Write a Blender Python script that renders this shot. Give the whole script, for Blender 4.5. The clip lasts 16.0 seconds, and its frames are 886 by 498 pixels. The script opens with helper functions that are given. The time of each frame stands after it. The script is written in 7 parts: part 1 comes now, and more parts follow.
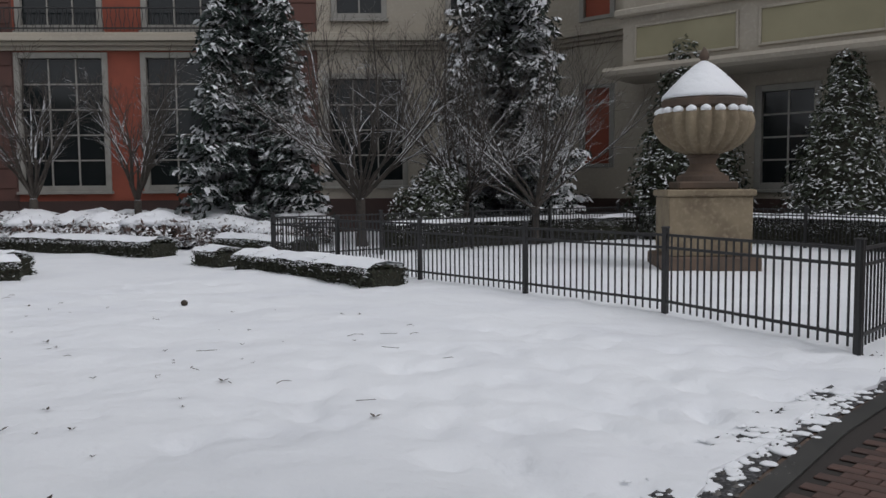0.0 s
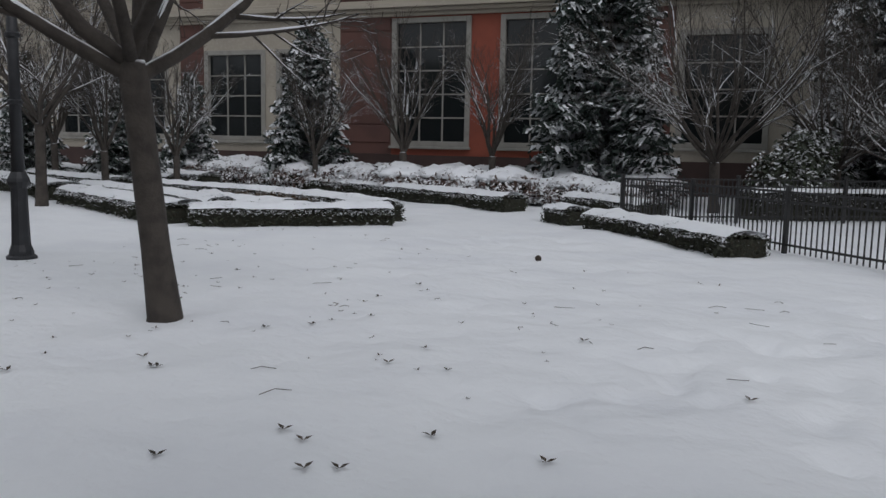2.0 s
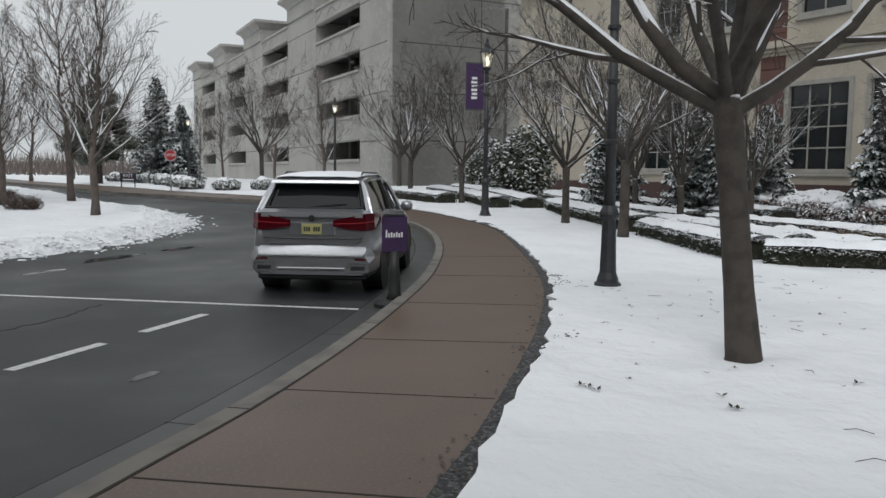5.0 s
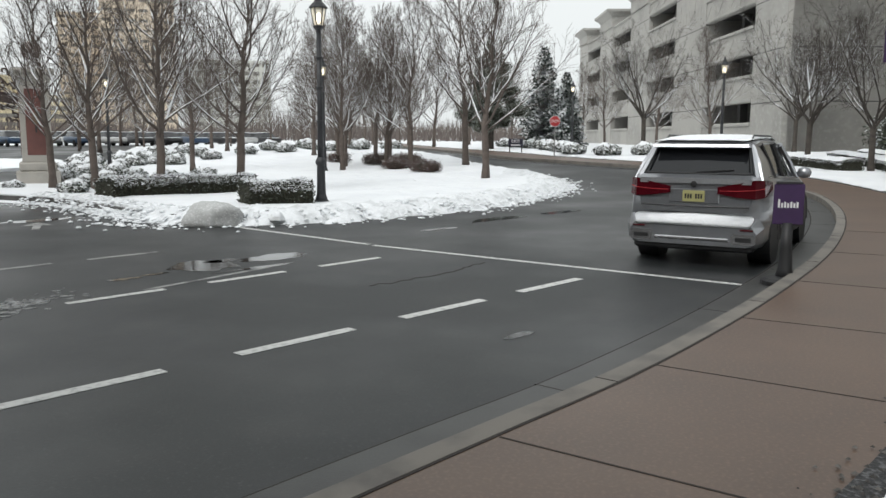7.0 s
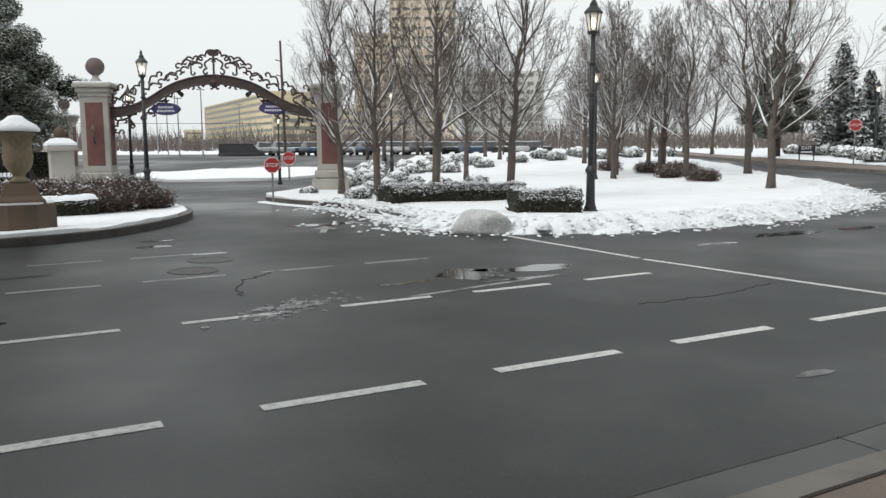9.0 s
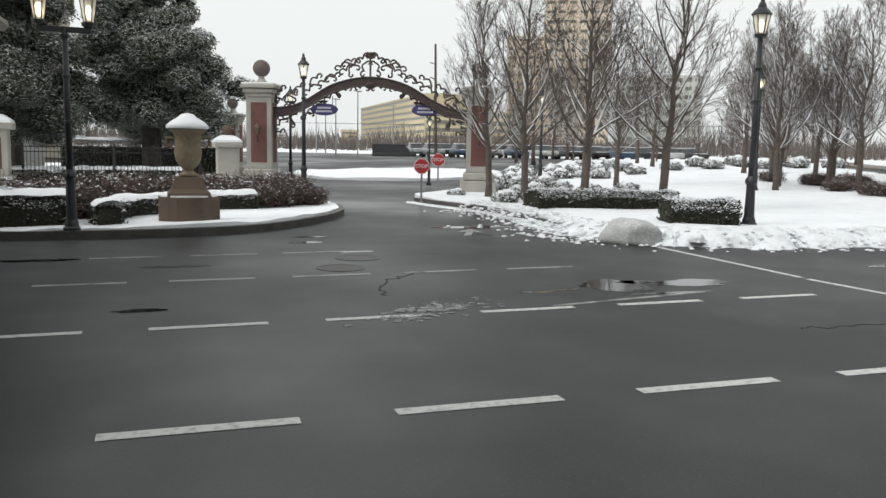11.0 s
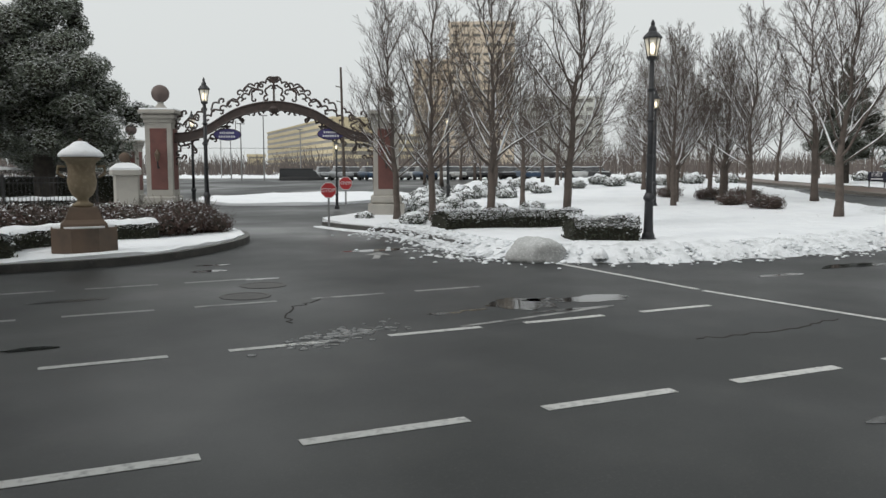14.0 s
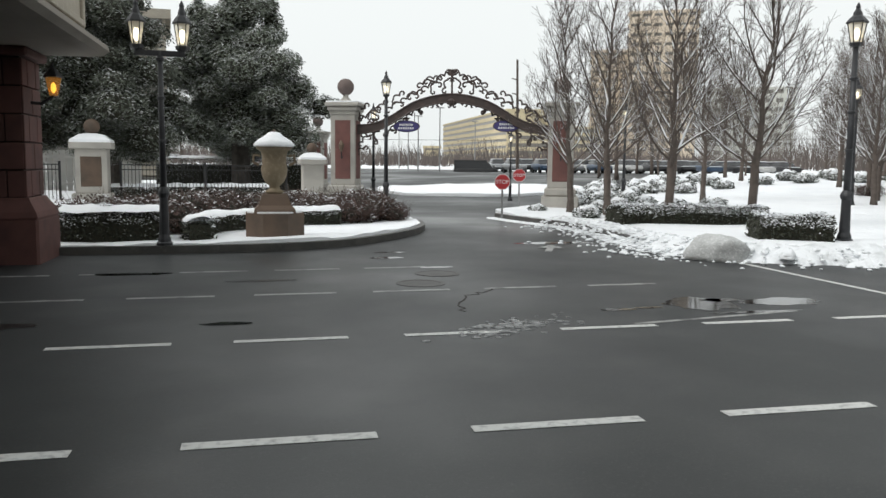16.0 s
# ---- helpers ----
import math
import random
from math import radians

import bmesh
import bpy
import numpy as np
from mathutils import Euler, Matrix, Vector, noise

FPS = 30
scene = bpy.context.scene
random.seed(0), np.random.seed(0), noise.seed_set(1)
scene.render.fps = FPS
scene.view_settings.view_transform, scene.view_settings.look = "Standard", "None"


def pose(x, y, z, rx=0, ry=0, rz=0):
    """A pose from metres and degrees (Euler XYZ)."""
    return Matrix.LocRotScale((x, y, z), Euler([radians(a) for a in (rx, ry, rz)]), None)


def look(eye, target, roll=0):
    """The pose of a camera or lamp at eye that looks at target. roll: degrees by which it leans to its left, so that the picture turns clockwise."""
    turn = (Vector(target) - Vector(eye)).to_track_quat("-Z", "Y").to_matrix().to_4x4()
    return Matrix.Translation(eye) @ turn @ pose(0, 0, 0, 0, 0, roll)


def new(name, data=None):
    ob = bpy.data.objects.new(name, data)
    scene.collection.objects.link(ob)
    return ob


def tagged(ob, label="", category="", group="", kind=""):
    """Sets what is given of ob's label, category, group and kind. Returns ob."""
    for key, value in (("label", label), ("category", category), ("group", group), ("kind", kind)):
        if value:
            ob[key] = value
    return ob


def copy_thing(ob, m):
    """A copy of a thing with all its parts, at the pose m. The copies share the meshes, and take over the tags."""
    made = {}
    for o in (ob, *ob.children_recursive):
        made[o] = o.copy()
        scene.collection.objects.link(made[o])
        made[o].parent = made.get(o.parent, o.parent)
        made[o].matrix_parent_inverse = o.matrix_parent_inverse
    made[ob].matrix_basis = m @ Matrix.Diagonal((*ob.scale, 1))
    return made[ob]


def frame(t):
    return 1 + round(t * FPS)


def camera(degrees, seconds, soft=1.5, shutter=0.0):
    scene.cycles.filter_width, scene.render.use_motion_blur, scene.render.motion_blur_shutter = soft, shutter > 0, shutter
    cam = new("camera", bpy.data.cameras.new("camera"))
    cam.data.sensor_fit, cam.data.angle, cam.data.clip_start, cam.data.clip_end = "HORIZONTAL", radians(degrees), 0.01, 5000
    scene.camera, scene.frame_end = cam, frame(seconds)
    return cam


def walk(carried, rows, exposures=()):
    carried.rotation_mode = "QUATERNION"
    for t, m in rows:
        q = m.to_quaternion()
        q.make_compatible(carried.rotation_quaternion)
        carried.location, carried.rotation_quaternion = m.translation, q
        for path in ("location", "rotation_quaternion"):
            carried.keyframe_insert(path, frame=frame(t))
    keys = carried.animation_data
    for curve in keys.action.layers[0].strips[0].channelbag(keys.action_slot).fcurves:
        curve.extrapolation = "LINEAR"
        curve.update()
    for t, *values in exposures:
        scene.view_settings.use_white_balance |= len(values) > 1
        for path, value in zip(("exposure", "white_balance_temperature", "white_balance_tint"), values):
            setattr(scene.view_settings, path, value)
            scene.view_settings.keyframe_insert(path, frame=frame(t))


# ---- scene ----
cam = camera(57.0, 16.0)
PATH = [
    (0, (0.427, 0.509, 1.643), (-0.24, 2.389, 1.495), -0.5),
    (0.5, (0.347, 0.619, 1.615), (-0.632, 2.352, 1.425), 0.8),
    (1, (0.259, 0.619, 1.622), (-0.883, 2.249, 1.433), 1.8),
    (1.5, (0.169, 0.556, 1.621), (-0.96, 2.191, 1.386), 1.3),
    (2, (0.077, 0.54, 1.623), (-1.27, 1.998, 1.376), 1.2),
    (2.3, (0.061, 0.591, 1.64), (-1.454, 1.873, 1.393), 0.1),
    (2.5, (0.047, 0.626, 1.628), (-1.541, 1.822, 1.402), 0.5),
    (3, (-0.029, 0.658, 1.625), (-1.789, 1.577, 1.387), 0.1),
    (3.2, (-0.033, 0.664, 1.614), (-1.874, 1.408, 1.37), 0.1),
    (5.3, (-0.153, 0.426, 1.628), (-2.136, 0.609, 1.449), 0.5),
    (5.5, (-0.129, 0.4, 1.62), (-2.12, 0.46, 1.441), 0.4),
    (6, (-0.193, 0.373, 1.611), (-2.169, 0.157, 1.388), -0.1),
    (6.5, (-0.312, 0.402, 1.623), (-2.249, -0.042, 1.392), 0.6),
    (7, (-0.45, 0.455, 1.599), (-2.343, -0.133, 1.326), 0.2),
    (7.5, (-0.459, 0.385, 1.622), (-2.319, -0.305, 1.369), -0.2),
    (8, (-0.563, 0.304, 1.62), (-2.405, -0.444, 1.403), -0.9),
    (8.5, (-0.736, 0.269, 1.61), (-2.525, -0.597, 1.388), -0.1),
    (9, (-0.841, 0.272, 1.598), (-2.446, -0.895, 1.345), -0.3),
    (9.2, (-0.879, 0.269, 1.603), (-2.449, -0.943, 1.347), -0.9),
    (11.3, (-0.99, 0.179, 1.622), (-2.339, -1.28, 1.394), 0.9),
    (11.5, (-1.006, 0.193, 1.631), (-2.349, -1.277, 1.437), 0.4),
    (12, (-0.994, 0.237, 1.637), (-2.378, -1.2, 1.493), 0.4),
    (12.5, (-1.009, 0.235, 1.626), (-2.456, -1.137, 1.47), 0.6),
    (13, (-1.007, 0.234, 1.637), (-2.477, -1.112, 1.479), -0.1),
    (13.5, (-1.011, 0.229, 1.627), (-2.536, -1.054, 1.459), 0.4),
    (14, (-1.026, 0.231, 1.631), (-2.55, -1.05, 1.438), -0.1),
    (14.5, (-1.023, 0.233, 1.63), (-2.553, -1.043, 1.453), -0.1),
    (15, (-0.989, 0.2, 1.634), (-2.393, -1.216, 1.481), 0.1),
    (15.5, (-0.991, 0.191, 1.616), (-2.199, -1.392, 1.433), -0.1),
    (16, (-0.991, 0.199, 1.622), (-2.215, -1.368, 1.409), 0.6),
]
walk(cam, [(t, look(eye, target, roll)) for t, eye, target, roll in PATH],
     [(0, -0.28, 6200, 16), (0.5, -0.4, 6150, 15), (1.5, -0.55, 6120, 15), (3.2, -0.48, 6180, 14), (5.3, 0.1, 6300, 11), (6.2, 0.34, 6400, 10), (7, 0.48, 6400, 10), (8, 0.5, 6400, 10), (9.2, 0.48, 6420, 10), (11.3, 0.5, 6480, 10), (12.5, 0.3, 6450, 10), (14, 0.17, 6450, 10), (15, 0.42, 6450, 10), (16, 0.54, 6450, 10)])

# ---- light ----
scene.view_settings.exposure = 0.0
world = bpy.data.worlds.new("overcast_sky")
scene.world = world
world.use_nodes = True
wn, wl = world.node_tree.nodes, world.node_tree.links
wbg = wn["Background"]
sky = wn.new("ShaderNodeTexSky")
sky.sky_type = "NISHITA"
sky.sun_disc = False
sky.sun_elevation, sky.sun_rotation = radians(46), radians(110)
sky.dust_density, sky.air_density = 6.0, 1.0
grey = wn.new("ShaderNodeHueSaturation")
grey.inputs["Saturation"].default_value = 0.05
wl.new(sky.outputs[0], grey.inputs["Color"])
cloud = wn.new("ShaderNodeMix")
cloud.data_type = "RGBA"
cloud.inputs[0].default_value = 0.82
cloud.inputs[7].default_value = (7.4, 7.7, 7.6, 1)
wl.new(grey.outputs[0], cloud.inputs[6])
wl.new(cloud.outputs[2], wbg.inputs["Color"])
wbg.inputs["Strength"].default_value = 0.096
sun_data = bpy.data.lights.new("sun", "SUN")
sun_data.energy, sun_data.angle, sun_data.color = 0.85, radians(26), (1, 0.97, 0.93)
sun_ob = new("sun", sun_data)
sun_ob.matrix_basis = look((34, -12, 38), (0, 0, 0))


# ---- building helpers ----
def rise(x, y):
    """Height of the ground over the nearest lawn: it climbs gently towards the car park."""
    t = min(1.0, max(0.0, (-x - 26) / 24))
    return 0.7 * t * t * (3 - 2 * t)


class Form:
    """Collects vertices and faces for one mesh."""

    def __init__(self):
        self.v, self.f, self.m, self.k = [], [], [], 0

    def add(self, verts, faces):
        b = len(self.v)
        self.v += [tuple(p) for p in verts]
        self.f += [tuple(b + i for i in f) for f in faces]
        self.m += [self.k] * len(faces)
        return self

    def mat(self, k):
        self.k = k
        return self

    def box(self, x0, x1, y0, y1, z0, z1, c=0.0):
        """A box, its edges chamfered by c."""
        if c <= 0:
            vs = [(x, y, z) for z in (z0, z1) for x, y in ((x0, y0), (x1, y0), (x1, y1), (x0, y1))]
            return self.add(vs, [(3, 2, 1, 0), (4, 5, 6, 7), (0, 1, 5, 4), (1, 2, 6, 5), (2, 3, 7, 6), (3, 0, 4, 7)])
        rings = []
        for z, d in ((z0, c), (z0 + c, 0), (z1 - c, 0), (z1, c)):
            rings.append([(x0 + d, y0 + d + c * (d == 0), z), (x0 + d + c * (d == 0), y0 + d, z), (x1 - d - c * (d == 0), y0 + d, z), (x1 - d, y0 + d + c * (d == 0), z),
                          (x1 - d, y1 - d - c * (d == 0), z), (x1 - d - c * (d == 0), y1 - d, z), (x0 + d + c * (d == 0), y1 - d, z), (x0 + d, y1 - d - c * (d == 0), z)])
        return self.rings(rings)

    def rings(self, rings, cap=True, closed=True):
        n = len(rings[0])
        vs = [p for r in rings for p in r]
        fs = [(i * n + j, i * n + (j + 1) % n, (i + 1) * n + (j + 1) % n, (i + 1) * n + j) for i in range(len(rings) - 1) for j in range(n if closed else n - 1)]
        if cap:
            fs += [tuple(range(n - 1, -1, -1)), tuple(range((len(rings) - 1) * n, len(rings) * n))]
        return self.add(vs, fs)

    def lathe(self, profile, n=24, x=0.0, y=0.0, flute=0.0, lobes=0):
        """Profile of (radius, height), turned round the upright through x, y."""
        out = []
        for r, z in profile:
            ring = []
            for j in range(n):
                a = 2 * math.pi * j / n
                q = r * (1 + flute * abs(math.sin(lobes * a / 2)) - flute * 0.5) if lobes else r
                ring.append((x + q * math.cos(a), y + q * math.sin(a), z))
            out.append(ring)
        return self.rings(out)

    def tube(self, pts, rad, n=6, cap=True):
        pts = [Vector(p) for p in pts]
        rad = rad if isinstance(rad, (list, tuple)) else [rad] * len(pts)
        out, side = [], None
        for i, p in enumerate(pts):
            d = (pts[min(i + 1, len(pts) - 1)] - pts[max(i - 1, 0)])
            d = d.normalized() if d.length > 1e-9 else Vector((0, 0, 1))
            if side is None:
                side = d.orthogonal().normalized()
            side = (side - d * side.dot(d))
            side = side.normalized() if side.length > 1e-6 else d.orthogonal().normalized()
            up = d.cross(side)
            out.append([p + (side * math.cos(2 * math.pi * j / n) + up * math.sin(2 * math.pi * j / n)) * rad[i] for j in range(n)])
        return self.rings(out, cap)

    def prism(self, poly, z0, z1):
        n = len(poly)
        vs = [(x, y, z0) for x, y in poly] + [(x, y, z1) for x, y in poly]
        return self.add(vs, [tuple(range(n - 1, -1, -1)), tuple(range(n, 2 * n))] + [(i, (i + 1) % n, n + (i + 1) % n, n + i) for i in range(n)])

    def turned(self, m):
        self.v = [tuple(m @ Vector(p)) for p in self.v]
        return self

    def join(self, other, m=None):
        self.add([m @ Vector(p) for p in other.v] if m else other.v, other.f)
        return self


def part(name, form, material, parent=None, label="", smooth=False):
    """One mesh object out of a form, under a thing or a part."""
    me = bpy.data.meshes.new(name)
    me.from_pydata(form.v, [], form.f)
    for m in (material if isinstance(material, (list, tuple)) else [material]):
        me.materials.append(m)
    if isinstance(material, (list, tuple)):
        me.polygons.foreach_set("material_index", form.m)
    if smooth:
        me.polygons.foreach_set("use_smooth", [True] * len(form.f))
    me.update()
    ob = new(name, me)
    if parent:
        ob.parent = parent
    if label:
        tagged(ob, label)
    return ob


def thing(name, m, label, category, group=""):
    """An empty at the base of a thing."""
    ob = new(name)
    ob.empty_display_size = 0.1
    ob.matrix_basis = m
    return tagged(ob, label, category, group)


def spline(pts, step=0.5):
    """Points along a smooth line through the given plan points."""
    out = []
    for i in range(len(pts) - 1):
        p0, p1, p2, p3 = (Vector(pts[min(max(j, 0), len(pts) - 1)]) for j in (i - 1, i, i + 1, i + 2))
        n = max(1, int((p2 - p1).length / step))
        for j in range(n):
            t = j / n
            out.append(tuple(0.5 * ((2 * p1) + (p2 - p0) * t + (2 * p0 - 5 * p1 + 4 * p2 - p3) * t * t + (3 * p1 - p0 - 3 * p2 + p3) * t ** 3)))
    return out + [tuple(pts[-1])]


def beside(line, d):
    """The plan line moved d metres to its left."""
    out = []
    for i, p in enumerate(line):
        a, b = Vector(line[max(i - 1, 0)]), Vector(line[min(i + 1, len(line) - 1)])
        t = (b - a).normalized()
        out.append((p[0] - t.y * d, p[1] + t.x * d))
    return out


def ribbon(line, d0, d1, z0, z1, lift=0.0):
    """A solid band along a plan line between two offsets, following the ground."""
    a, b = beside(line, d0), beside(line, d1)
    f = Form()
    rings = []
    for p, q in zip(a, b):
        ha, hb = rise(*p) + lift, rise(*q) + lift
        rings.append([(p[0], p[1], z0 + ha), (q[0], q[1], z0 + hb), (q[0], q[1], z1 + hb), (p[0], p[1], z1 + ha)])
    return f.rings(rings)


def sheet(poly, step, height, skirt=0.2, more=()):
    """A filled plan outline with inner points every step metres; height(x, y) gives z."""
    from mathutils.geometry import delaunay_2d_cdt
    n = len(poly)
    arr = np.array(poly)
    lo, hi = arr.min(0), arr.max(0)
    xs, ys = np.arange(lo[0] + step / 2, hi[0], step), np.arange(lo[1] + step / 2, hi[1], step)
    gx, gy = np.meshgrid(xs, ys)
    px, py = gx.ravel() + np.random.uniform(-0.2, 0.2, gx.size) * step, gy.ravel() + np.random.uniform(-0.2, 0.2, gx.size) * step
    for x0, x1, y0, y1, fine in more:
        gx, gy = np.meshgrid(np.arange(x0, x1, fine), np.arange(y0, y1, fine))
        keep = ~((px > x0) & (px < x1) & (py > y0) & (py < y1))
        px, py = np.r_[px[keep], gx.ravel() + np.random.uniform(-0.3, 0.3, gx.size) * fine], np.r_[py[keep], gy.ravel() + np.random.uniform(-0.3, 0.3, gx.size) * fine]
    inside = np.zeros(px.size, bool)
    for i in range(n):
        (x0, y0), (x1, y1) = arr[i], arr[(i + 1) % n]
        if y0 != y1:
            cross = ((y0 > py) != (y1 > py)) & (px < (x1 - x0) * (py - y0) / (y1 - y0) + x0)
            inside ^= cross
    pts = [Vector(p) for p in poly] + [Vector((a, b)) for a, b in zip(px[inside], py[inside])]
    vs, es, fs, *_ = delaunay_2d_cdt(pts, [(i, (i + 1) % n) for i in range(n)], [], 1, 1e-4)
    f = Form()
    verts = [(v.x, v.y, height(v.x, v.y)) for v in vs]
    f.add(verts, [tuple(t) for t in fs])
    if skirt:
        top = [(x, y, height(x, y)) for x, y in poly]
        f.add(top + [(x, y, z - skirt) for x, y, z in top], [(i, i + n, (i + 1) % n + n, (i + 1) % n) for i in range(n)])
    return f


# ---- materials ----
def material(name, base, rough=0.8, metal=0.0, spots=(), bump=(), spec=0.5, snow=None, coat=0.0, random_tint=0.0, island_tint=0.0, emit=None, space="Object"):
    """A principled material. spots: (scale, colour, low, high, detail) noises mixed over the base; bump: (scale, strength, distance);
    snow: (low, high, scale) share of the upward-facing surface that snow covers."""
    m = bpy.data.materials.new(name)
    m.use_nodes = True
    n, l = m.node_tree.nodes, m.node_tree.links
    b = n["Principled BSDF"]
    b.inputs["Roughness"].default_value, b.inputs["Metallic"].default_value = rough, metal
    b.inputs["Specular IOR Level"].default_value = spec
    b.inputs["Coat Weight"].default_value = coat
    tc = n.new("ShaderNodeTexCoord")
    geo = n.new("ShaderNodeNewGeometry")
    src = geo.outputs["Position"] if space == "World" else tc.outputs["Object"]
    rgb = n.new("ShaderNodeRGB")
    rgb.outputs[0].default_value = (*base, 1)
    col = rgb.outputs[0]

    def noise_node(scale, detail=4):
        t = n.new("ShaderNodeTexNoise")
        t.inputs["Scale"].default_value, t.inputs["Detail"].default_value = scale, detail
        l.new(src, t.inputs["Vector"])
        return t.outputs["Fac"]

    def ramp(sock, lo, hi):
        r = n.new("ShaderNodeMapRange")
        r.inputs["From Min"].default_value, r.inputs["From Max"].default_value = lo, hi
        l.new(sock, r.inputs["Value"])
        return r.outputs[0]

    def mix(fac, a, c):
        x = n.new("ShaderNodeMix")
        x.data_type = "RGBA"
        l.new(fac, x.inputs[0])
        l.new(a, x.inputs[6])
        if isinstance(c, tuple):
            x.inputs[7].default_value = (*c, 1)
        else:
            l.new(c, x.inputs[7])
        return x.outputs[2]

    for scale, colour, lo, hi in spots:
        col = mix(ramp(noise_node(scale, 6), lo, hi), col, colour)
    if random_tint or island_tint:
        hsv = n.new("ShaderNodeHueSaturation")
        if random_tint:
            rnd = n.new("ShaderNodeObjectInfo").outputs["Random"]
            amount = random_tint
        else:
            rnd, amount = geo.outputs["Random Per Island"], island_tint
        r = n.new("ShaderNodeMapRange")
        r.inputs["To Min"].default_value, r.inputs["To Max"].default_value = 1 - amount, 1 + amount
        l.new(rnd, r.inputs["Value"])
        l.new(r.outputs[0], hsv.inputs["Value"])
        l.new(col, hsv.inputs["Color"])
        col = hsv.outputs[0]
    if snow:
        lo, hi, scale = snow
        sep = n.new("ShaderNodeSeparateXYZ")
        l.new(geo.outputs["Normal"], sep.inputs[0])
        add = n.new("ShaderNodeMath")
        add.operation = "MULTIPLY_ADD"
        add.inputs[1].default_value = 0.9
        l.new(noise_node(scale, 3), add.inputs[0])
        l.new(sep.outputs["Z"], add.inputs[2])
        sf = ramp(add.outputs[0], lo, hi)
        col = mix(sf, col, (0.84, 0.86, 0.88))
    l.new(col, b.inputs["Base Color"])
    last = None
    for scale, strength, distance in bump:
        bn = n.new("ShaderNodeBump")
        bn.inputs["Strength"].default_value, bn.inputs["Distance"].default_value = strength, distance
        l.new(noise_node(scale, 5), bn.inputs["Height"])
        if last:
            l.new(last, bn.inputs["Normal"])
        last = bn.outputs[0]
    if last:
        l.new(last, b.inputs["Normal"])
    if emit:
        b.inputs["Emission Color"].default_value, b.inputs["Emission Strength"].default_value = (*emit[0], 1), emit[1]
    return m


SNOW = material("snow", (0.86, 0.88, 0.9), 0.65, spots=[(0.7, (0.8, 0.82, 0.85), 0.45, 0.7)], bump=[(1.3, 0.5, 0.2), (4.5, 0.45, 0.06), (13, 0.4, 0.022), (60, 0.3, 0.004)], space="World")
SLUSH = material("ploughed_snow", (0.8, 0.82, 0.84), 0.6, spots=[(3, (0.55, 0.57, 0.58), 0.5, 0.72)], bump=[(4, 0.8, 0.1), (15, 0.7, 0.04)], space="World")
PATH_MAT = material("red_brown_concrete", (0.112, 0.071, 0.048), 0.42, spots=[(0.8, (0.088, 0.056, 0.039), 0.4, 0.65), (40, (0.165, 0.105, 0.072), 0.5, 0.8)], bump=[(120, 0.15, 0.002)], space="World")
JOINT = material("dark_joint", (0.03, 0.025, 0.022), 0.9)
KERB_WET = material("wet_dark_kerb", (0.075, 0.072, 0.066), 0.5, spots=[(2.5, (0.045, 0.044, 0.042), 0.42, 0.66), (9, (0.13, 0.125, 0.115), 0.6, 0.8)], bump=[(60, 0.25, 0.004)], space="World")
KERB = material("kerb_concrete", (0.175, 0.16, 0.14), 0.7, spots=[(2.5, (0.1, 0.092, 0.085), 0.45, 0.7)], bump=[(60, 0.25, 0.004)], space="World")
GUTTER = material("gutter_concrete", (0.042, 0.042, 0.04), 0.42, spots=[(2.0, (0.026, 0.026, 0.025), 0.42, 0.66)], bump=[(70, 0.25, 0.004)], space="World")
GRAVEL = material("dark_gravel", (0.035, 0.035, 0.036), 0.8, spots=[(30, (0.13, 0.13, 0.135), 0.5, 0.62)], bump=[(35, 1.0, 0.03)], space="World")
PAINT = material("road_paint", (0.6, 0.6, 0.58), 0.5, spots=[(14, (0.3, 0.3, 0.3), 0.5, 0.72)], space="World")
PAINT_WORN = material("worn_road_paint", (0.34, 0.34, 0.33), 0.45, spots=[(5, (0.08, 0.08, 0.08), 0.48, 0.66)], space="World")


def asphalt_material():
    m = material("wet_asphalt", (0.017, 0.019, 0.0195), 0.5, spots=[(0.22, (0.013, 0.015, 0.016), 0.4, 0.62), (1.3, (0.027, 0.028, 0.028), 0.52, 0.75), (45, (0.055, 0.055, 0.055), 0.58, 0.78)], bump=[(90, 0.25, 0.004)], space="World")
    n, l = m.node_tree.nodes, m.node_tree.links
    b = n["Principled BSDF"]
    geo = n.new("ShaderNodeNewGeometry")
    t = n.new("ShaderNodeTexNoise")
    t.inputs["Scale"].default_value, t.inputs["Detail"].default_value = 0.16, 5
    l.new(geo.outputs["Position"], t.inputs["Vector"])
    r = n.new("ShaderNodeMapRange")
    r.inputs["From Min"].default_value, r.inputs["From Max"].default_value = 0.4, 0.66
    r.inputs["To Min"].default_value, r.inputs["To Max"].default_value = 0.57, 0.29
    l.new(t.outputs["Fac"], r.inputs["Value"])
    l.new(r.outputs[0], b.inputs["Roughness"])
    return m


ASPHALT = asphalt_material()
WATER = material("puddle_water", (0.02, 0.022, 0.023), 0.06, spec=0.5)
DARKWET = material("wet_patch", (0.016, 0.017, 0.017), 0.3, space="World")

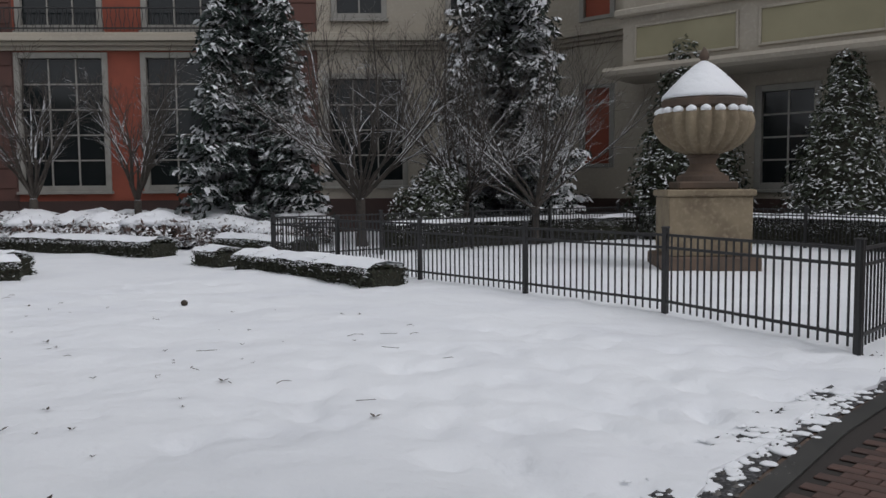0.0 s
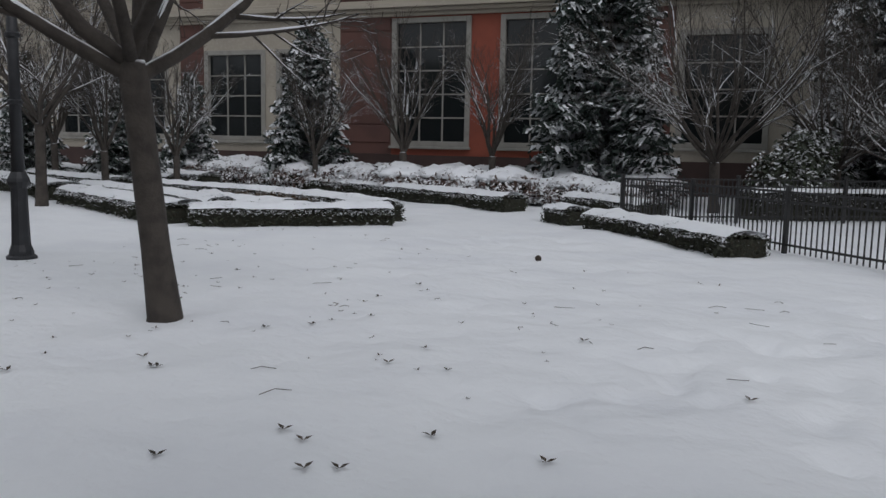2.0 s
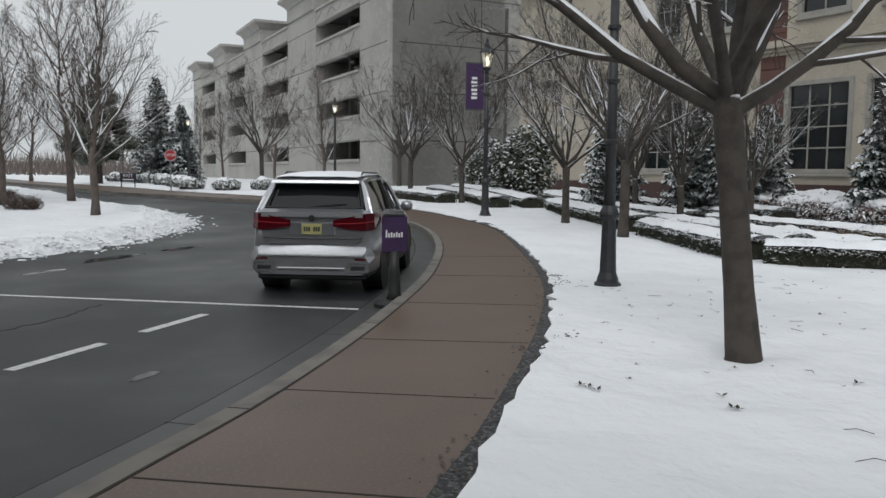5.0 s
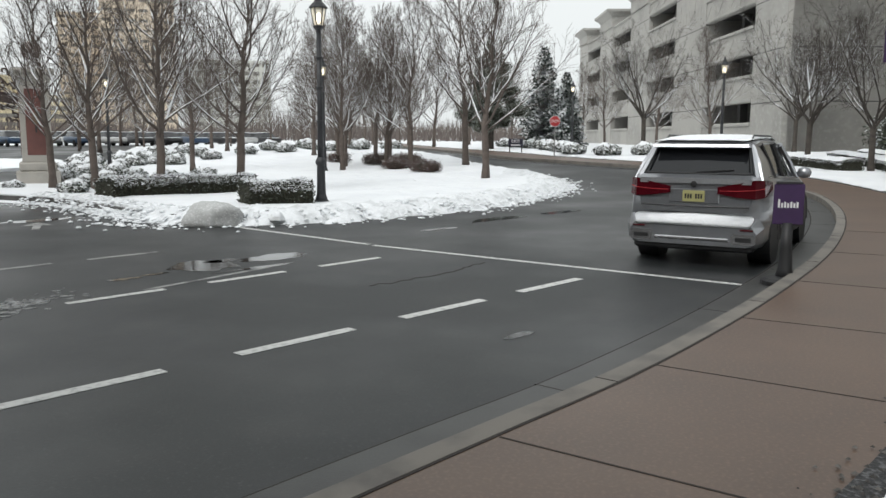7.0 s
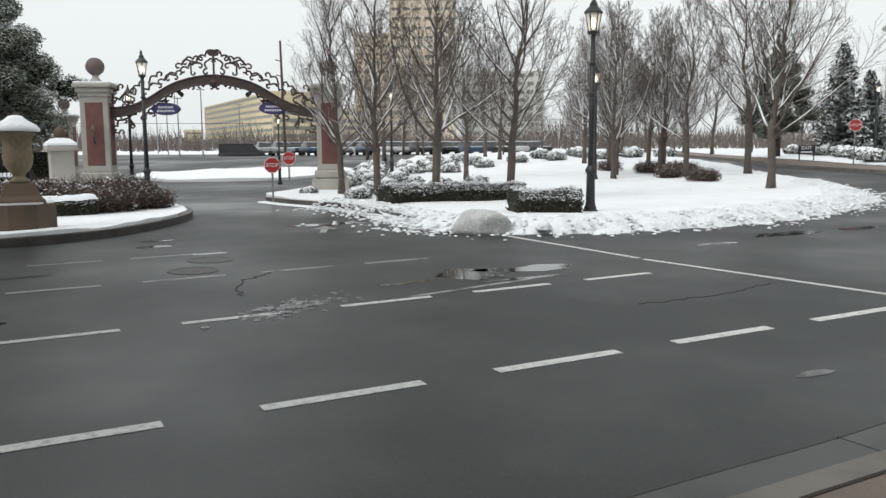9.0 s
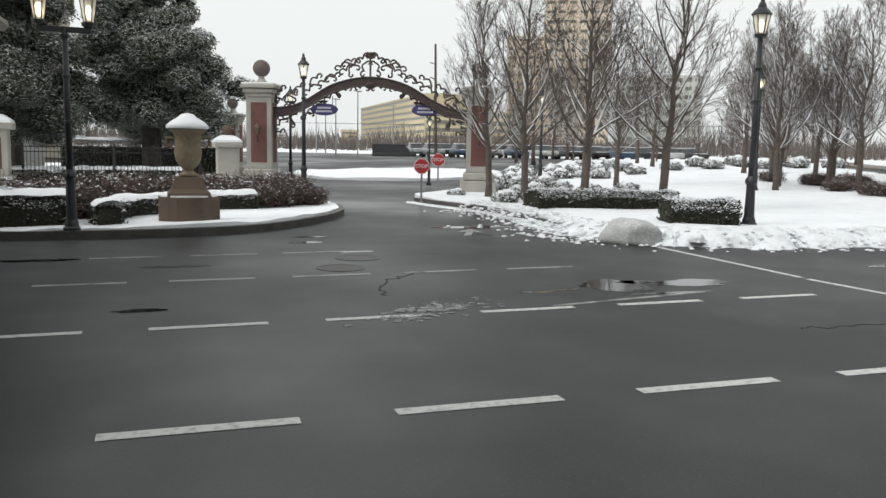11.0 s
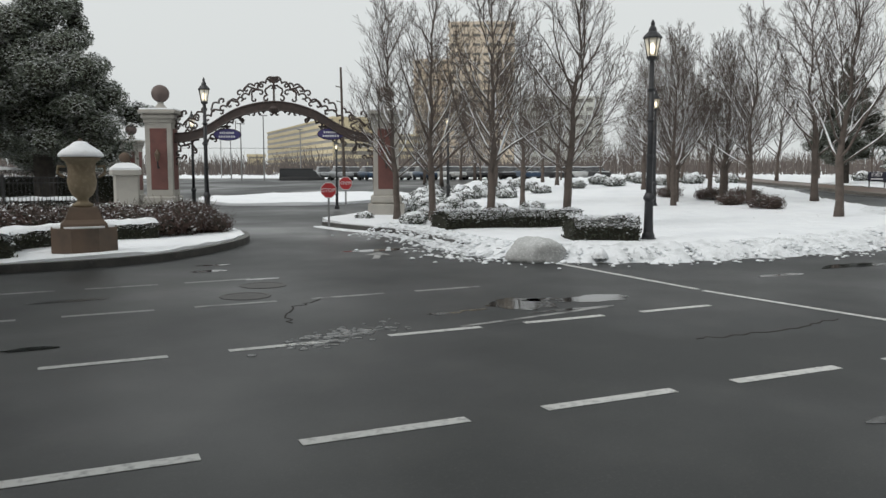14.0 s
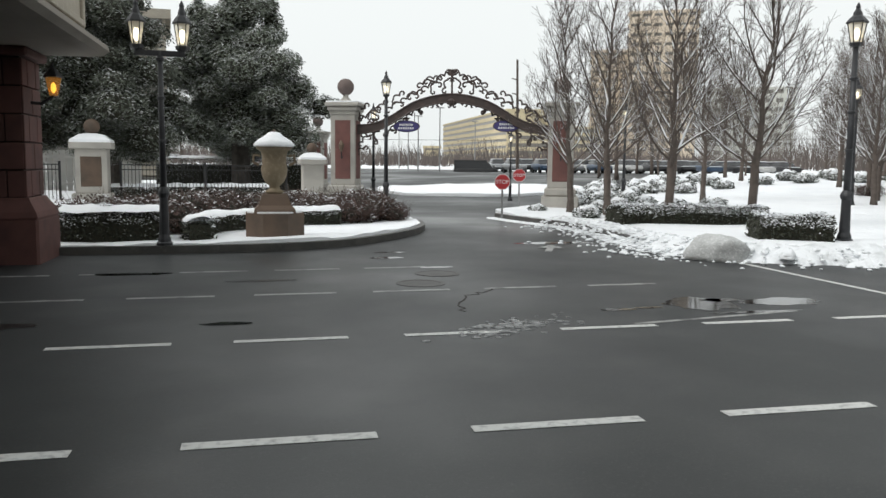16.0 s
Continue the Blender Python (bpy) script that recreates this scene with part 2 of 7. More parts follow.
# ---- ground ----
KERB_LINE = spline([(14, -9.2), (7, -5.75), (1, -3.0), (-4.13, -0.73), (-6.3, 0.23), (-9.47, 1.32), (-13.5, 2.42), (-18.4, 3.32), (-23, 3.75), (-27, 3.7), (-31, 2.9), (-35, 1.0), (-38.2, -2), (-40.8, -6), (-44, -10), (-52, -15), (-75, -27), (-125, -50)])
LAWN_EDGE = spline([(14, 22), (6, 15), (3, 10.8), (1.61, 7.77), (1.0, 6.44), (0.46, 4.97), (-0.2, 3.2), (-1.2, 1.6), (-2.2, 0.8), (-3.0, 0.62), (-4.11, 1.03), (-5.35, 1.59), (-8.77, 2.9), (-12.54, 3.97), (-18.47, 5.0), (-24, 5.7), (-28, 5.6), (-32.3, 4.6), (-36, 2.6), (-39.2, -0.5), (-42.2, -4.9), (-45.5, -8.3), (-53, -13), (-75, -24.5), (-125, -47.5)], 0.25)

gf = Form()
gx = [-1500, -700, -300, -160, -110, -80] + list(np.arange(-70, 21, 2.0)) + [30, 50, 100, 300, 700, 1500]
gy = [-1500, -700, -300, -150, -90] + list(np.arange(-70, 51, 4.0)) + [80, 150, 400, 1500]
gf.add([(x, y, rise(x, y) - 0.15) for y in gy for x in gx], [(j * len(gx) + i, j * len(gx) + i + 1, (j + 1) * len(gx) + i + 1, (j + 1) * len(gx) + i) for j in range(len(gy) - 1) for i in range(len(gx) - 1)])
tagged(part("ground", gf, ASPHALT, smooth=True), "wet dark grey asphalt road and forecourt", "road", kind="structure")


def lumps(x, y):
    p = Vector((x, y, 0))
    return 0.05 * noise.noise(p * 0.45) + 0.034 * noise.noise(p * 1.5) + 0.018 * noise.noise(p * 3.7) + 0.006 * noise.noise(p * 9)


def ragged(line, amount, seed, freq=2.2):
    out = []
    for i, p in enumerate(beside(line, 0)):
        out.append((p[0] + amount * noise.noise(Vector((p[0] * freq, p[1] * freq, seed))), p[1] + amount * noise.noise(Vector((p[0] * freq, p[1] * freq, seed + 9)))))
    return out


lawn_edge = beside(ragged(ragged(LAWN_EDGE, 0.1, 3), 0.08, 8, 7.0), -0.13)
prints = [(random.uniform(-3, 1.6), random.uniform(4.6, 9.5)) for _ in range(150)] + [(-9.5 + random.gauss(0, 0.8), 11.5 + random.gauss(0, 1.2)) for _ in range(30)]
lawn_poly = lawn_edge + [(-125, 60), (14, 60)]


def near_lawn(x, y):
    z = rise(x, y) + 0.032 + lumps(x, y)
    if -10 < x < 3 and y < 15:
        for px, py in prints:
            d = (x - px) ** 2 + (y - py) ** 2
            if d < 0.03:
                z -= 0.05 * (1 - d / 0.03)
    return z


tagged(part("lawn", sheet(lawn_poly, 0.8, near_lawn, more=[(-9.5, 2.6, 0.9, 15, 0.11)]), SNOW, smooth=True), "lawn under fresh white snow with leaves on it", "snow", kind="structure")
tagged(part("gravel_edging", ribbon(LAWN_EDGE, -0.36, 0.0, -0.1, 0.01), GRAVEL), "strip of dark gravel between path and snow", "gravel", kind="structure")
walk_poly = LAWN_EDGE + KERB_LINE[::-1]
tagged(part("pavement", sheet(walk_poly, 1.5, lambda x, y: rise(x, y), 0.3), PATH_MAT), "red-brown coloured concrete pavement, damp", "pavement", kind="structure")
tagged(part("kerb", ribbon(KERB_LINE, 0.0, 0.16, -0.3, 0.006), KERB), "concrete kerb along the pavement", "kerb", kind="structure")
tagged(part("gutter", ribbon(KERB_LINE, 0.16, 0.62, -0.4, -0.138), GUTTER), "concrete gutter beside the kerb", "gutter", kind="structure")

ISLAND = spline([(-18.3, -19.3), (-17.9, -18.0), (-17.2, -14.8), (-15.4, -11.4), (-14.7, -9.3), (-15.3, -7.6), (-17.5, -6.0), (-20.7, -4.75), (-24.8, -4.15), (-28, -4.1), (-31.4, -5.1), (-35.3, -7.4), (-41.3, -11.3), (-52, -18), (-75, -30)], 0.4)
island_poly = ISLAND + [(-110, -48), (-76, -47), (-54, -41), (-40, -31.5), (-31, -26), (-25.2, -23.4), (-21.6, -21.8), (-19.4, -20.5)]
ISLE_G = spline([(16, -25), (8, -21.4), (2, -18.7), (-3.66, -16.1), (-7.24, -14.55), (-9.2, -14.2), (-10.9, -14.7), (-12.9, -16.0), (-14.2, -17.6), (-14.9, -19.5), (-15.8, -24), (-18, -30), (-23, -40)], 0.4)
isle_g_poly = ISLE_G + [(-30, -60), (16, -60)]
for nm, line, poly, lab in (("island", ISLAND, island_poly, "planted island under snow between the roads"), ("verge", ISLE_G, isle_g_poly, "planted verge under snow beside the gate")):
    tagged(part(nm + "_snow", sheet(beside(ragged(line, 0.08, 5), 0.16)[:] + poly[len(line):], 1.2, lambda x, y: rise(x, y) + 0.03 + 1.6 * lumps(x, y)), SNOW, smooth=True), lab, "snow", kind="structure")
tagged(part("median_snow", sheet(spline([(-25.5, -34.6), (-27.0, -32.4), (-29.5, -30.4), (-33, -30.2), (-37, -33), (-36, -39), (-31, -43.4), (-27.5, -40), (-25.5, -34.6)], 0.6)[:-1], 1.2, lambda x, y: rise(x, y) + 0.0 + lumps(x, y)), SNOW, smooth=True), "low planted strip under snow beyond the gate", "snow", kind="structure")
tagged(part("island_kerb", ribbon(ISLAND, 0.0, 0.17, -0.3, 0.0), KERB_WET), "concrete kerb round the planted island", "kerb", kind="structure")
tagged(part("verge_kerb", ribbon(ISLE_G, 0.0, 0.17, -0.3, 0.0), KERB_WET), "concrete kerb round the verge", "kerb", kind="structure")


def dash(x0, y0, x1, y1, w, mat_, name="lane_dash", label="white painted lane dash on wet asphalt"):
    d = Vector((x1 - x0, y1 - y0)).normalized() * 0.5 * w
    f = Form()
    f.add([(x0 + d.y, y0 - d.x, 0), (x1 + d.y, y1 - d.x, 0), (x1 - d.y, y1 + d.x, 0), (x0 - d.y, y0 + d.x, 0)], [(0, 1, 2, 3)])
    f.v = [(x, y, rise(x, y) - 0.15 + 0.004) for x, y, z in f.v]
    f.add([(x, y, z - 0.003) for x, y, z in f.v[:4]], [(3, 2, 1, 0)])
    return tagged(part(name, f, mat_), label, "road marking", "lane markings", "structure")


ROWS = [((-3.83, -4.11), (-0.9018, 0.432), 0.125, -4, 5, 1.22, PAINT), ((-5.22, -6.75), (-0.909, 0.417), 0.11, -3, 5, 1.12, PAINT),
        ((-6.55, -9.24), (-0.914, 0.405), 0.1, -4, 4, 1.08, PAINT_WORN), ((-6.5, -11.9), (-0.921, 0.389), 0.1, -5, 3, 1.05, PAINT_WORN)]
for (ox, oy), (dx, dy), width, i0, i1, length, pm in ROWS:
    period = 1.86 if width > 0.12 else (1.7 if pm is PAINT else 1.58)
    if pm is PAINT_WORN and oy < -11:
        period = 1.46
    for i in range(i0, i1):
        a = i * period
        dash(ox + dx * a, oy + dy * a, ox + dx * (a - length), oy + dy * (a - length), width, pm)
for a, b in (((-14.3, -8.1), (-12.7, -4.62)), ((-12.62, -4.5), (-10.7, 1.05))):
    dash(*a, *b, 0.1, PAINT, "stop_line", "long white painted line across the road")

dash(-8.19, -5.52, -10.47, -4.90, 0.07, PAINT_WORN, "edge_line", "thin worn white line across the forecourt")

# ---- main building ----
FA = radians(22)
BIG = 1.22


def set_back(x, y, turn):
    """A wall's frame, its sizes given for a nearer wall and all enlarged."""
    return Matrix.Translation((0.17 + BIG * (x - 0.17), 0.556 + BIG * (y - 0.556), 1.62 * (1 - BIG))) @ Matrix.Rotation(turn, 4, "Z") @ Matrix.Scale(BIG, 4)


FM = set_back(-17.62, 20.87, FA)   # x along the wall, -y towards the lawn
CREAM = material("cream_render", (0.42, 0.38, 0.31), 0.85, spots=[(0.5, (0.36, 0.325, 0.27), 0.42, 0.66), (9, (0.45, 0.41, 0.34), 0.5, 0.75)], bump=[(70, 0.2, 0.004)], space="World")
OLIVE = material("olive_render", (0.34, 0.31, 0.2), 0.85, spots=[(0.6, (0.29, 0.265, 0.17), 0.42, 0.66)], bump=[(70, 0.2, 0.004)], space="World")
BROWN = material("brown_render", (0.13, 0.063, 0.05), 0.8, spots=[(0.7, (0.095, 0.048, 0.04), 0.4, 0.65)], bump=[(50, 0.25, 0.005)], space="World")
DADO = material("dark_brown_base", (0.06, 0.034, 0.029), 0.8, spots=[(0.9, (0.042, 0.026, 0.023), 0.4, 0.65)], bump=[(50, 0.25, 0.005)], space="World")
ORANGE = material("orange_red_render", (0.3, 0.078, 0.045), 0.8, spots=[(0.8, (0.23, 0.062, 0.038), 0.42, 0.66)], bump=[(60, 0.2, 0.004)], space="World")
FRAME = material("grey_window_frame", (0.3, 0.29, 0.26), 0.6, spots=[(3, (0.25, 0.24, 0.215), 0.45, 0.7)], space="World")
GLASS = material("dark_window_glass", (0.012, 0.015, 0.016), 0.07, spec=0.5)
IRON = material("black_iron", (0.018, 0.018, 0.019), 0.45, spots=[(20, (0.03, 0.028, 0.026), 0.5, 0.75)])
ROOF = material("roof_metal", (0.16, 0.17, 0.17), 0.6, spots=[(2, (0.12, 0.13, 0.13), 0.45, 0.7)])

house = thing("casino_building", FM, "large cream and brick-red building with tall gridded windows", "building")


def local_part(name, form, mat_, parent=house, label=""):
    for piece in form if isinstance(form, list) else [form]:
        part(name, piece, mat_, parent, label)


def wall_with_holes(x0, x1, z0, z1, holes, y0=0.0, y1=0.4):
    """A wall between x0..x1 with rectangular openings (x0, x1, z0, z1) that go through it: its pieces."""
    out = []
    xs = sorted({x0, x1, *[h[0] for h in holes], *[h[1] for h in holes]})
    for a, b in zip(xs, xs[1:]):
        gaps = sorted([(h[2], h[3]) for h in holes if h[0] < (a + b) / 2 < h[1]])
        z = z0
        for g0, g1 in gaps + [(z1, z1)]:
            if g0 > z + 1e-6:
                out.append(Form().box(a, b, y0, y1, z, g0))
            z = g1
    return out


def gridded_window(x0, x1, z0, z1, cols, rows, parent=house, y=0.0, border=0.17, bar=0.022):
    """Surround, glazing bars and each pane."""
    w = new("window")
    w.parent = parent
    f = Form()
    for a in ((x0, x0 + border, z0, z1), (x1 - border, x1, z0, z1), (x0 + border, x1 - border, z0, z0 + border), (x0 + border, x1 - border, z1 - border, z1)):
        f.box(a[0], a[1], y - 0.06, y + 0.2, a[2], a[3], 0.012)
    part("window_frame", f, FRAME, w)
    gx0, gx1, gz0, gz1 = x0 + border, x1 - border, z0 + border, z1 - border
    for i in range(1, cols):
        c = gx0 + (gx1 - gx0) * i / cols
        part("glazing_bar", Form().box(c - bar, c + bar, y + 0.06, y + 0.16, gz0, gz1), FRAME, w)
    for j in range(1, rows):
        c = gz0 + (gz1 - gz0) * j / rows
        part("glazing_bar", Form().box(gx0, gx1, y + 0.065, y + 0.155, c - bar, c + bar), FRAME, w)
    pw, ph = (gx1 - gx0) / cols, (gz1 - gz0) / rows
    for i in range(cols):
        for j in range(rows):
            f = Form().box(gx0 + i * pw, gx0 + (i + 1) * pw, y + 0.1, y + 0.115, gz0 + j * ph, gz0 + (j + 1) * ph)
            part("pane", f, GLASS, w)
    f = Form().box(x0 - 0.05, x1 + 0.05, y - 0.12, y + 0.05, z0 - 0.09, z0, 0.015)
    part("window_sill", f, FRAME, w)
    return w


UPPER = 10.6
LOWS = [(-17.4, -14.9, 1.75, 4.8, 3, 4), (-14.2, -12.0, 1.75, 4.8, 2, 4), (-10.35, -7.75, 1.72, 4.95, 3, 4), (-7.3, -5.1, 1.72, 4.95, 2, 4), (-2.8, 0.0, 1.65, 5.85, 3, 5), (0.98, 3.9, 1.65, 5.85, 3, 5), (6.5, 9.1, 1.75, 5.2, 3, 4), (10.2, 12.4, 1.75, 5.2, 2, 4)]
UPS = [(-10.0, -8.0, 7.1, 9.6, 2, 2), (-6.9, -5.3, 7.1, 9.6, 2, 2), (-2.7, -0.1, 6.5, 9.8, 3, 3), (1.05, 3.8, 6.5, 9.8, 3, 3), (6.8, 8.5, 6.85, 9.4, 2, 2), (10.3, 11.9, 6.85, 9.4, 2, 2), (-16.8, -15.2, 7.1, 9.6, 2, 2), (-14, -12.4, 7.1, 9.6, 2, 2)]
BANDS = [(-26, -11.45, CREAM), (-11.45, -10.4, BROWN), (-10.4, -4.76, CREAM), (-4.76, -2.8, BROWN), (-2.8, 3.95, ORANGE), (3.95, 6.35, BROWN), (6.35, 13.8, CREAM)]
for x0, x1, bm_ in BANDS:
    holes = [h[:4] for h in LOWS if x0 - 0.1 <= h[0] < x1]
    up = [h[:4] for h in UPS if x0 - 0.1 <= h[0] < x1]
    local_part("wall", wall_with_holes(x0, x1, 1.35, 6.0, holes), bm_)
    local_part("upper_wall", wall_with_holes(x0, x1, 6.0, UPPER, up), bm_)
    local_part("base", Form().box(x0, x1, -0.08 - (0.03 if bm_ is BROWN else 0), 0.4, -0.3, 1.35 + (0.02 if bm_ is BROWN else 0)), DADO)
for h in LOWS + UPS:
    gridded_window(*h)
for x0, x1 in ((-4.7, -2.86), (3.98, 6.3), (-11.42, -10.43)):
    for z in np.arange(1.75, 10, 0.62):
        if not 5.7 < z < 6.6:
            local_part("groove_band", Form().box(x0, x1, -0.03, 0.02, z, z + 0.57, 0.012), BROWN)
for d, z0, z1 in ((0.12, 5.9, 6.02), (0.26, 6.02, 6.14), (0.4, 6.14, 6.3), (0.34, 6.3, 6.4)):
    local_part("cornice", Form().box(-26, 13.9, -d, 0.3, z0, z1 - 0.002, 0.015), CREAM)
local_part("roof", Form().box(-26, 13.9, -0.6, 16, UPPER, UPPER + 0.5, 0.05), ROOF)
local_part("rear_wall", wall_with_holes(-26, 13.8, -0.3, UPPER, [], 4.0, 4.3), BROWN)
local_part("side_wall", Form().box(-26.3, -26, 0, 15, -0.3, UPPER), CREAM)
# balcony railing over the cornice
for x0, x1 in ((-5.2, 4.2),):
    f = Form()
    for z in (6.5, 7.1):
        f.box(x0, x1, -0.33, -0.29, z, z + 0.04)
    local_part("balcony_rail", f, IRON)
    for i, x in enumerate(np.arange(x0, x1, 0.13)):
        bar = Form()
        bar.tube([(x, -0.31, 6.42), (x + 0.03 * (-1) ** i, -0.31, 6.62), (x - 0.03 * (-1) ** i, -0.31, 6.9), (x, -0.31, 7.1)], 0.011, 4)
        local_part("baluster", bar, IRON)

# ---- wing with the overhanging storey ----
WM = set_back(-4.83, 26.04, radians(-22))
wing = thing("building_wing", WM, "cream building wing with an overhanging panelled upper storey", "building")
WL = [(6.2, 7.85, 1.55, 4.25, 2, 4), (9.9, 11.6, 1.55, 4.25, 2, 4)]
local_part("wall", wall_with_holes(0, 30, 1.3, 6.1, [h[:4] for h in WL] + [(0.95, 1.85, 2.35, 4.62)]), CREAM, wing)
local_part("upper_wall", wall_with_holes(0, 3.4, 6.1, UPPER, [(0.95, 1.85, 6.75, 9)]), CREAM, wing)
for z0, z1 in ((2.35, 4.62), (6.75, 9)):
    part("blind_panel", Form().box(0.95, 1.85, 0.1, 0.3, z0, z1), ORANGE, wing, "orange-red recessed panel")
    f = Form()
    for a in ((0.8, 0.95, z0 - 0.12, z1 + 0.1), (1.85, 2.02, z0 - 0.12, z1 + 0.1), (0.95, 1.85, z0 - 0.12, z0), (0.95, 1.85, z1, z1 + 0.1)):
        f.box(a[0], a[1], -0.05, 0.1, a[2], a[3], 0.01)
    part("panel_frame", f, FRAME, wing)
part("base", Form().box(0, 30, -0.08, 0.4, -0.3, 1.3), DADO, wing)
for h in WL:
    gridded_window(*h, parent=wing)
for d, z0, z1 in ((0.12, 5.9, 6.02), (0.26, 6.02, 6.14), (0.4, 6.14, 6.3), (0.34, 6.3, 6.4)):
    part("cornice", Form().box(0, 3.4, -d, 0.3, z0 + 0.02, z1 + 0.018, 0.015), CREAM, wing)
# overhanging storey: rounded soffit, panelled face
prof = [(-0.1, 4.58), (-1.8, 4.58), (-2.0, 4.64), (-2.08, 4.74), (-2.0, 4.84), (-1.8, 4.87)]
part("soffit", Form().rings([[(x, y, z) for y, z in prof] for x in (2.8, 30)]), CREAM, wing)
part("overhang", Form().box(3.25, 30, -1.75, 0, 4.87, 9.7), CREAM, wing)
for i in range(8):
    x0 = 3.6 + i * 3.3
    f = Form()
    for a in ((x0, x0 + 0.07, 4.98, 5.92), (x0 + 2.75, x0 + 2.82, 4.98, 5.92), (x0 + 0.07, x0 + 2.75, 4.98, 5.05), (x0 + 0.07, x0 + 2.75, 5.85, 5.92)):
        f.box(a[0], a[1], -1.82, -1.74, a[2], a[3], 0.015)
    part("panel_frame", f, CREAM, wing)
    part("panel", Form().box(x0 + 0.07, x0 + 2.75, -1.765, -1.74, 5.05, 5.85), OLIVE, wing, "olive panel")
part("cornice", Form().box(3.1, 30, -2.0, 0, 6.15, 6.35, 0.04), CREAM, wing)
part("roof", Form().box(-0.3, 30, -1, 12, UPPER, UPPER + 0.4, 0.05), ROOF, wing)
part("rear_wall", Form().box(0, 30, 4, 4.3, -0.3, UPPER), BROWN, wing)

# ---- car park ----
CONC = material("garage_concrete", (0.37, 0.36, 0.335), 0.85, spots=[(0.25, (0.29, 0.285, 0.265), 0.42, 0.66), (3, (0.4, 0.39, 0.36), 0.5, 0.75)], bump=[(30, 0.2, 0.006)], space="World")
# Same concrete with the shade of deck insides and grooves put into its colour.
CONC_SHADE = material("shaded_garage_concrete", (0.1, 0.098, 0.095), 0.9, spots=[(0.6, (0.07, 0.07, 0.068), 0.45, 0.7)])
GM = Matrix.Translation((-57.66, 5.77, 0.6)) @ Matrix.Rotation(radians(17), 4, "Z")
garage = thing("parking_garage", GM, "five-storey pale concrete parking garage with open decks", "building")
TOPZ, GAP = 15.2, 1.4
sills = [2.08 + 3.4 * i for i in range(4)]
BAYS = [(-16.8, -5.6), (-36.4, -25.9), (-55.6, -45.1), (-74.6, -64.2)]
part("deck_interior", Form().box(-82, 0, 9.0, 9.3, 0, TOPZ - 2), CONC_SHADE, garage)
for x0, x1 in ((-5.6, 0.0), (-25.9, -16.8), (-45.1, -36.4), (-64.2, -55.6), (-82.0, -74.6)):
    part("pier", Form().box(x0, x1, -0.32, 9, -1.0, TOPZ + (0.4 if x1 == 0 else 0), 0.04), CONC, garage)
    for z in (3.3, 6.7, 10.1, 13.5):
        part("groove", Form().box(x0 + 0.04, x1 - 0.04, -0.326, -0.3, z, z + 0.07), CONC_SHADE, garage)
    if x1 < 0:
        w = (x1 - x0) / 2 * 0.92
        c = (x0 + x1) / 2
        part("pier_cap", Form().box(c - w, c + w, -0.5, 3.2, TOPZ, TOPZ + 1.25, 0.05), CONC, garage)
        flare = [(0.0, 1.25), (0.12, 1.45), (0.34, 1.68), (0.66, 1.9), (0.72, 1.92), (0.72, 2.2)]
        f = Form().rings([[(c - w - d, -0.5 - d, TOPZ + h), (c + w + d, -0.5 - d, TOPZ + h), (c + w + d, 3.2 + d, TOPZ + h), (c - w - d, 3.2 + d, TOPZ + h)] for d, h in flare])
        part("cap_moulding", f, CONC, garage)
for x0, x1 in BAYS:
    low = -1.0
    for z in sills + [TOPZ]:
        part("spandrel", Form().box(x0, x1, -0.25, 0.2, low, z, 0.03), CONC, garage)
        part("spandrel_moulding", Form().box(x0 + 0.02, x1 - 0.02, -0.4, -0.25, z - 0.26, z - 0.04, 0.02), CONC, garage)
        if low > 0:
            part("spandrel_moulding", Form().box(x0 + 0.02, x1 - 0.02, -0.36, -0.25, low + 0.06, low + 0.26, 0.02), CONC, garage)
            for k in range(4):
                xa = x0 + (x1 - x0) * (k + 0.1) / 4
                xb = x0 + (x1 - x0) * (k + 0.9) / 4
                f = Form().tube([(xa, -0.26, low + 0.5), ((xa + xb) / 2, -0.26, z - 0.5), (xb, -0.26, low + 0.5)], 0.04, 4)
                part("relief_band", f, CONC, garage)
            part("deck_slab", Form().box(x0, x1, 0.2, 9, low + 0.35, low + 0.7), CONC_SHADE, garage)
        low = z + GAP
    for k in (0.33, 0.67):
        xc = x0 + (x1 - x0) * k
        part("column", Form().box(xc - 0.3, xc + 0.3, 1.5, 2.1, -1, TOPZ - 1), CONC_SHADE, garage)
for i in range(8):
    x = -24.6 + i * 0.86
    part("wall_mark", Form().box(x, x + 0.5, -0.36, -0.31, 10.7, 12.0 + (0.9 if i in (0, 5) else 0.1 * (i % 2)), 0.03), CONC, garage)
f = Form().box(-3.9, 0, 0, 42, -1, TOPZ + 0.4, 0.04)
part("side_wall", f, CONC, garage)
for z in (3.3, 6.7, 10.1, 13.5):
    part("groove", Form().box(-3.9, 0.004, 0.5, 41, z, z + 0.07), CONC_SHADE, garage)
for y in np.arange(7, 41, 7.0):
    part("groove", Form().box(-3.9, 0.006, y, y + 0.07, -0.9, TOPZ), CONC_SHADE, garage)

# ---- planting ----
BARK = material("dark_bark", (0.066, 0.056, 0.047), 0.9, spots=[(6, (0.04, 0.034, 0.029), 0.42, 0.65)], bump=[(25, 0.7, 0.02)], snow=(1.15, 1.3, 1.6))
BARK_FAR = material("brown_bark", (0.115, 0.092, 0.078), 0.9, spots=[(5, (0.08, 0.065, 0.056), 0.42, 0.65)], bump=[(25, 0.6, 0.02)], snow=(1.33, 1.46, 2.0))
NEEDLE = material("spruce_needles", (0.03, 0.045, 0.036), 0.75, island_tint=0.4, snow=(1.04, 1.2, 0.8))
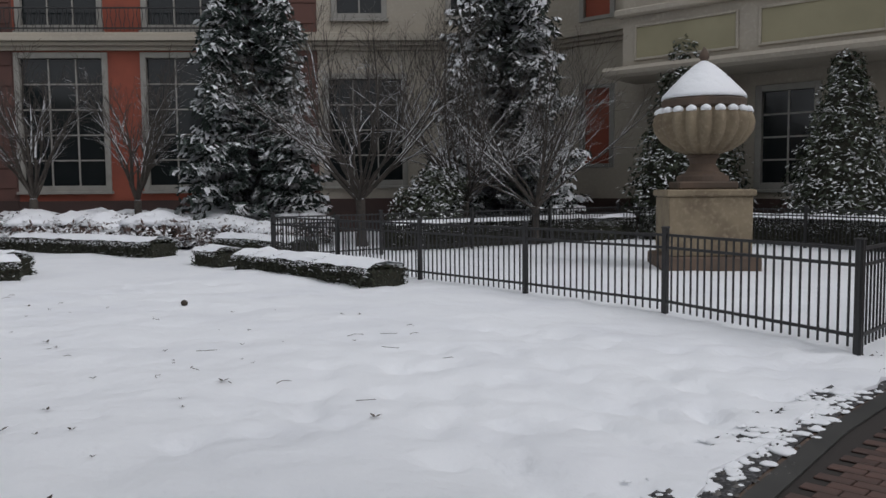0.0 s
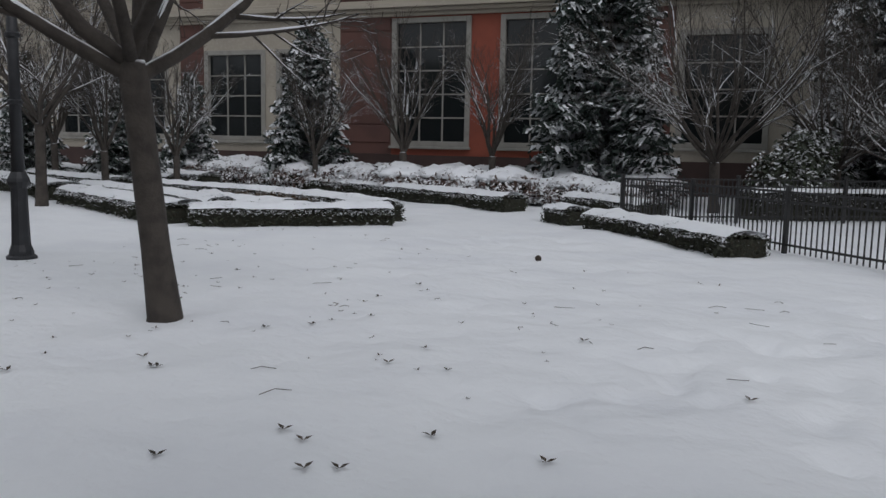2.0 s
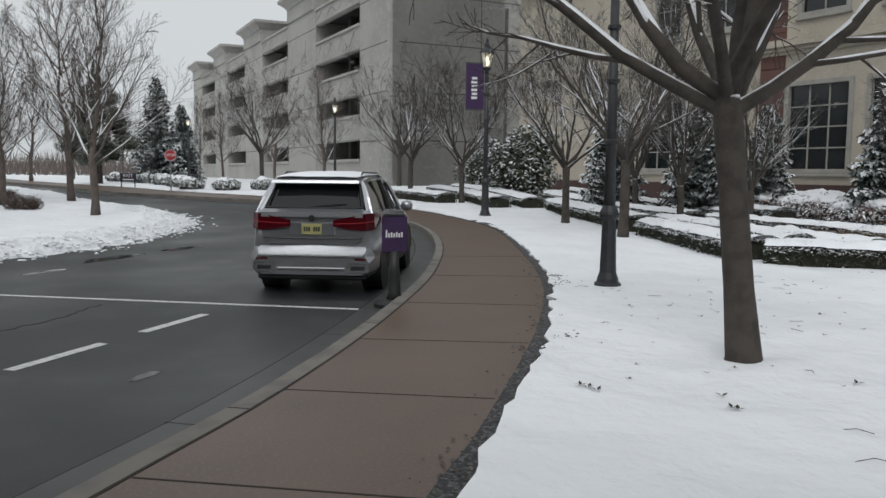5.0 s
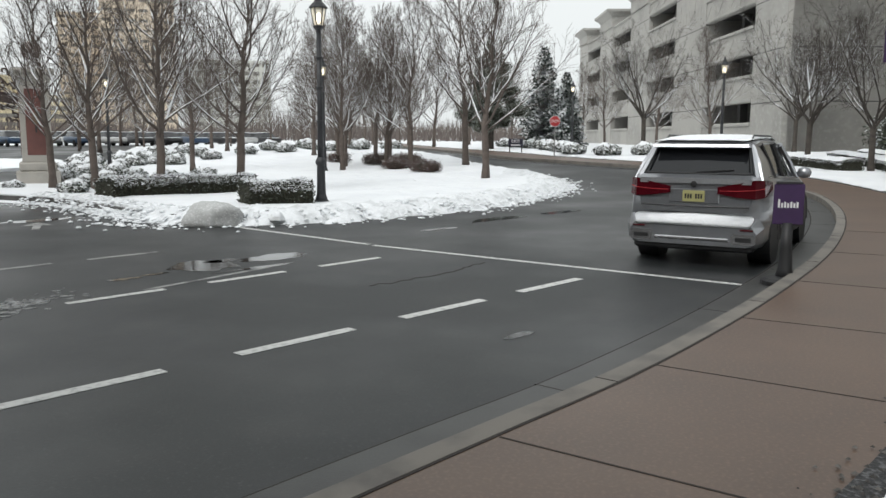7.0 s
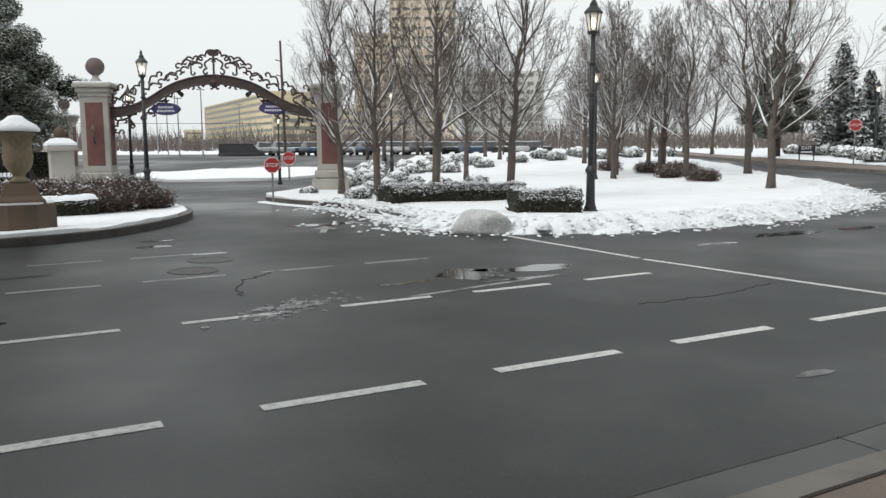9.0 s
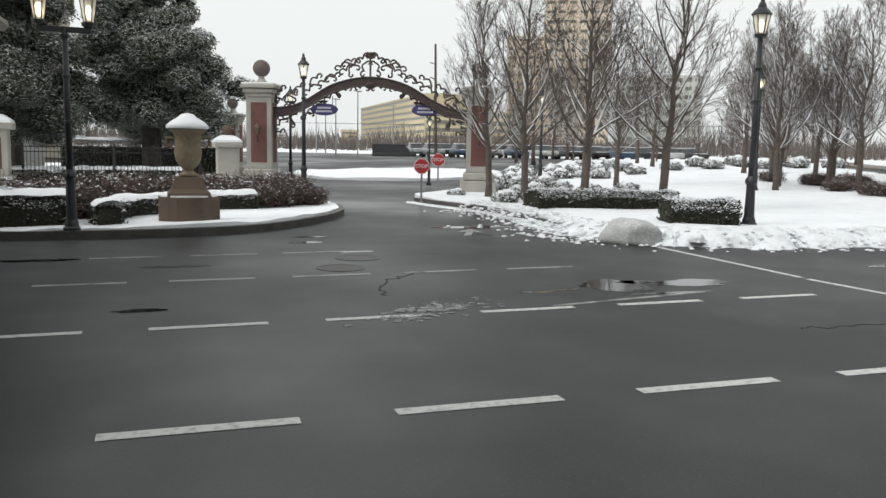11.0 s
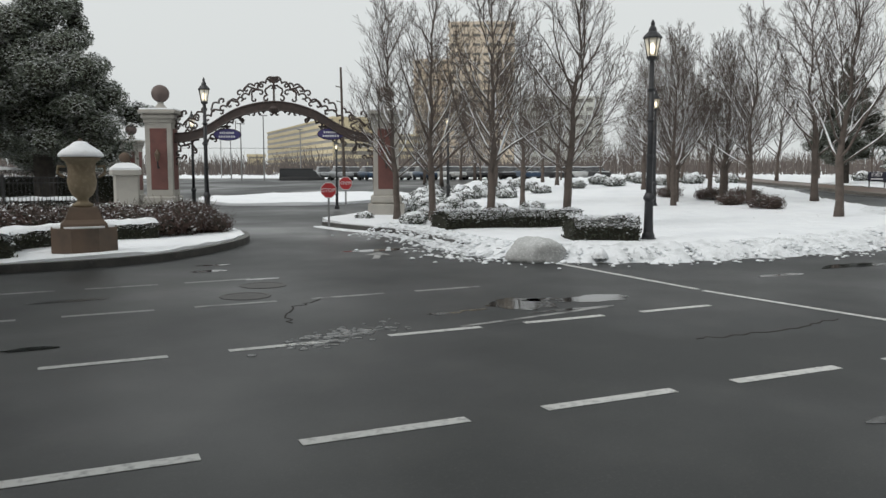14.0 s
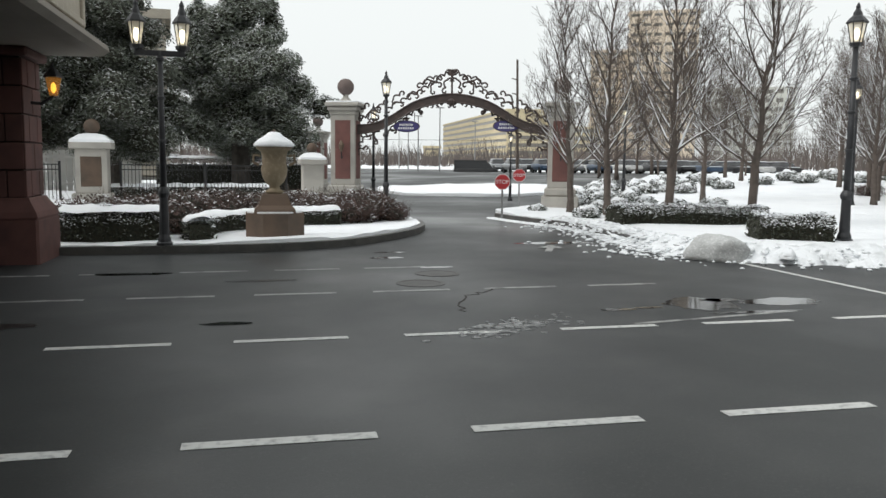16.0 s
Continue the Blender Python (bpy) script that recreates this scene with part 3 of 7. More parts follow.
NEEDLE_LADEN = material("snow_laden_needles", (0.04, 0.05, 0.04), 0.75, island_tint=0.4, snow=(0.86, 1.06, 0.7))
LEAF = material("evergreen_leaves", (0.028, 0.038, 0.018), 0.6, island_tint=0.45, snow=(1.08, 1.28, 5.0))
SNOWY = material("snow_laden_leaves", (0.07, 0.04, 0.03), 0.75, island_tint=0.4, snow=(0.85, 1.1, 3.0))
LEAF_BIG = material("broad_evergreen_leaves", (0.09, 0.106, 0.075), 0.6, island_tint=0.45, snow=(1.0, 1.7, 2.2))
LEAF_HEDGE = material("clipped_hedge_leaves", (0.03, 0.033, 0.018), 0.65, island_tint=0.5, snow=(1.28, 1.5, 5.0))
LEAF_DARK = material("dark_evergreen_leaves", (0.062, 0.072, 0.05), 0.6, island_tint=0.45, snow=(1.1, 1.7, 2.0))
LEAF_BROWN = material("russet_leaves", (0.06, 0.033, 0.026), 0.75, island_tint=0.4, snow=(1.25, 1.45, 4.0))
SNOWY_GREEN = material("snow_laden_green_leaves", (0.03, 0.036, 0.02), 0.7, island_tint=0.4, snow=(0.9, 1.12, 3.0))
# Near-black green-brown filler: the shade between leaves is put into its colour.
HEDGE_CORE = material("hedge_inner_shade", (0.02, 0.022, 0.014), 0.95, spots=[(20, (0.035, 0.03, 0.018), 0.45, 0.65)], bump=[(18, 1.0, 0.05)])
DRY = material("dry_grass", (0.2, 0.13, 0.07), 0.85, island_tint=0.35, snow=(1.3, 1.42, 5.0))
rng = np.random.default_rng(7)


def leaves(form, centres, size, flat=0.35, outward=None, stretch=1.6):
    """Small four-cornered leaves at the given centres."""
    n = len(centres)
    if not n:
        return form
    nrm = rng.normal(size=(n, 3))
    nrm /= np.linalg.norm(nrm, axis=1)[:, None]
    if outward is not None:
        nrm = nrm * 0.7 + outward
    nrm[:, 2] = np.abs(nrm[:, 2]) + flat
    nrm /= np.linalg.norm(nrm, axis=1)[:, None]
    a = np.cross(nrm, rng.normal(size=(n, 3)))
    a /= np.linalg.norm(a, axis=1)[:, None]
    b = np.cross(nrm, a)
    s = size * rng.uniform(0.6, 1.3, (n, 1))
    quad = np.stack([centres - a * s * stretch, centres - b * s * 0.6, centres + a * s * stretch, centres + b * s * 0.6], 1).reshape(-1, 3)
    base = len(form.v)
    form.v += [tuple(p) for p in quad.tolist()]
    form.f += [(base + 4 * i, base + 4 * i + 1, base + 4 * i + 2, base + 4 * i + 3) for i in range(n)]
    form.m += [form.k] * n
    return form


def grow(form, p, d, length, r, level, plan, rnd, snowy=None, wobble=0.12):
    """A limb and, on it, its branches and twigs. plan: for each level (count, length share, spread angle, sides, segments, lift)."""
    count, share, spread, sides, segs, lift = plan[level]
    pts, rad = [p.copy()], [r]
    q, e = p.copy(), d.copy()
    for i in range(segs):
        wob = Vector((rnd.gauss(0, 1), rnd.gauss(0, 1), rnd.gauss(0, 1))) * wobble
        e = (e + wob + Vector((0, 0, lift))).normalized()
        q = q + e * (length / segs)
        pts.append(q.copy())
        rad.append(max(0.0042, r * (1 - 0.78 * (i + 1) / segs)))
    form.tube(pts, rad, sides, cap=False)
    if snowy is not None and r > 0.011 and level < 3:
        run = []
        for a, q in zip(pts, rad):
            run.append((a, q))
        flat = max(0.0, 1 - abs(d.z)) ** 0.5
        if flat > 0.22 and rnd.random() < 0.85:
            k0 = 0 if level else 1
            snowy.tube([a + Vector((0, 0, q * 0.62)) for a, q in run[k0:]], [0.001] + [q * 0.82 * (0.75 + 0.4 * rnd.random()) for a, q in run[k0 + 1:-1]] + [0.001], 5, cap=False)
    if level + 1 < len(plan):
        for c in range(count):
            t = 0.22 + 0.76 * (c + rnd.random() * 0.8) / count
            k = min(segs - 1, int(t * segs))
            fr = t * segs - k
            o = pts[k].lerp(pts[k + 1], min(1, fr))
            along = (pts[k + 1] - pts[k]).normalized()
            side = along.orthogonal().normalized()
            side.rotate(Matrix.Rotation(rnd.uniform(0, 6.28) + c * 2.4, 3, along))
            an = radians(spread * rnd.uniform(0.7, 1.25))
            nd = along * math.cos(an) + side * math.sin(an)
            grow(form, o, nd, length * plan[level + 1][1] * rnd.uniform(0.65, 1.15) * (1.15 - 0.6 * t), max(0.0045, rad[k] * 0.5), level + 1, plan, rnd, snowy, wobble)


def bare_tree(name, seed, height, trunk_r, fork, plan, limbs, limb_len, limb_angle, label, bark, leader=True, laden=True, thin=1.0, wobble=0.12, tilt=None, reaching=()):
    rnd = random.Random(seed)
    tree = thing(name, Matrix(), label, "tree")
    f = Form()
    lean = Vector((rnd.uniform(-0.03, 0.03), rnd.uniform(-0.03, 0.03), 1)) if tilt is None else Vector((*tilt, 1))
    top = fork * (1.25 if leader else 1.05)
    f.tube([(0, 0, -0.1), (0, 0, 0.06), lean * (fork * 0.3), lean * (fork * 0.7), lean * fork, lean * top], [trunk_r * 1.5, trunk_r * 1.22, trunk_r * 1.0, trunk_r * 0.95, trunk_r * 1.0, trunk_r * 0.8], 12)
    part("trunk", f, bark, tree, smooth=True)
    f = Form()
    sf = Form() if laden else None
    if leader:
        grow(f, lean * fork, Vector((rnd.uniform(-0.1, 0.1), rnd.uniform(-0.1, 0.1), 1)), height - fork, trunk_r * 0.8, 0, plan, rnd, sf, wobble)
    for i in range(limbs):
        a = 2.4 * i + rnd.uniform(-0.3, 0.3)
        z = fork * rnd.uniform(0.92, 1.12 if not leader else 1.35)
        an = radians(limb_angle * rnd.uniform(0.75, 1.2))
        d = Vector((math.cos(a) * math.sin(an), math.sin(a) * math.sin(an), math.cos(an)))
        grow(f, lean * z, d, limb_len * rnd.uniform(0.75, 1.1), trunk_r * rnd.uniform(0.42, 0.6) * thin, 0 if not leader else 1, plan, rnd, sf, wobble)
    for x, y, z, far in reaching:
        grow(f, lean * (fork * 0.98), Vector((x, y, z)).normalized(), far, trunk_r * 0.55, 0, plan, rnd, sf, wobble * 0.8)
    part("crown", f, bark, tree, smooth=True)
    if laden:
        part("snow", sf, SNOW, tree, "snow lying along the limbs", smooth=True)
    return tree


def place(master, x, y, turn=0.0, size=1.0, z=None, first=False, label=""):
    """Sets the built thing down, or a copy of it."""
    m = pose(x, y, rise(x, y) if z is None else z, 0, 0, turn)
    if first:
        master.matrix_basis = m @ Matrix.Scale(size, 4)
        ob = master
    else:
        ob = copy_thing(master, m)
        ob.matrix_basis = m @ Matrix.Scale(size, 4)
    if label:
        tagged(ob, label)
    return ob


# broad street trees along the path, limbs laden with snow
PLAN_BIG = [(9, 1, 42, 7, 8, 0.035), (7, 0.48, 46, 5, 5, 0.05), (5, 0.5, 44, 4, 4, 0.04), (0, 0.5, 40, 3, 3, 0.02)]
PLAN_MID = [(8, 1, 40, 6, 7, 0.05), (7, 0.5, 42, 4, 5, 0.05), (5, 0.52, 40, 3, 4, 0.03), (0, 0.5, 38, 3, 3, 0.02)]
t0 = bare_tree("street_tree", 21, 6.0, 0.128, 2.2, PLAN_BIG, 7, 4.2, 40, "bare street tree with snow lying along its dark limbs", BARK, leader=False, thin=1.1, tilt=(0.072, 0.064), reaching=((0.75, 0.55, 0.5, 4.3), (-0.6, -0.75, 0.55, 3.2)))
place(t0, -6.69, 4.17, 200, 1.0, first=True)
t1 = bare_tree("street_tree", 5, 6.0, 0.13, 1.9, PLAN_MID, 11, 5.0, 40, "bare street tree with snow lying along its dark limbs", BARK, leader=False, thin=0.8)
tagged(t1, group="street trees")
tagged(t0, group="street trees")
place(t1, -20.15, 8.3, 40, 1.0, first=True)
for x, y, a, s in ((-26.2, 8.65, 130, 0.95), (-36.5, 7.0, 250, 0.9), (-38.6, 4.9, 20, 0.95), (-56.5, 6.2, 310, 1.05), (-49.0, -2.6, 170, 1.0)):
    place(t1, x, y, a, s)

# upright trees of the island
PLAN_UP = [(0, 1, 0, 6, 8, 0), (10, 1, 36, 4, 8, 0.08), (7, 0.46, 34, 3, 4, 0.07), (0, 0.52, 32, 3, 2, 0.05)]


def upright_tree(seed):
    """A bare tree whose strong limbs leave a short trunk, sweep out and then up, and end in an egg-shaped crown."""
    rnd = random.Random(seed)
    tree = thing("island_tree", Matrix(), "bare upright tree with fine twigs standing in snow", "tree", "island trees")
    height, base = 8.1, 1.5
    spine, rad, x, y = [], [], 0.0, 0.0
    for i in range(15):
        t = i / 14
        spine.append(Vector((x, y, -0.1 + t * height)))
        rad.append((0.112 if t < 0.2 else 0.108 * ((1 - t) / 0.8) ** 2.1) + 0.006 + (0.05 if i == 0 else 0))
        bend = 0.02 if t < 0.2 else 0.06
        x, y = x + rnd.gauss(0, bend), y + rnd.gauss(0, bend)
    f = Form()
    f.tube(spine, rad, 9)
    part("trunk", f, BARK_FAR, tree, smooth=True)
    f, sf = Form(), Form()
    n = 30
    for i in range(n):
        t = ((i + rnd.uniform(0, 0.8)) / n) ** 1.25
        z = base + (height - base - 0.6) * t
        k = min(13, int((z + 0.1) / height * 14))
        o = spine[k].lerp(spine[k + 1], (z + 0.1) / height * 14 - k)
        a = 2.4 * i + rnd.uniform(-0.4, 0.4)
        an = radians((54 - 28 * t) * rnd.uniform(0.75, 1.15))
        d = Vector((math.cos(a) * math.sin(an), math.sin(a) * math.sin(an), math.cos(an)))
        reach = (3.9 - 2.9 * t) * rnd.uniform(0.75, 1.1)
        grow(f, o, d, reach, (0.043 - 0.024 * t) * rnd.uniform(0.8, 1.15), 1, PLAN_UP, rnd, sf, 0.1)
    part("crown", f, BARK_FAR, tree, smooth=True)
    part("snow", sf, SNOW, tree, "thin snow along the limbs", smooth=True)
    return tree


ups = [upright_tree(31 + i) for i in range(3)]
spots_up = [(0, -21.3, -12.15, 0, 1.0), (1, -19.5, -13.55, 60, 0.98), (2, -20.3, -16.4, 10, 0.92), (0, -20.6, -18.2, 200, 0.88), (1, -29.9, -7.05, 120, 1.12), (2, -37.0, -9.8, 90, 1.2),
            (0, -34.4, -11.6, 290, 0.95), (1, -33.0, -14.2, 210, 0.9), (2, -36.5, -16.0, 0, 0.95), (0, -40.0, -15.5, 45, 0.95), (1, -42.0, -20.0, 100, 0.95), (2, -30.5, -20.0, 150, 0.9), (0, -38.0, -27.0, 15, 1.0),
            (1, -46.0, -28.0, 75, 1.0), (2, -44.0, -36.0, 115, 1.05), (0, -52.0, -33.0, 260, 1.0), (1, -56.0, -24.0, 30, 1.1), (2, -62.0, -30.0, 190, 1.1), (0, -70, -22, 0, 1.2), (1, -80, -28, 80, 1.2), (2, -58.0, -44.0, 10, 1.1), (0, -66.0, -52.0, 99, 1.1),
            (2, -90, -36, 20, 1.2), (0, -35.6, -13.2, 20, 0.85), (1, -37.6, -13.8, 66, 0.8), (2, -35.0, -15.0, 230, 0.82), (0, -48, -41, 33, 0.62), (1, -53, -39.5, 210, 0.6), (2, -57, -38, 120, 0.66), (0, -61, -37, 300, 0.6), (1, -65, -35.5, 12, 0.64), (2, -69, -34.5, 190, 0.6), (0, -73, -33, 80, 0.66), (1, -45, -38.5, 140, 0.55), (2, -77, -38, 44, 0.7), (0, -82, -36, 260, 0.7), (1, -52, 1.0, 310, 0.9), (0, -62, -2.5, 77, 0.9), (2, -74, -7.5, 12, 0.95), (1, -85, -11, 55, 1.0)]
seen = set()
for k, x, y, a, s in spots_up:
    tagged(ups[k], group="island trees")
    place(ups[k], x, y, a, s, first=k not in seen)
    seen.add(k)

# small many-stemmed trees before the building
PLAN_SM = [(10, 1, 30, 5, 6, 0.03), (9, 0.45, 34, 4, 4, 0.04), (0, 0.45, 34, 3, 3, 0.02)]
sm = bare_tree("ornamental_tree", 51, 4, 0.11, 1.25, PLAN_SM, 11, 3.4, 27, "small bare ornamental tree with snow on its fork", BARK, leader=False, thin=0.75)
tagged(sm, group="ornamental trees")
sw = bare_tree("ornamental_tree", 57, 4, 0.13, 1.25, PLAN_SM, 18, 5.4, 40, "wide many-stemmed bare tree by the fence", BARK, leader=False, thin=0.6)
tagged(sw, group="ornamental trees")
for i, (x, y, a, s) in enumerate(((-19.3, 19.5, 0, 1.1), (-16.4, 20.6, 70, 1.05), (-22.8, 18.6, 150, 0.95), (-23.9, 11.6, 40, 1.0), (-23.0, 13.4, 200, 0.9), (-29.5, 12.4, 100, 1.1))):
    place(sm, x, y, a, s, first=i == 0)
for i, (x, y, a, s) in enumerate(((-9.5, 21.6, 0, 1.05), (-7.2, 24.0, 130, 1.0), (-4.9, 23.4, 260, 0.85))):
    place(sw, x, y, a, s, first=i == 0)


def spruce(seed, height, radius, label, needles=None):
    rnd = random.Random(seed)
    tree = thing("spruce", Matrix(), label, "tree", "spruces")
    part("trunk", Form().tube([(0, 0, -0.1), (0, 0, height * 0.5), (0, 0, height)], [0.16, 0.1, 0.015], 8), BARK, tree)
    f, z = Form(), 0.25
    tufts = []
    while z < height - 0.05:
        u = z / height
        r = radius * (1 - u) ** 0.72 * (0.85 + 0.3 * rnd.random()) + 0.08
        for j in range(max(7, int(22 * (1 - u) + 7))):
            a = rnd.uniform(0, 6.28)
            rr = r * rnd.uniform(0.7, 1.12)
            out = Vector((math.cos(a), math.sin(a), 0))
            side = Vector((-out.y, out.x, 0))
            steps = max(3, int(rr / 0.095))
            for i in range(steps):
                t = (i + 1) / steps
                p = out * (rr * t) + Vector((0, 0, z + rnd.uniform(-0.05, 0.05) - 0.38 * rr * t + 0.22 * rr * t * t))
                w = (0.33 - 0.14 * t) * min(1.0, rr + 0.3)
                if t > 0.45:
                    for _ in range(3):
                        tufts.append((p.x + rnd.gauss(0, 0.1), p.y + rnd.gauss(0, 0.1), p.z + rnd.uniform(-0.16, 0.05)))
                for sgn in (-1, 1):
                    tip = p + side * (sgn * w * rnd.uniform(0.7, 1.2)) + out * 0.12 + Vector((0, 0, rnd.uniform(-0.26, -0.02)))
                    o2 = out * rnd.uniform(0.04, 0.085)
                    f.add([p - o2, tip - o2 * 0.4, tip + o2 * 0.6, p + o2 * 1.4], [(0, 1, 2, 3) if sgn < 0 else (3, 2, 1, 0)])
        z += 0.2 + 0.12 * (1 - u)
    leaves(f, np.array(tufts), 0.075, 0.35, stretch=1.9)
    part("crown", f, needles or NEEDLE, tree)
    return tree


sp = spruce(3, 12.5, 2.25, "tall dark green spruce with snow on its branches")
place(sp, -13.6, 22.5, 0, 1.0, first=True)
place(spruce(6, 13.6, 2.6, "tall spruce heavily laden with snow", NEEDLE_LADEN), -6.9, 27.4, 100, 1.0, first=True)
sp2 = spruce(4, 6.4, 1.9, "young dark green spruce dusted with snow")
place(sp2, -24.4, 19.6, 0, 1.0, first=True)
for x, y, a, s in ((-28.0, 14.2, 60, 0.8), (-31.5, 12.2, 140, 0.75), (-30, 18, 10, 0.7)):
    place(sp2, x, y, a, s)
sp3 = spruce(9, 8.0, 2.3, "dark evergreen tree beside the road")
for i, (x, y, a, s) in enumerate(((-66, -11.5, 120, 1.0), (-71, -10.5, 20, 0.8))):
    place(sp3, x, y, a, s, first=i == 0, label="dark evergreen tree beside the road")


def leafy(name, label, category, shapes, count, size, mat_, trunk=None, group=""):
    """A bush or crown: leaves in shells round (x, y, z, rx, ry, rz) lobes over a core coloured dark for the shade
    inside.
    """
    ob = thing(name, Matrix(), label, category, group)
    f = Form()
    fill = 0.72 if not trunk else 0.6
    core = Form()
    total = sum(s[3] * s[5] for s in shapes)
    column = all(s[0] == 0 and s[1] == 0 for s in shapes)
    if column:
        core.lathe([(0.05, 0.02)] + [(s[3] * fill, s[2]) for s in shapes] + [(0.02, shapes[-1][2] + shapes[-1][5] * 0.7)], 12)
    for x, y, z, rx, ry, rz in shapes:
        n = int(count * rx * rz / total)
        d = rng.normal(size=(n, 3))
        d /= np.linalg.norm(d, axis=1)[:, None]
        bump_ = np.array([1 + 0.22 * noise.noise(Vector(q * 2.3) + Vector((x, y, z))) for q in d])
        c = d * (bump_ * rng.uniform(0.78, 1.05, n))[:, None] * np.array([rx, ry, rz]) + np.array([x, y, z])
        keep = c[:, 2] > 0.02
        leaves(f, c[keep], size, 0.25, d[keep] * 0.8)
        if not column:
            core.lathe([(rx * 0.05, z - rz * 0.68), (rx * 0.45, z - rz * 0.55), (rx * fill, z), (rx * 0.45, z + rz * 0.55), (rx * 0.05, z + rz * 0.7)], 9, x, y)
    if trunk:
        part("trunk", Form().tube([(0, 0, -0.1), (0, 0, trunk[1] * 0.5), (0, 0, trunk[1])], [trunk[0] * 1.3, trunk[0], trunk[0] * 0.7], 8), BARK, ob)
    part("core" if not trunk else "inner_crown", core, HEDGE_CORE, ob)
    part("foliage" if not trunk else "crown", f, mat_, ob)
    return ob


def cone_shapes(h, r, n=7):
    return [(0, 0, h * (i + 0.5) / n, r * (1 - 0.88 * (i / n) ** 1.3), r * (1 - 0.88 * (i / n) ** 1.3), h / n * 1.25) for i in range(n)]


topiary = leafy("topiary", "clipped conical evergreen flecked with snow", "shrub", cone_shapes(4.45, 1.6), 12000, 0.045, LEAF, group="clipped cones")
place(topiary, 3.35, 25.6, 0, 1.12, first=True)
place(topiary, -0.95, 27.6, 70, 1.32)
holly = leafy("holly_bush", "dark rounded evergreen bush with snow flecks", "shrub", [(0, 0, 0.8, 1.1, 1.1, 0.95), (0.3, 0.2, 1.5, 0.8, 0.8, 0.8)], 5000, 0.05, LEAF)
place(holly, -7.9, 22.6, 0, 1.0, first=True)
place(holly, -40.2, 10.6, 50, 1.6)
place(holly, -44, 9.5, 90, 1.3)

# low snow-capped mounds
def snow_mound(name, label, r, h, leaf_mat, seed, n=2200):
    ob = leafy(name, label, "shrub", [(0, 0, h * 0.45, r, r, h * 0.55)], n, 0.045, leaf_mat, group="snow-capped bushes")
    f = Form()
    rings = []
    for u in (1.0, 0.9, 0.72, 0.45, 0.2, 0.02):
        ring = []
        for j in range(18):
            a = 2 * math.pi * j / 18
            w = 1 + 0.4 * noise.noise(Vector((math.cos(a) * 1.7, math.sin(a) * 1.7, seed + u)))
            ring.append((r * 0.74 * u * w * math.cos(a), r * 0.74 * u * w * math.sin(a), h * (0.54 + 0.54 * math.sqrt(max(0, 1 - u * u * 0.9))) + 0.13 * noise.noise(Vector((math.cos(a) * 3 * u, math.sin(a) * 3 * u, seed + 3 * u)))))
        rings.append(ring)
    f.rings(rings)
    part("snow", f, SNOW, ob, "cap of snow", smooth=True)
    return ob


mounds = [snow_mound("juniper_bush", "low spreading bush nearly buried in snow", 1.0, 0.85, SNOWY, 2), snow_mound("juniper_bush", "low rounded bush capped with snow", 0.6, 0.5, SNOWY_GREEN, 5)]
spots_m = []
for i in range(46):
    u, w = (i % 23) / 22, i // 23
    x = -11.5 - 22 * u + rng.uniform(-0.4, 0.4)
    y = 19.0 + 2.6 * w - 1.5 * u + 3.2 * u * (1 - u) + rng.uniform(-0.4, 0.4) + (0.9 if u < 0.1 else 0)
    spots_m.append((0, x, y, rng.uniform(0, 360), rng.uniform(0.85, 1.2)))
for x, y, s in ((-19.2, -16.2, 0.7), (-19.9, -19.0, 0.5), (-21.8, -17.9, 0.7), (-22.4, -16.6, 0.7), (-23.5, -18.6, 0.8), (-24.8, -17.2, 0.8), (-26, -19.5, 0.8), (-27.5, -17.5, 0.8), (-42.4, -24.5, 1.0), (-45.2, -23.5, 1.1), (-34.7, -23.9, 0.9), (-40, -26, 1), (-43, -29, 1), (-38, -24, 0.9), (-48, -26, 1.2), (-50, -24, 1.2), (-47, -21, 1.1), (-52, -21.5, 1.2), (-54, -20, 1.2), (-30, -25, 0.9), (-28, -23, 0.8), (-33, -28, 1),
                (-36, -30, 1), (-55, -27, 1.3), (-58, -24, 1.3), (-60, -26, 1.3), (-46, -6.2, 1.2), (-48, -6.8, 1.2), (-50, -7.5, 1.2), (-52.5, -8.2, 1.2), (-54.5, -9, 1.2), (-45, -4.2, 1.2), (-45.5, -2.2, 1.3), (-47, -0.8, 1.2), (-60, -10.5, 1.3), (-63, -12, 1.3), (-66, -13.5, 1.3), (-70, -15.5, 1.4), (-57, -9.5, 1.3)):
    spots_m.append((1, x, y, rng.uniform(0, 360), s))
for i in range(26):
    u = i / 25
    spots_m.append((1, -23.4 - 17 * u + rng.uniform(-0.6, 0.6), -21.0 - 8.0 * u + rng.uniform(-1.6, 1.2), rng.uniform(0, 360), rng.uniform(0.6, 1.0)))
seen = set()
for k, x, y, a, s in spots_m:
    place(mounds[k], x, y, a, s, first=k not in seen)
    seen.add(k)
russet = leafy("russet_bush", "low russet bush dusted with snow", "shrub", [(0, 0, 0.3, 0.8, 0.8, 0.38), (0.45, 0.2, 0.28, 0.55, 0.55, 0.33), (-0.4, -0.3, 0.26, 0.5, 0.5, 0.32)], 4200, 0.026, LEAF_BROWN, group="russet bushes")
rt = random.Random(4)
f = Form()
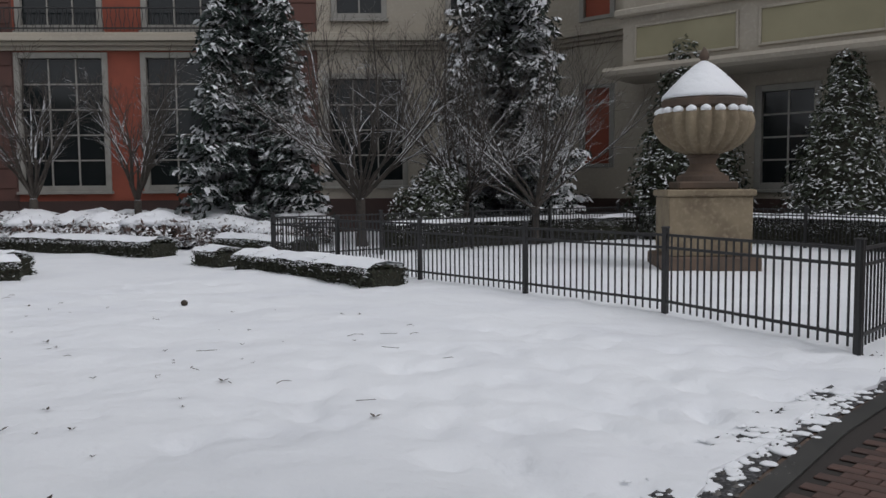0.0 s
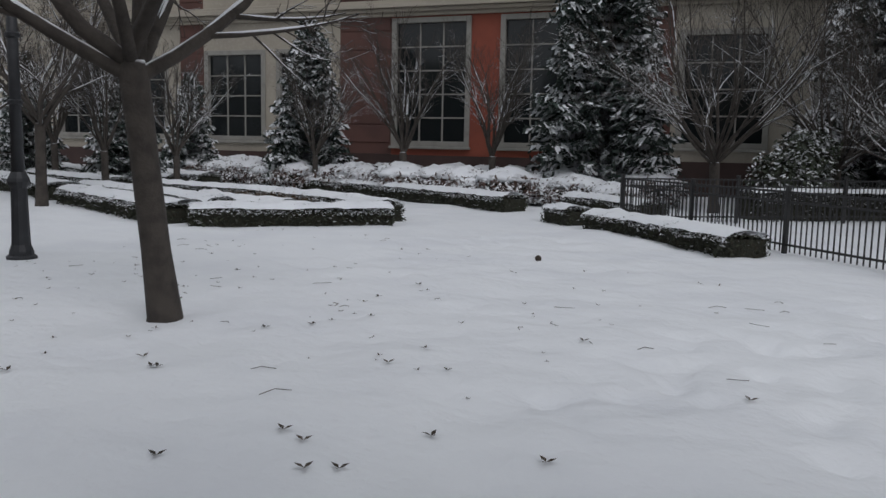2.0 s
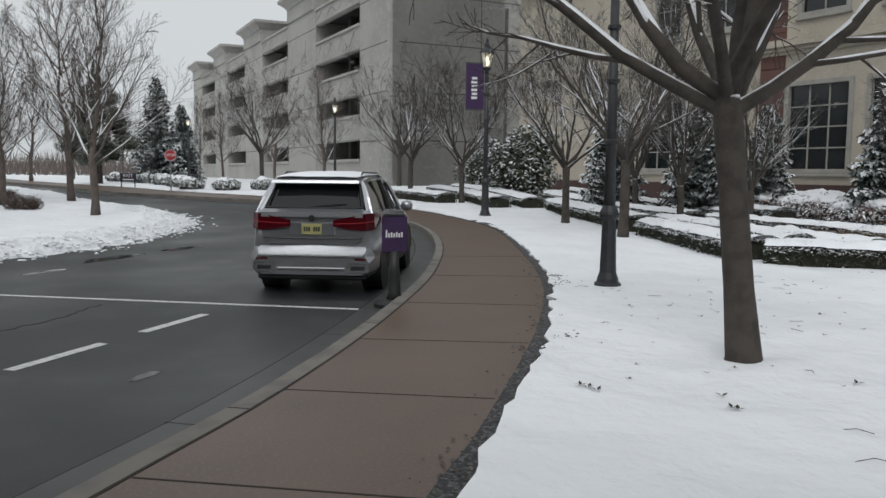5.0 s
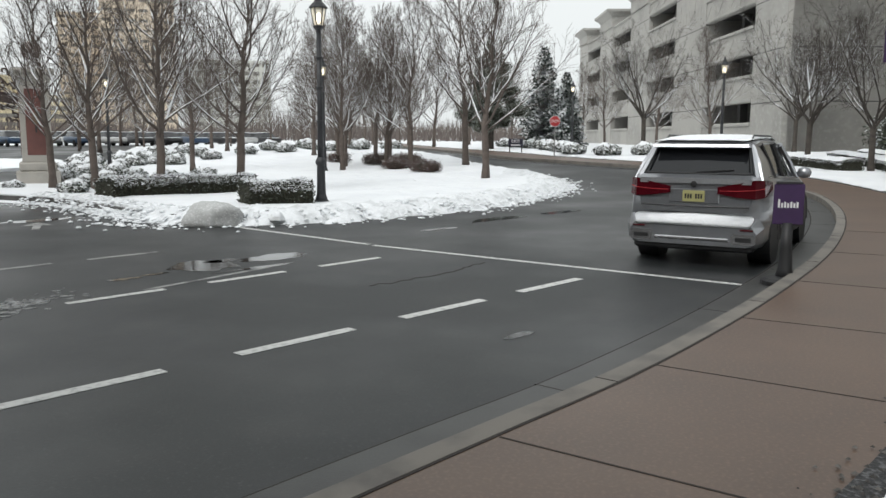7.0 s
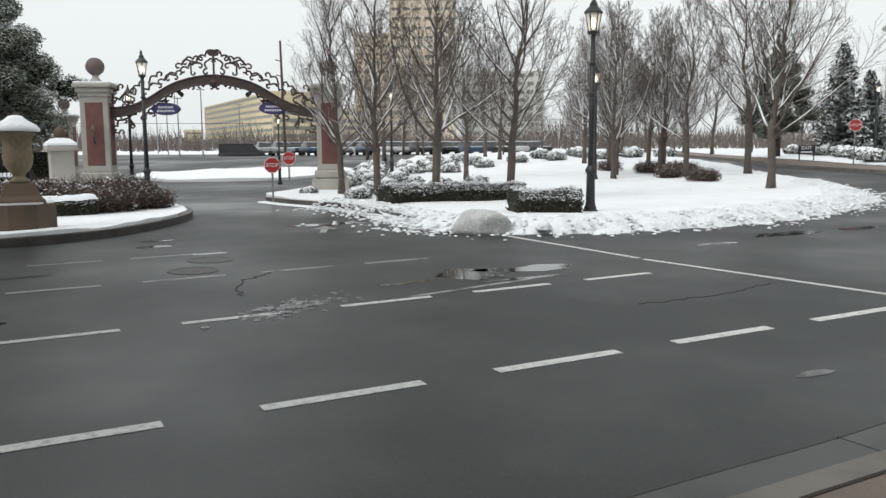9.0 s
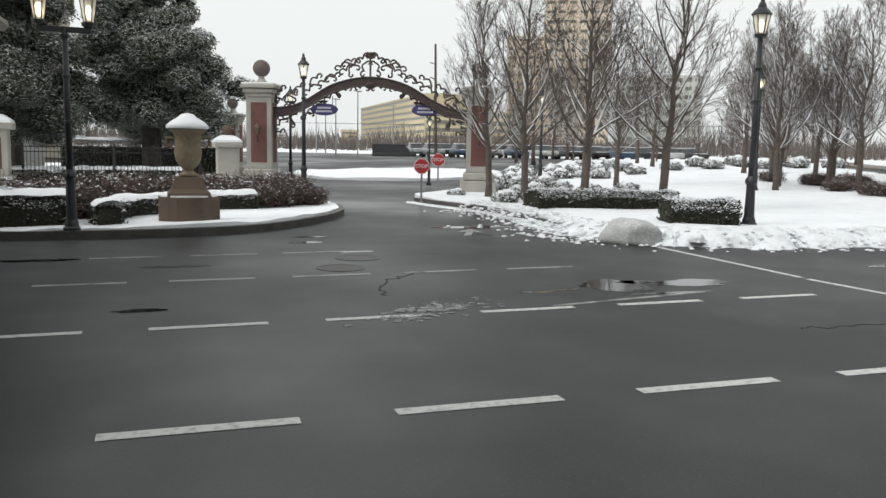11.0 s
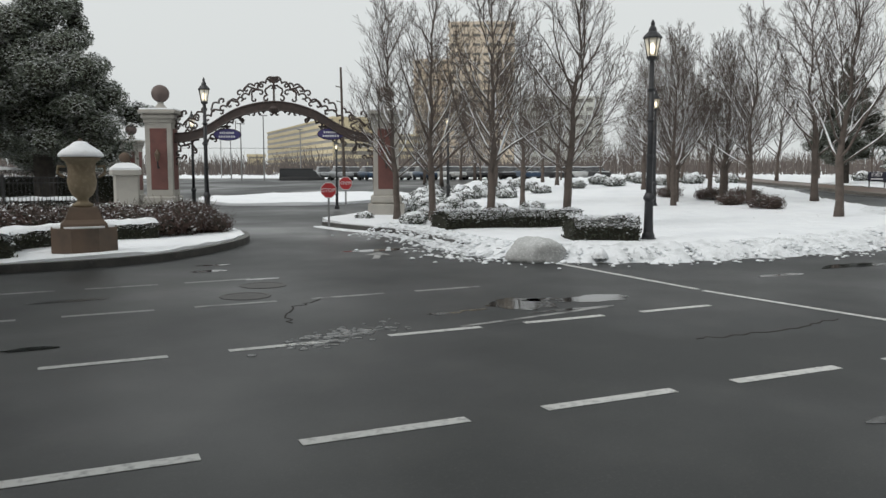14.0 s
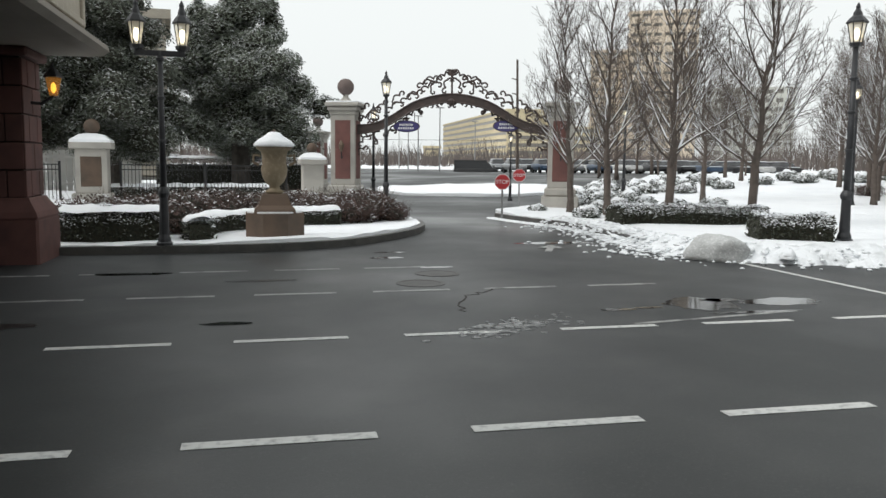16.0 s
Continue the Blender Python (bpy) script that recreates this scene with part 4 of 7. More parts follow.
for i in range(110):
    a, r0, le = rt.uniform(0, 6.28), rt.uniform(0.05, 0.55), rt.uniform(0.35, 0.75)
    p = Vector((r0 * math.cos(a), r0 * math.sin(a), 0.15))
    d = Vector((math.cos(a) * rt.uniform(0.2, 0.9), math.sin(a) * rt.uniform(0.2, 0.9), 0.8)).normalized()
    f.tube([p, p + d * le * 0.5, p + d * le + Vector((rt.uniform(-0.06, 0.06), rt.uniform(-0.06, 0.06), 0))], [0.008, 0.006, 0.003], 3, cap=False)
part("twig_spray", f, BARK_FAR, russet)
for i, (x, y, s) in enumerate(((-36.9, -16.2, 0.8), (-36.5, -14.0, 0.8), (-35.7, -12.3, 0.9), (-33.6, -12.0, 0.8), (-32.6, -10.3, 0.8), (-7.0, -17.9, 1.2), (-7.8, -18.6, 1.3), (-8.9, -19.2, 1.2), (-10.4, -19.2, 1.2), (-11.5, -18.9, 1.1), (-12.6, -18.4, 1.0), (-13.5, -18.3, 0.8), (-11.4, -19.6, 1.2), (-12.8, -18.6, 1.2), (-13.4, -19.6, 1.2), (-9.6, -20.6, 1.2), (-6.0, -18.3, 1.2))):
    place(russet, x, y, i * 53, s, first=i == 0)


def hedge(line, width, height, label="clipped hedge with snow lying on its top", top_snow=True, density=300, mat_=LEAF_HEDGE):
    """A clipped hedge along a plan line: a core coloured dark for its inner shade, leaves all over, and a lumpy cap of
    snow.
    """
    line = spline(line, 0.3)
    ob = thing("hedge", Matrix.Translation((line[0][0], line[0][1], rise(*line[0]))), label, "hedge", "clipped hedges")
    to = Matrix.Translation((-line[0][0], -line[0][1], -rise(*line[0])))
    w = width / 2
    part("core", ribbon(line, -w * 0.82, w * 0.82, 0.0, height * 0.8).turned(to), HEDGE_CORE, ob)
    a, b = np.array(beside(line, -w)), np.array(beside(line, w))
    length = np.linalg.norm(np.diff(np.array(line), axis=0), axis=1).sum()
    n = int(density * length * (2 * height + width))
    t = rng.uniform(0, len(line) - 1.001, n)
    i, fr = t.astype(int), (t % 1)[:, None]
    pa, pb = a[i] * (1 - fr) + a[i + 1] * fr, b[i] * (1 - fr) + b[i + 1] * fr
    k = rng.uniform(0, 2 * height + width, n)
    z = np.where(k < height, k, np.where(k > height + width, 2 * height + width - k, height)) * rng.uniform(0.9, 1.0, n)
    s = np.clip((k - height) / width, 0, 1)[:, None]
    tuck = 0.16 * np.clip(z / height - 0.45, 0, 1)[:, None] ** 2 * (1 - 2 * s) * (np.abs(2 * s - 1) > 0.99)
    s = s + tuck * 1.2
    xy = pa * (1 - s) + pb * s + rng.normal(0, 0.035, (n, 2))
    swell = np.array([noise.noise(Vector((x * 1.7, y * 1.7, 6.0))) for x, y in xy])
    z = z * (1 + 0.16 * swell) - 0.22 * height * np.abs(2 * s[:, 0] - 1) ** 4 * (z > 0.85 * height)
    ground = np.array([rise(x, y) for x, y in xy])
    f = leaves(Form(), np.column_stack([xy, z + ground]), 0.032, 0.1)
    ends = []
    for p, q in ((a[0], b[0]), (a[-1], b[-1])):
        m = int(density * width * height)
        u = rng.uniform(0, 1, (m, 1))
        ends.append(np.column_stack([p * (1 - u) + q * u, rng.uniform(0, height, m) + rise(*p)]))
    leaves(f, np.vstack(ends), 0.032, 0.1)
    part("foliage", f.turned(to), mat_, ob)
    m = int(1500 * length * width)
    t = rng.uniform(0, len(line) - 1.001, m)
    i, fr = t.astype(int), (t % 1)[:, None]
    pa, pb = a[i] * (1 - fr) + a[i + 1] * fr, b[i] * (1 - fr) + b[i + 1] * fr
    s = rng.uniform(-0.09, 1.09, (m, 1))
    xy = pa * (1 - s) + pb * s
    drop = np.where((s[:, 0] < 0.06) | (s[:, 0] > 0.94), rng.uniform(0, 0.6 * height, m) ** 2.0, 0)
    swell = np.array([noise.noise(Vector((x * 1.7, y * 1.7, 6.0))) for x, y in xy])
    z = height * (1 + 0.16 * swell) + rng.uniform(-0.03, 0.05, m) - 0.22 * height * np.minimum(1, np.abs(2 * s[:, 0] - 1)) ** 4 - drop + np.array([rise(x, y) for x, y in xy])
    flecks = leaves(Form(), np.column_stack([xy, z]), 0.024, 1.6, stretch=1.1)
    part("snow_fleck", flecks.turned(to), SNOW, ob, "flecks of snow caught among the leaves")
    if top_snow:
        rings = []
        m = 7
        fine = spline(line, 0.16)
        for p, q in zip(beside(fine, -w * 1.05), beside(fine, w * 1.05)):
            row = []
            for j in range(m):
                u = j / (m - 1)
                x, y = p[0] + (q[0] - p[0]) * u, p[1] + (q[1] - p[1]) * u
                edge = math.sin(math.pi * u) ** 0.5 if 0 < u < 1 else 0
                nz = noise.noise(Vector((x * 3.1, y * 3.1, 2.0))) + 0.6 * noise.noise(Vector((x * 9, y * 9, 4.0)))
                row.append((x, y, rise(x, y) + height - 0.03 + edge * (0.1 + 0.035 * nz) + 0.03 * nz))
            rings.append(row)
        part("snow", Form().rings(rings, False, False).turned(to), SNOW, ob, "uneven cap of snow", smooth=True)
    return ob


for line, w, h in (([(-12.15, 12.1), (-13.0, 10.4), (-14.1, 8.7)], 0.75, 0.42), ([(-14.5, 8.75), (-17.5, 9.1), (-21.0, 9.45)], 0.9, 0.42), ([(-12.6, 12.5), (-15.2, 13.3), (-19.5, 13.4), (-24, 12.8)], 0.75, 0.42),
                   ([(-15.2, 10.1), (-18.5, 10.7), (-23.5, 10.9)], 0.7, 0.42), ([(-14.2, 11.1), (-16.5, 11.0), (-18.2, 11.6)], 0.6, 0.4), ([(-22.2, 9.7), (-27, 10.2), (-33, 10.4)], 1.0, 0.45), ([(-24.5, 12.4), (-30, 12.2), (-38, 11.6)], 0.9, 0.45), ([(-25, 14.6), (-32, 14.2), (-40, 13.2)], 0.9, 0.5), ([(-33.6, 9.6), (-38, 9.4), (-44, 8.2)], 1.0, 0.45), ([(-26, 16.4), (-33, 16.2)], 0.9, 0.5),
                   ([(-12.75, 17.1), (-16.8, 17.9), (-23.2, 18.6), (-31, 18.0)], 0.85, 0.44), ([(-9.1, 17.6), (-11.0, 18.6), (-12.3, 19.0)], 0.8, 0.44),
                   ([(-5.0, 13.05), (-6.6, 13.95), (-9.0, 15.1)], 0.8, 0.37), ([(-9.75, 15.5), (-10.55, 15.75)], 0.75, 0.37),
                   ([(-8.0, 20.0), (-5.0, 24.0), (-2.6, 26.4)], 0.7, 0.75), ([(-2.0, 26.8), (1.9, 24.6), (5.2, 21.6)], 0.7, 0.8),
                   ([(-17.2, -9.6), (-17.75, -9.0), (-18.2, -8.45)], 1.25, 0.56), ([(-17.9, -14.1), (-19.5, -13.4), (-20.7, -12.5), (-21.3, -11.7)], 1.0, 0.5), ([(-34, 8.2), (-38, 7.7), (-42, 6.6)], 1.0, 0.45), ([(-36.2, 6.3), (-39.5, 4.6)], 1.0, 0.45),
                   ([(-4.9, -16.9), (-6.0, -16.5), (-6.7, -16.4)], 0.9, 0.62), ([(-7.15, -15.55), (-7.5, -16.6), (-8.6, -17.5), (-10.2, -17.9), (-11.7, -18.0)], 0.5, 0.4), ([(-2.5, -19), (-6, -19.8)], 0.8, 0.6)):
    hedge(line, w, h, top_snow=not (line[0][1] < 0 and line[0][0] < -15))
f = Form()
c = np.column_stack([rng.uniform(-18.5, -15.2, 700), rng.uniform(11.7, 12.9, 700), rng.uniform(0.1, 0.4, 700)])
for x, y, z in c:
    a = rng.uniform(-0.12, 0.12, 2)
    f.add([(x - 0.012, y, 0), (x + 0.012, y, 0), (x + a[0], y + a[1], z + 0.12)], [(0, 1, 2)])
tagged(part("dry_grass", f, DRY), "patch of dry tan grass between the hedges", "grass", kind="stuff")

# broad evergreens behind the verge
re_ = random.Random(8)


def ragged_crown(height, reach, low, n, peaks):
    """Lobes of an uneven crown with several peaks: small ones hung round the outside of larger inner ones."""
    out = [(0, 0, low + 1.5, reach * 0.55, reach * 0.55, 1.3), (0.3, 0.1, low + 3.2, reach * 0.5, reach * 0.5, 1.5), (0, 0, height * 0.7, reach * 0.3, reach * 0.3, 1.4)]
    for i in range(n):
        t = (i + 0.5) / n
        z = low + 0.5 + (height - low - 1.4) * t
        r = reach * (0.95 - 0.75 * t ** 1.5) * (0.8 if t < 0.12 else 1) * re_.uniform(0.72, 1.1)
        a = 2.4 * i + re_.uniform(-0.4, 0.4)
        s = re_.uniform(0.5, 0.95) * (1.15 - 0.5 * t)
        out.append((r * math.cos(a), r * math.sin(a), z + re_.uniform(-0.3, 0.3), s * 1.25, s * 1.25, s * 0.75))
    for px, py, pz in peaks:
        for k in range(4):
            out.append((px, py, pz - 0.5 * k, 0.16 + 0.15 * k, 0.16 + 0.15 * k, 0.42))
    return out


big = leafy("evergreen_tree", "large spreading evergreen tree frosted with snow", "tree", ragged_crown(7.9, 3.3, 1.75, 46, ((0.3, 0.2, 8.3), (-1.1, 0.5, 7.6), (1.3, -0.5, 7.3), (-0.4, -1.2, 7.4), (2.0, 0.7, 6.4))), 105000, 0.038, LEAF_BIG, trunk=(0.3, 5.0), group="evergreens by the gate")
dark = leafy("evergreen_tree", "large dark evergreen tree with little snow", "tree", ragged_crown(10.2, 2.9, 1.7, 44, ((0.2, 0.2, 10.5), (-1.1, 0.5, 9.6), (1.0, -0.7, 9.4))), 70000, 0.042, LEAF_DARK, trunk=(0.26, 5.5), group="evergreens by the gate")
for i, (x, y, a, s) in enumerate(((-15.25, -31.76, 0, 1.1), (-18.5, -38.5, 130, 0.9))):
    place(big, x, y, a, s, first=i == 0)
for i, (x, y, a, s) in enumerate(((-9.2, -31.0, 0, 1.0), (-5.2, -31.5, 160, 1.1), (1.5, -32.5, 300, 1.1), (-12.2, -38.5, 60, 0.8))):
    place(dark, x, y, a, s, first=i == 0)
place(dark, -57.8, -13.8, 215, 0.74, label="broad dark evergreen tree beyond the planted island")

# ---- street furniture and things ----
LAMP_IRON = material("lamp_iron", (0.022, 0.023, 0.026), 0.5, spots=[(8, (0.035, 0.036, 0.04), 0.5, 0.72)])
LAMP_GLASS = material("lit_lamp_glass", (0.75, 0.72, 0.62), 0.3, emit=((1.0, 0.9, 0.66), 0.12))
LAMP_GLASS.node_tree.nodes["Principled BSDF"].inputs["Alpha"].default_value = 0.45
BULB = material("lamp_bulb", (0.9, 0.85, 0.7), 0.4, emit=((1.0, 0.86, 0.6), 3.0))
DIM_GLASS = material("unlit_lamp_glass", (0.12, 0.08, 0.05), 0.3)
AMBER = material("amber_lamp_glass", (0.25, 0.13, 0.04), 0.4, emit=((1.0, 0.4, 0.04), 0.12))
AMBER_BULB = material("amber_bulb", (0.8, 0.4, 0.08), 0.4, emit=((1.0, 0.42, 0.05), 2.5))
STONE = material("tan_cast_stone", (0.23, 0.185, 0.12), 0.85, spots=[(1.4, (0.15, 0.115, 0.075), 0.42, 0.66), (12, (0.27, 0.22, 0.15), 0.5, 0.75)], bump=[(40, 0.3, 0.006)])
STONE_D = material("weathered_brown_stone", (0.125, 0.085, 0.06), 0.8, spots=[(2, (0.08, 0.06, 0.045), 0.42, 0.66)], bump=[(40, 0.3, 0.006)])
STONE_L = material("pale_cast_stone", (0.42, 0.4, 0.36), 0.85, spots=[(1.6, (0.34, 0.325, 0.295), 0.42, 0.66)], bump=[(45, 0.25, 0.005)])
BRICK_RED = material("dull_red_brick", (0.155, 0.07, 0.06), 0.85, spots=[(2.5, (0.12, 0.056, 0.05), 0.42, 0.66)], bump=[(50, 0.3, 0.005)], random_tint=0.15)
PURPLE = material("purple_fabric", (0.045, 0.018, 0.075), 0.7, spots=[(4, (0.036, 0.015, 0.06), 0.42, 0.66)])
BLUE_SIGN = material("violet_blue_enamel", (0.07, 0.06, 0.2), 0.4, spots=[(3, (0.055, 0.05, 0.16), 0.42, 0.66)])
WHITE = material("white_paint", (0.75, 0.75, 0.75), 0.5)
STOP_RED = material("stop_sign_red", (0.42, 0.03, 0.035), 0.45, spots=[(5, (0.34, 0.028, 0.03), 0.45, 0.7)])
STEEL = material("galvanised_steel", (0.3, 0.3, 0.3), 0.5, metal=0.7)
BALL = material("reddish_grey_stone", (0.15, 0.115, 0.105), 0.85, spots=[(3, (0.115, 0.09, 0.085), 0.42, 0.66)])
RUST_IRON = material("brown_wrought_iron", (0.055, 0.04, 0.036), 0.55, spots=[(6, (0.09, 0.06, 0.05), 0.5, 0.72)])


def writing(text, size, m, mat_, parent, name="lettering"):
    c = bpy.data.curves.new(name, "FONT")
    c.body, c.size, c.align_x, c.align_y, c.extrude = text, size, "CENTER", "CENTER", 0.002
    tmp = bpy.data.objects.new(name, c)
    me = bpy.data.meshes.new_from_object(tmp)
    me.materials.clear()
    me.materials.append(mat_)
    bpy.data.objects.remove(tmp)
    ob = new(name, me)
    ob.parent = parent
    ob.matrix_basis = m
    return ob


def frame_of(origin, along):
    """A frame at origin whose x runs along a plan direction."""
    return Matrix.Translation(origin) @ Matrix.Rotation(math.atan2(along[1], along[0]), 4, "Z")


# iron fence
def iron_fence(points, height, label):
    ob = thing("iron_fence", Matrix.Translation((*points[0], 0.0)), label, "fence", "fence runs")
    o = Vector((*points[0], 0))
    picket = None
    for k, (a, b) in enumerate(zip(points, points[1:])):
        a3, b3 = Vector((*a, 0)) - o, Vector((*b, 0)) - o
        d = b3 - a3
        n = max(1, round(d.length / 2.6))
        m = Matrix.Translation(a3) @ Matrix.Rotation(math.atan2(d.y, d.x), 4, "Z")
        for z in (0.16, height - 0.22, height - 0.06):
            part("rail", Form().box(0, d.length, -0.014, 0.014, z, z + 0.034).turned(m), IRON, ob)
        for i in range(n + (k == len(points) - 2)):
            f = Form().box(-0.036, 0.036, -0.036, 0.036, -0.1, height + 0.04, 0.006)
            f.box(-0.046, 0.046, -0.046, 0.046, height + 0.04, height + 0.065, 0.01)
            part("post", f.turned(m @ Matrix.Translation((d.length * i / n, 0, 0))), IRON, ob)
        count = int(d.length / 0.113)
        for i in range(1, count):
            x = d.length * i / count
            if picket is None:
                picket = part("picket", Form().box(-0.009, 0.009, -0.009, 0.009, 0.06, height - 0.03), IRON, ob)
                q = picket
            else:
                q = new("picket", picket.data)
                q.parent = ob
            q.matrix_basis = m @ Matrix.Translation((x, 0, 0))
    return ob


iron_fence([(1.6, 9.24), (-0.37, 11.26), (-2.55, 12.67), (-4.78, 13.96), (-9.3, 16.5)], 1.07, "black iron picket fence standing in snow")
iron_fence([(-9.3, 16.5), (-2.9, 26.0)], 1.07, "black iron picket fence by the hedge")
iron_fence([(-2.9, 26.0), (2.2, 23.3), (6.0, 19.0)], 1.07, "black iron picket fence before the wing")
iron_fence([(6.0, 19.0), (1.6, 9.24)], 1.07, "black iron picket fence beside the pavers")

# great lidded urn
urn = thing("garden_urn", pose(-0.14, 17.5, 0, 0, 0, 14) @ Matrix.Diagonal((0.9, 0.9, 0.965, 1)), "large fluted tan stone urn with a snow-covered lid on a pedestal", "urn")
f = Form().box(-1.02, 1.02, -1.02, 1.02, -0.1, 0.32, 0.03)
part("plinth", f, STONE_D, urn)
f = Form().box(-0.86, 0.86, -0.86, 0.86, 0.32, 1.5, 0.02)
f.box(-0.92, 0.92, -0.92, 0.92, 1.5, 1.64, 0.03)
part("pedestal", f, STONE, urn)
f = Form().box(-0.62, 0.62, -0.62, 0.62, 1.64, 1.8, 0.03)
f.lathe([(0.56, 1.8), (0.55, 1.9), (0.36, 2.0), (0.27, 2.15), (0.3, 2.26), (0.36, 2.3), (0.33, 2.36)], 28)
part("foot", f, STONE_D, urn, smooth=False)
part("bowl", Form().lathe([(0.3, 2.34), (0.55, 2.42), (0.82, 2.6), (0.97, 2.82), (1.0, 3.0), (0.95, 3.16), (0.86, 3.24), (0.6, 3.26)], 120, flute=0.16, lobes=20), STONE, urn, "fluted tan bowl", smooth=True)
part("lid", Form().lathe([(0.8, 3.24), (0.88, 3.3), (0.9, 3.42), (0.84, 3.48), (0.3, 3.9), (0.1, 4.12)], 40), STONE_D, urn, smooth=False)
part("snow", Form().lathe([(0.9, 3.47), (0.88, 3.54), (0.7, 3.72), (0.45, 3.96), (0.2, 4.16), (0.06, 4.24)], 32), SNOW, urn, "thick cone of snow", smooth=True)
part("finial", Form().lathe([(0.05, 4.2), (0.11, 4.3), (0.1, 4.38), (0.04, 4.48), (0.01, 4.52)], 14), STONE_D, urn, smooth=True)
for i in range(20):
    a = 2 * math.pi * (i + 0.5) / 20
    part("snow_tuft", Form().lathe([(0.1, 3.17), (0.115, 3.21), (0.09, 3.26), (0.03, 3.29)], 8, 0.93 * math.cos(a), 0.93 * math.sin(a)), SNOW, urn, smooth=True)


def lantern(z, r=0.2, parent=None, glass=LAMP_GLASS):
    """Hexagonal lantern, its base at z."""
    f = Form().lathe([(0.05, z - 0.06), (0.12, z - 0.02), (0.13, z + 0.04), (0.08, z + 0.06)], 6)
    part("lantern_base", f, LAMP_IRON, parent)
    part("lantern_glass", Form().lathe([(r * 0.55, z + 0.06), (r * 0.92, z + 0.44)], 6), glass, parent, "glowing lantern glass")
    part("bulb", Form().lathe([(0.02, z + 0.1), (0.055, z + 0.18), (0.06, z + 0.26), (0.03, z + 0.34)], 10), BULB, parent, "glowing bulb", smooth=True)
    for i in range(6):
        a = 2 * math.pi * i / 6
        part("lantern_bar", Form().tube([(r * 0.58 * math.cos(a), r * 0.58 * math.sin(a), z + 0.05), (r * 0.97 * math.cos(a), r * 0.97 * math.sin(a), z + 0.45)], 0.012, 4), LAMP_IRON, parent)
    part("lantern_roof", Form().lathe([(r * 1.15, z + 0.44), (r * 1.15, z + 0.47), (r * 0.75, z + 0.56), (r * 0.5, z + 0.6), (r * 0.45, z + 0.66), (0.04, z + 0.74), (0.05, z + 0.78), (0.012, z + 0.86)], 6), LAMP_IRON, parent)


def lamp_post(height, label, twin=False, slim=1.0):
    ob = thing("street_lamp", Matrix(), label, "street lamp", "lamp posts")
    part("footing", Form().lathe([(0.19 * slim, -0.1), (0.19 * slim, 0.05), (0.16 * slim, 0.07)], 12), LAMP_IRON, ob)
    part("base", Form().lathe([(0.155 * slim, 0.06), (0.15 * slim, 0.12), (0.118 * slim, 0.2), (0.108 * slim, 0.5), (0.1 * slim, 0.9), (0.13 * slim, 0.94), (0.14 * slim, 0.98), (0.13 * slim, 1.02), (0.085 * slim, 1.1)], 12), LAMP_IRON, ob)
    top = height - 0.9
    part("shaft", Form().lathe([(0.082 * slim, 1.08), (0.07 * slim, 2.2), (0.06 * slim, top)], 12), LAMP_IRON, ob, smooth=True)
    for z in (1.9, 2.7, 3.4):
        part("collar", Form().lathe([(0.065 * slim, z), (0.095 * slim, z + 0.02), (0.095 * slim, z + 0.06), (0.065 * slim, z + 0.08)], 12), LAMP_IRON, ob)
    if twin:
        part("crossarm", Form().box(-0.44, 0.44, -0.04, 0.04, top - 0.1, top, 0.01), LAMP_IRON, ob)
        for s in (-1, 1):
            q = new("lantern")
            q.parent = ob
            q.matrix_basis = Matrix.Translation((0.4 * s, 0, 0))
            lantern(top + 0.05, 0.15, q)
    else:
        q = new("lantern")
        q.parent = ob
        lantern(top + 0.04, 0.19, q)
    return ob


lp = lamp_post(5.0, "black iron street lamp with a lit lantern", slim=0.95)
place(lp, -18.5, -8.25, 0, 1.0, first=True)
for x, y, s in ((-11.46, 4.68, 1.08), (-42.5, 1.47, 0.98), (-57.8, -8.0, 0.95), (-15.4, -21.2, 0.88), (-20.6, -29.9, 0.82), (-25.3, -26.2, 0.6), (-32.2, -14.7, 0.95), (-29.5, -23.4, 0.85)):
    place(lp, x, y, 0, s)
lb = place(lp, -29.8, 6.68, 94, 1.3, label="black iron street lamp carrying a purple banner")
part("banner_arm", Form().tube([(0, 0, 4.3), (-0.62, 0, 4.3)], 0.012, 5), LAMP_IRON, lb)
part("banner_arm", Form().tube([(0, 0, 3.0), (-0.62, 0, 3.0)], 0.012, 5), LAMP_IRON, lb)
bn = part("banner", Form().box(-0.6, -0.08, -0.006, 0.006, 3.02, 4.28), PURPLE, lb, "purple banner with a white mark")
for z0, z1, x0, x1 in ((3.3, 3.95, -0.45, -0.28),):
    for i in range(6):
        zz = z0 + (z1 - z0) * i / 6
        part("mark", Form().box(x0 + 0.02 * (i % 2), x1, -0.012, 0.012, zz, zz + 0.07), WHITE, bn)
le = lamp_post(4.5, "black iron lamp post with two lit lanterns", twin=True, slim=0.78)
le.matrix_basis = pose(-6.28, -15.1, 0, 0, 0, 158)

# parked sport utility car
SILVER = material("silver_car_paint", (0.33, 0.34, 0.36), 0.28, metal=0.75, coat=0.6, spots=[(1.2, (0.26, 0.265, 0.275), 0.42, 0.7), (30, (0.29, 0.3, 0.31), 0.5, 0.75)])
CAR_GLASS = material("car_glass", (0.012, 0.013, 0.015), 0.06)
TRIM = material("black_plastic", (0.016, 0.016, 0.017), 0.5)
TYRE = material("tyre_rubber", (0.013, 0.013, 0.013), 0.8, bump=[(40, 0.3, 0.004)])
TAIL = material("red_tail_light", (0.065, 0.004, 0.008), 0.12, coat=0.5)
PLATE = material("yellow_plate", (0.36, 0.34, 0.15), 0.5)
CHROME = material("satin_metal", (0.55, 0.55, 0.56), 0.25, metal=1.0)
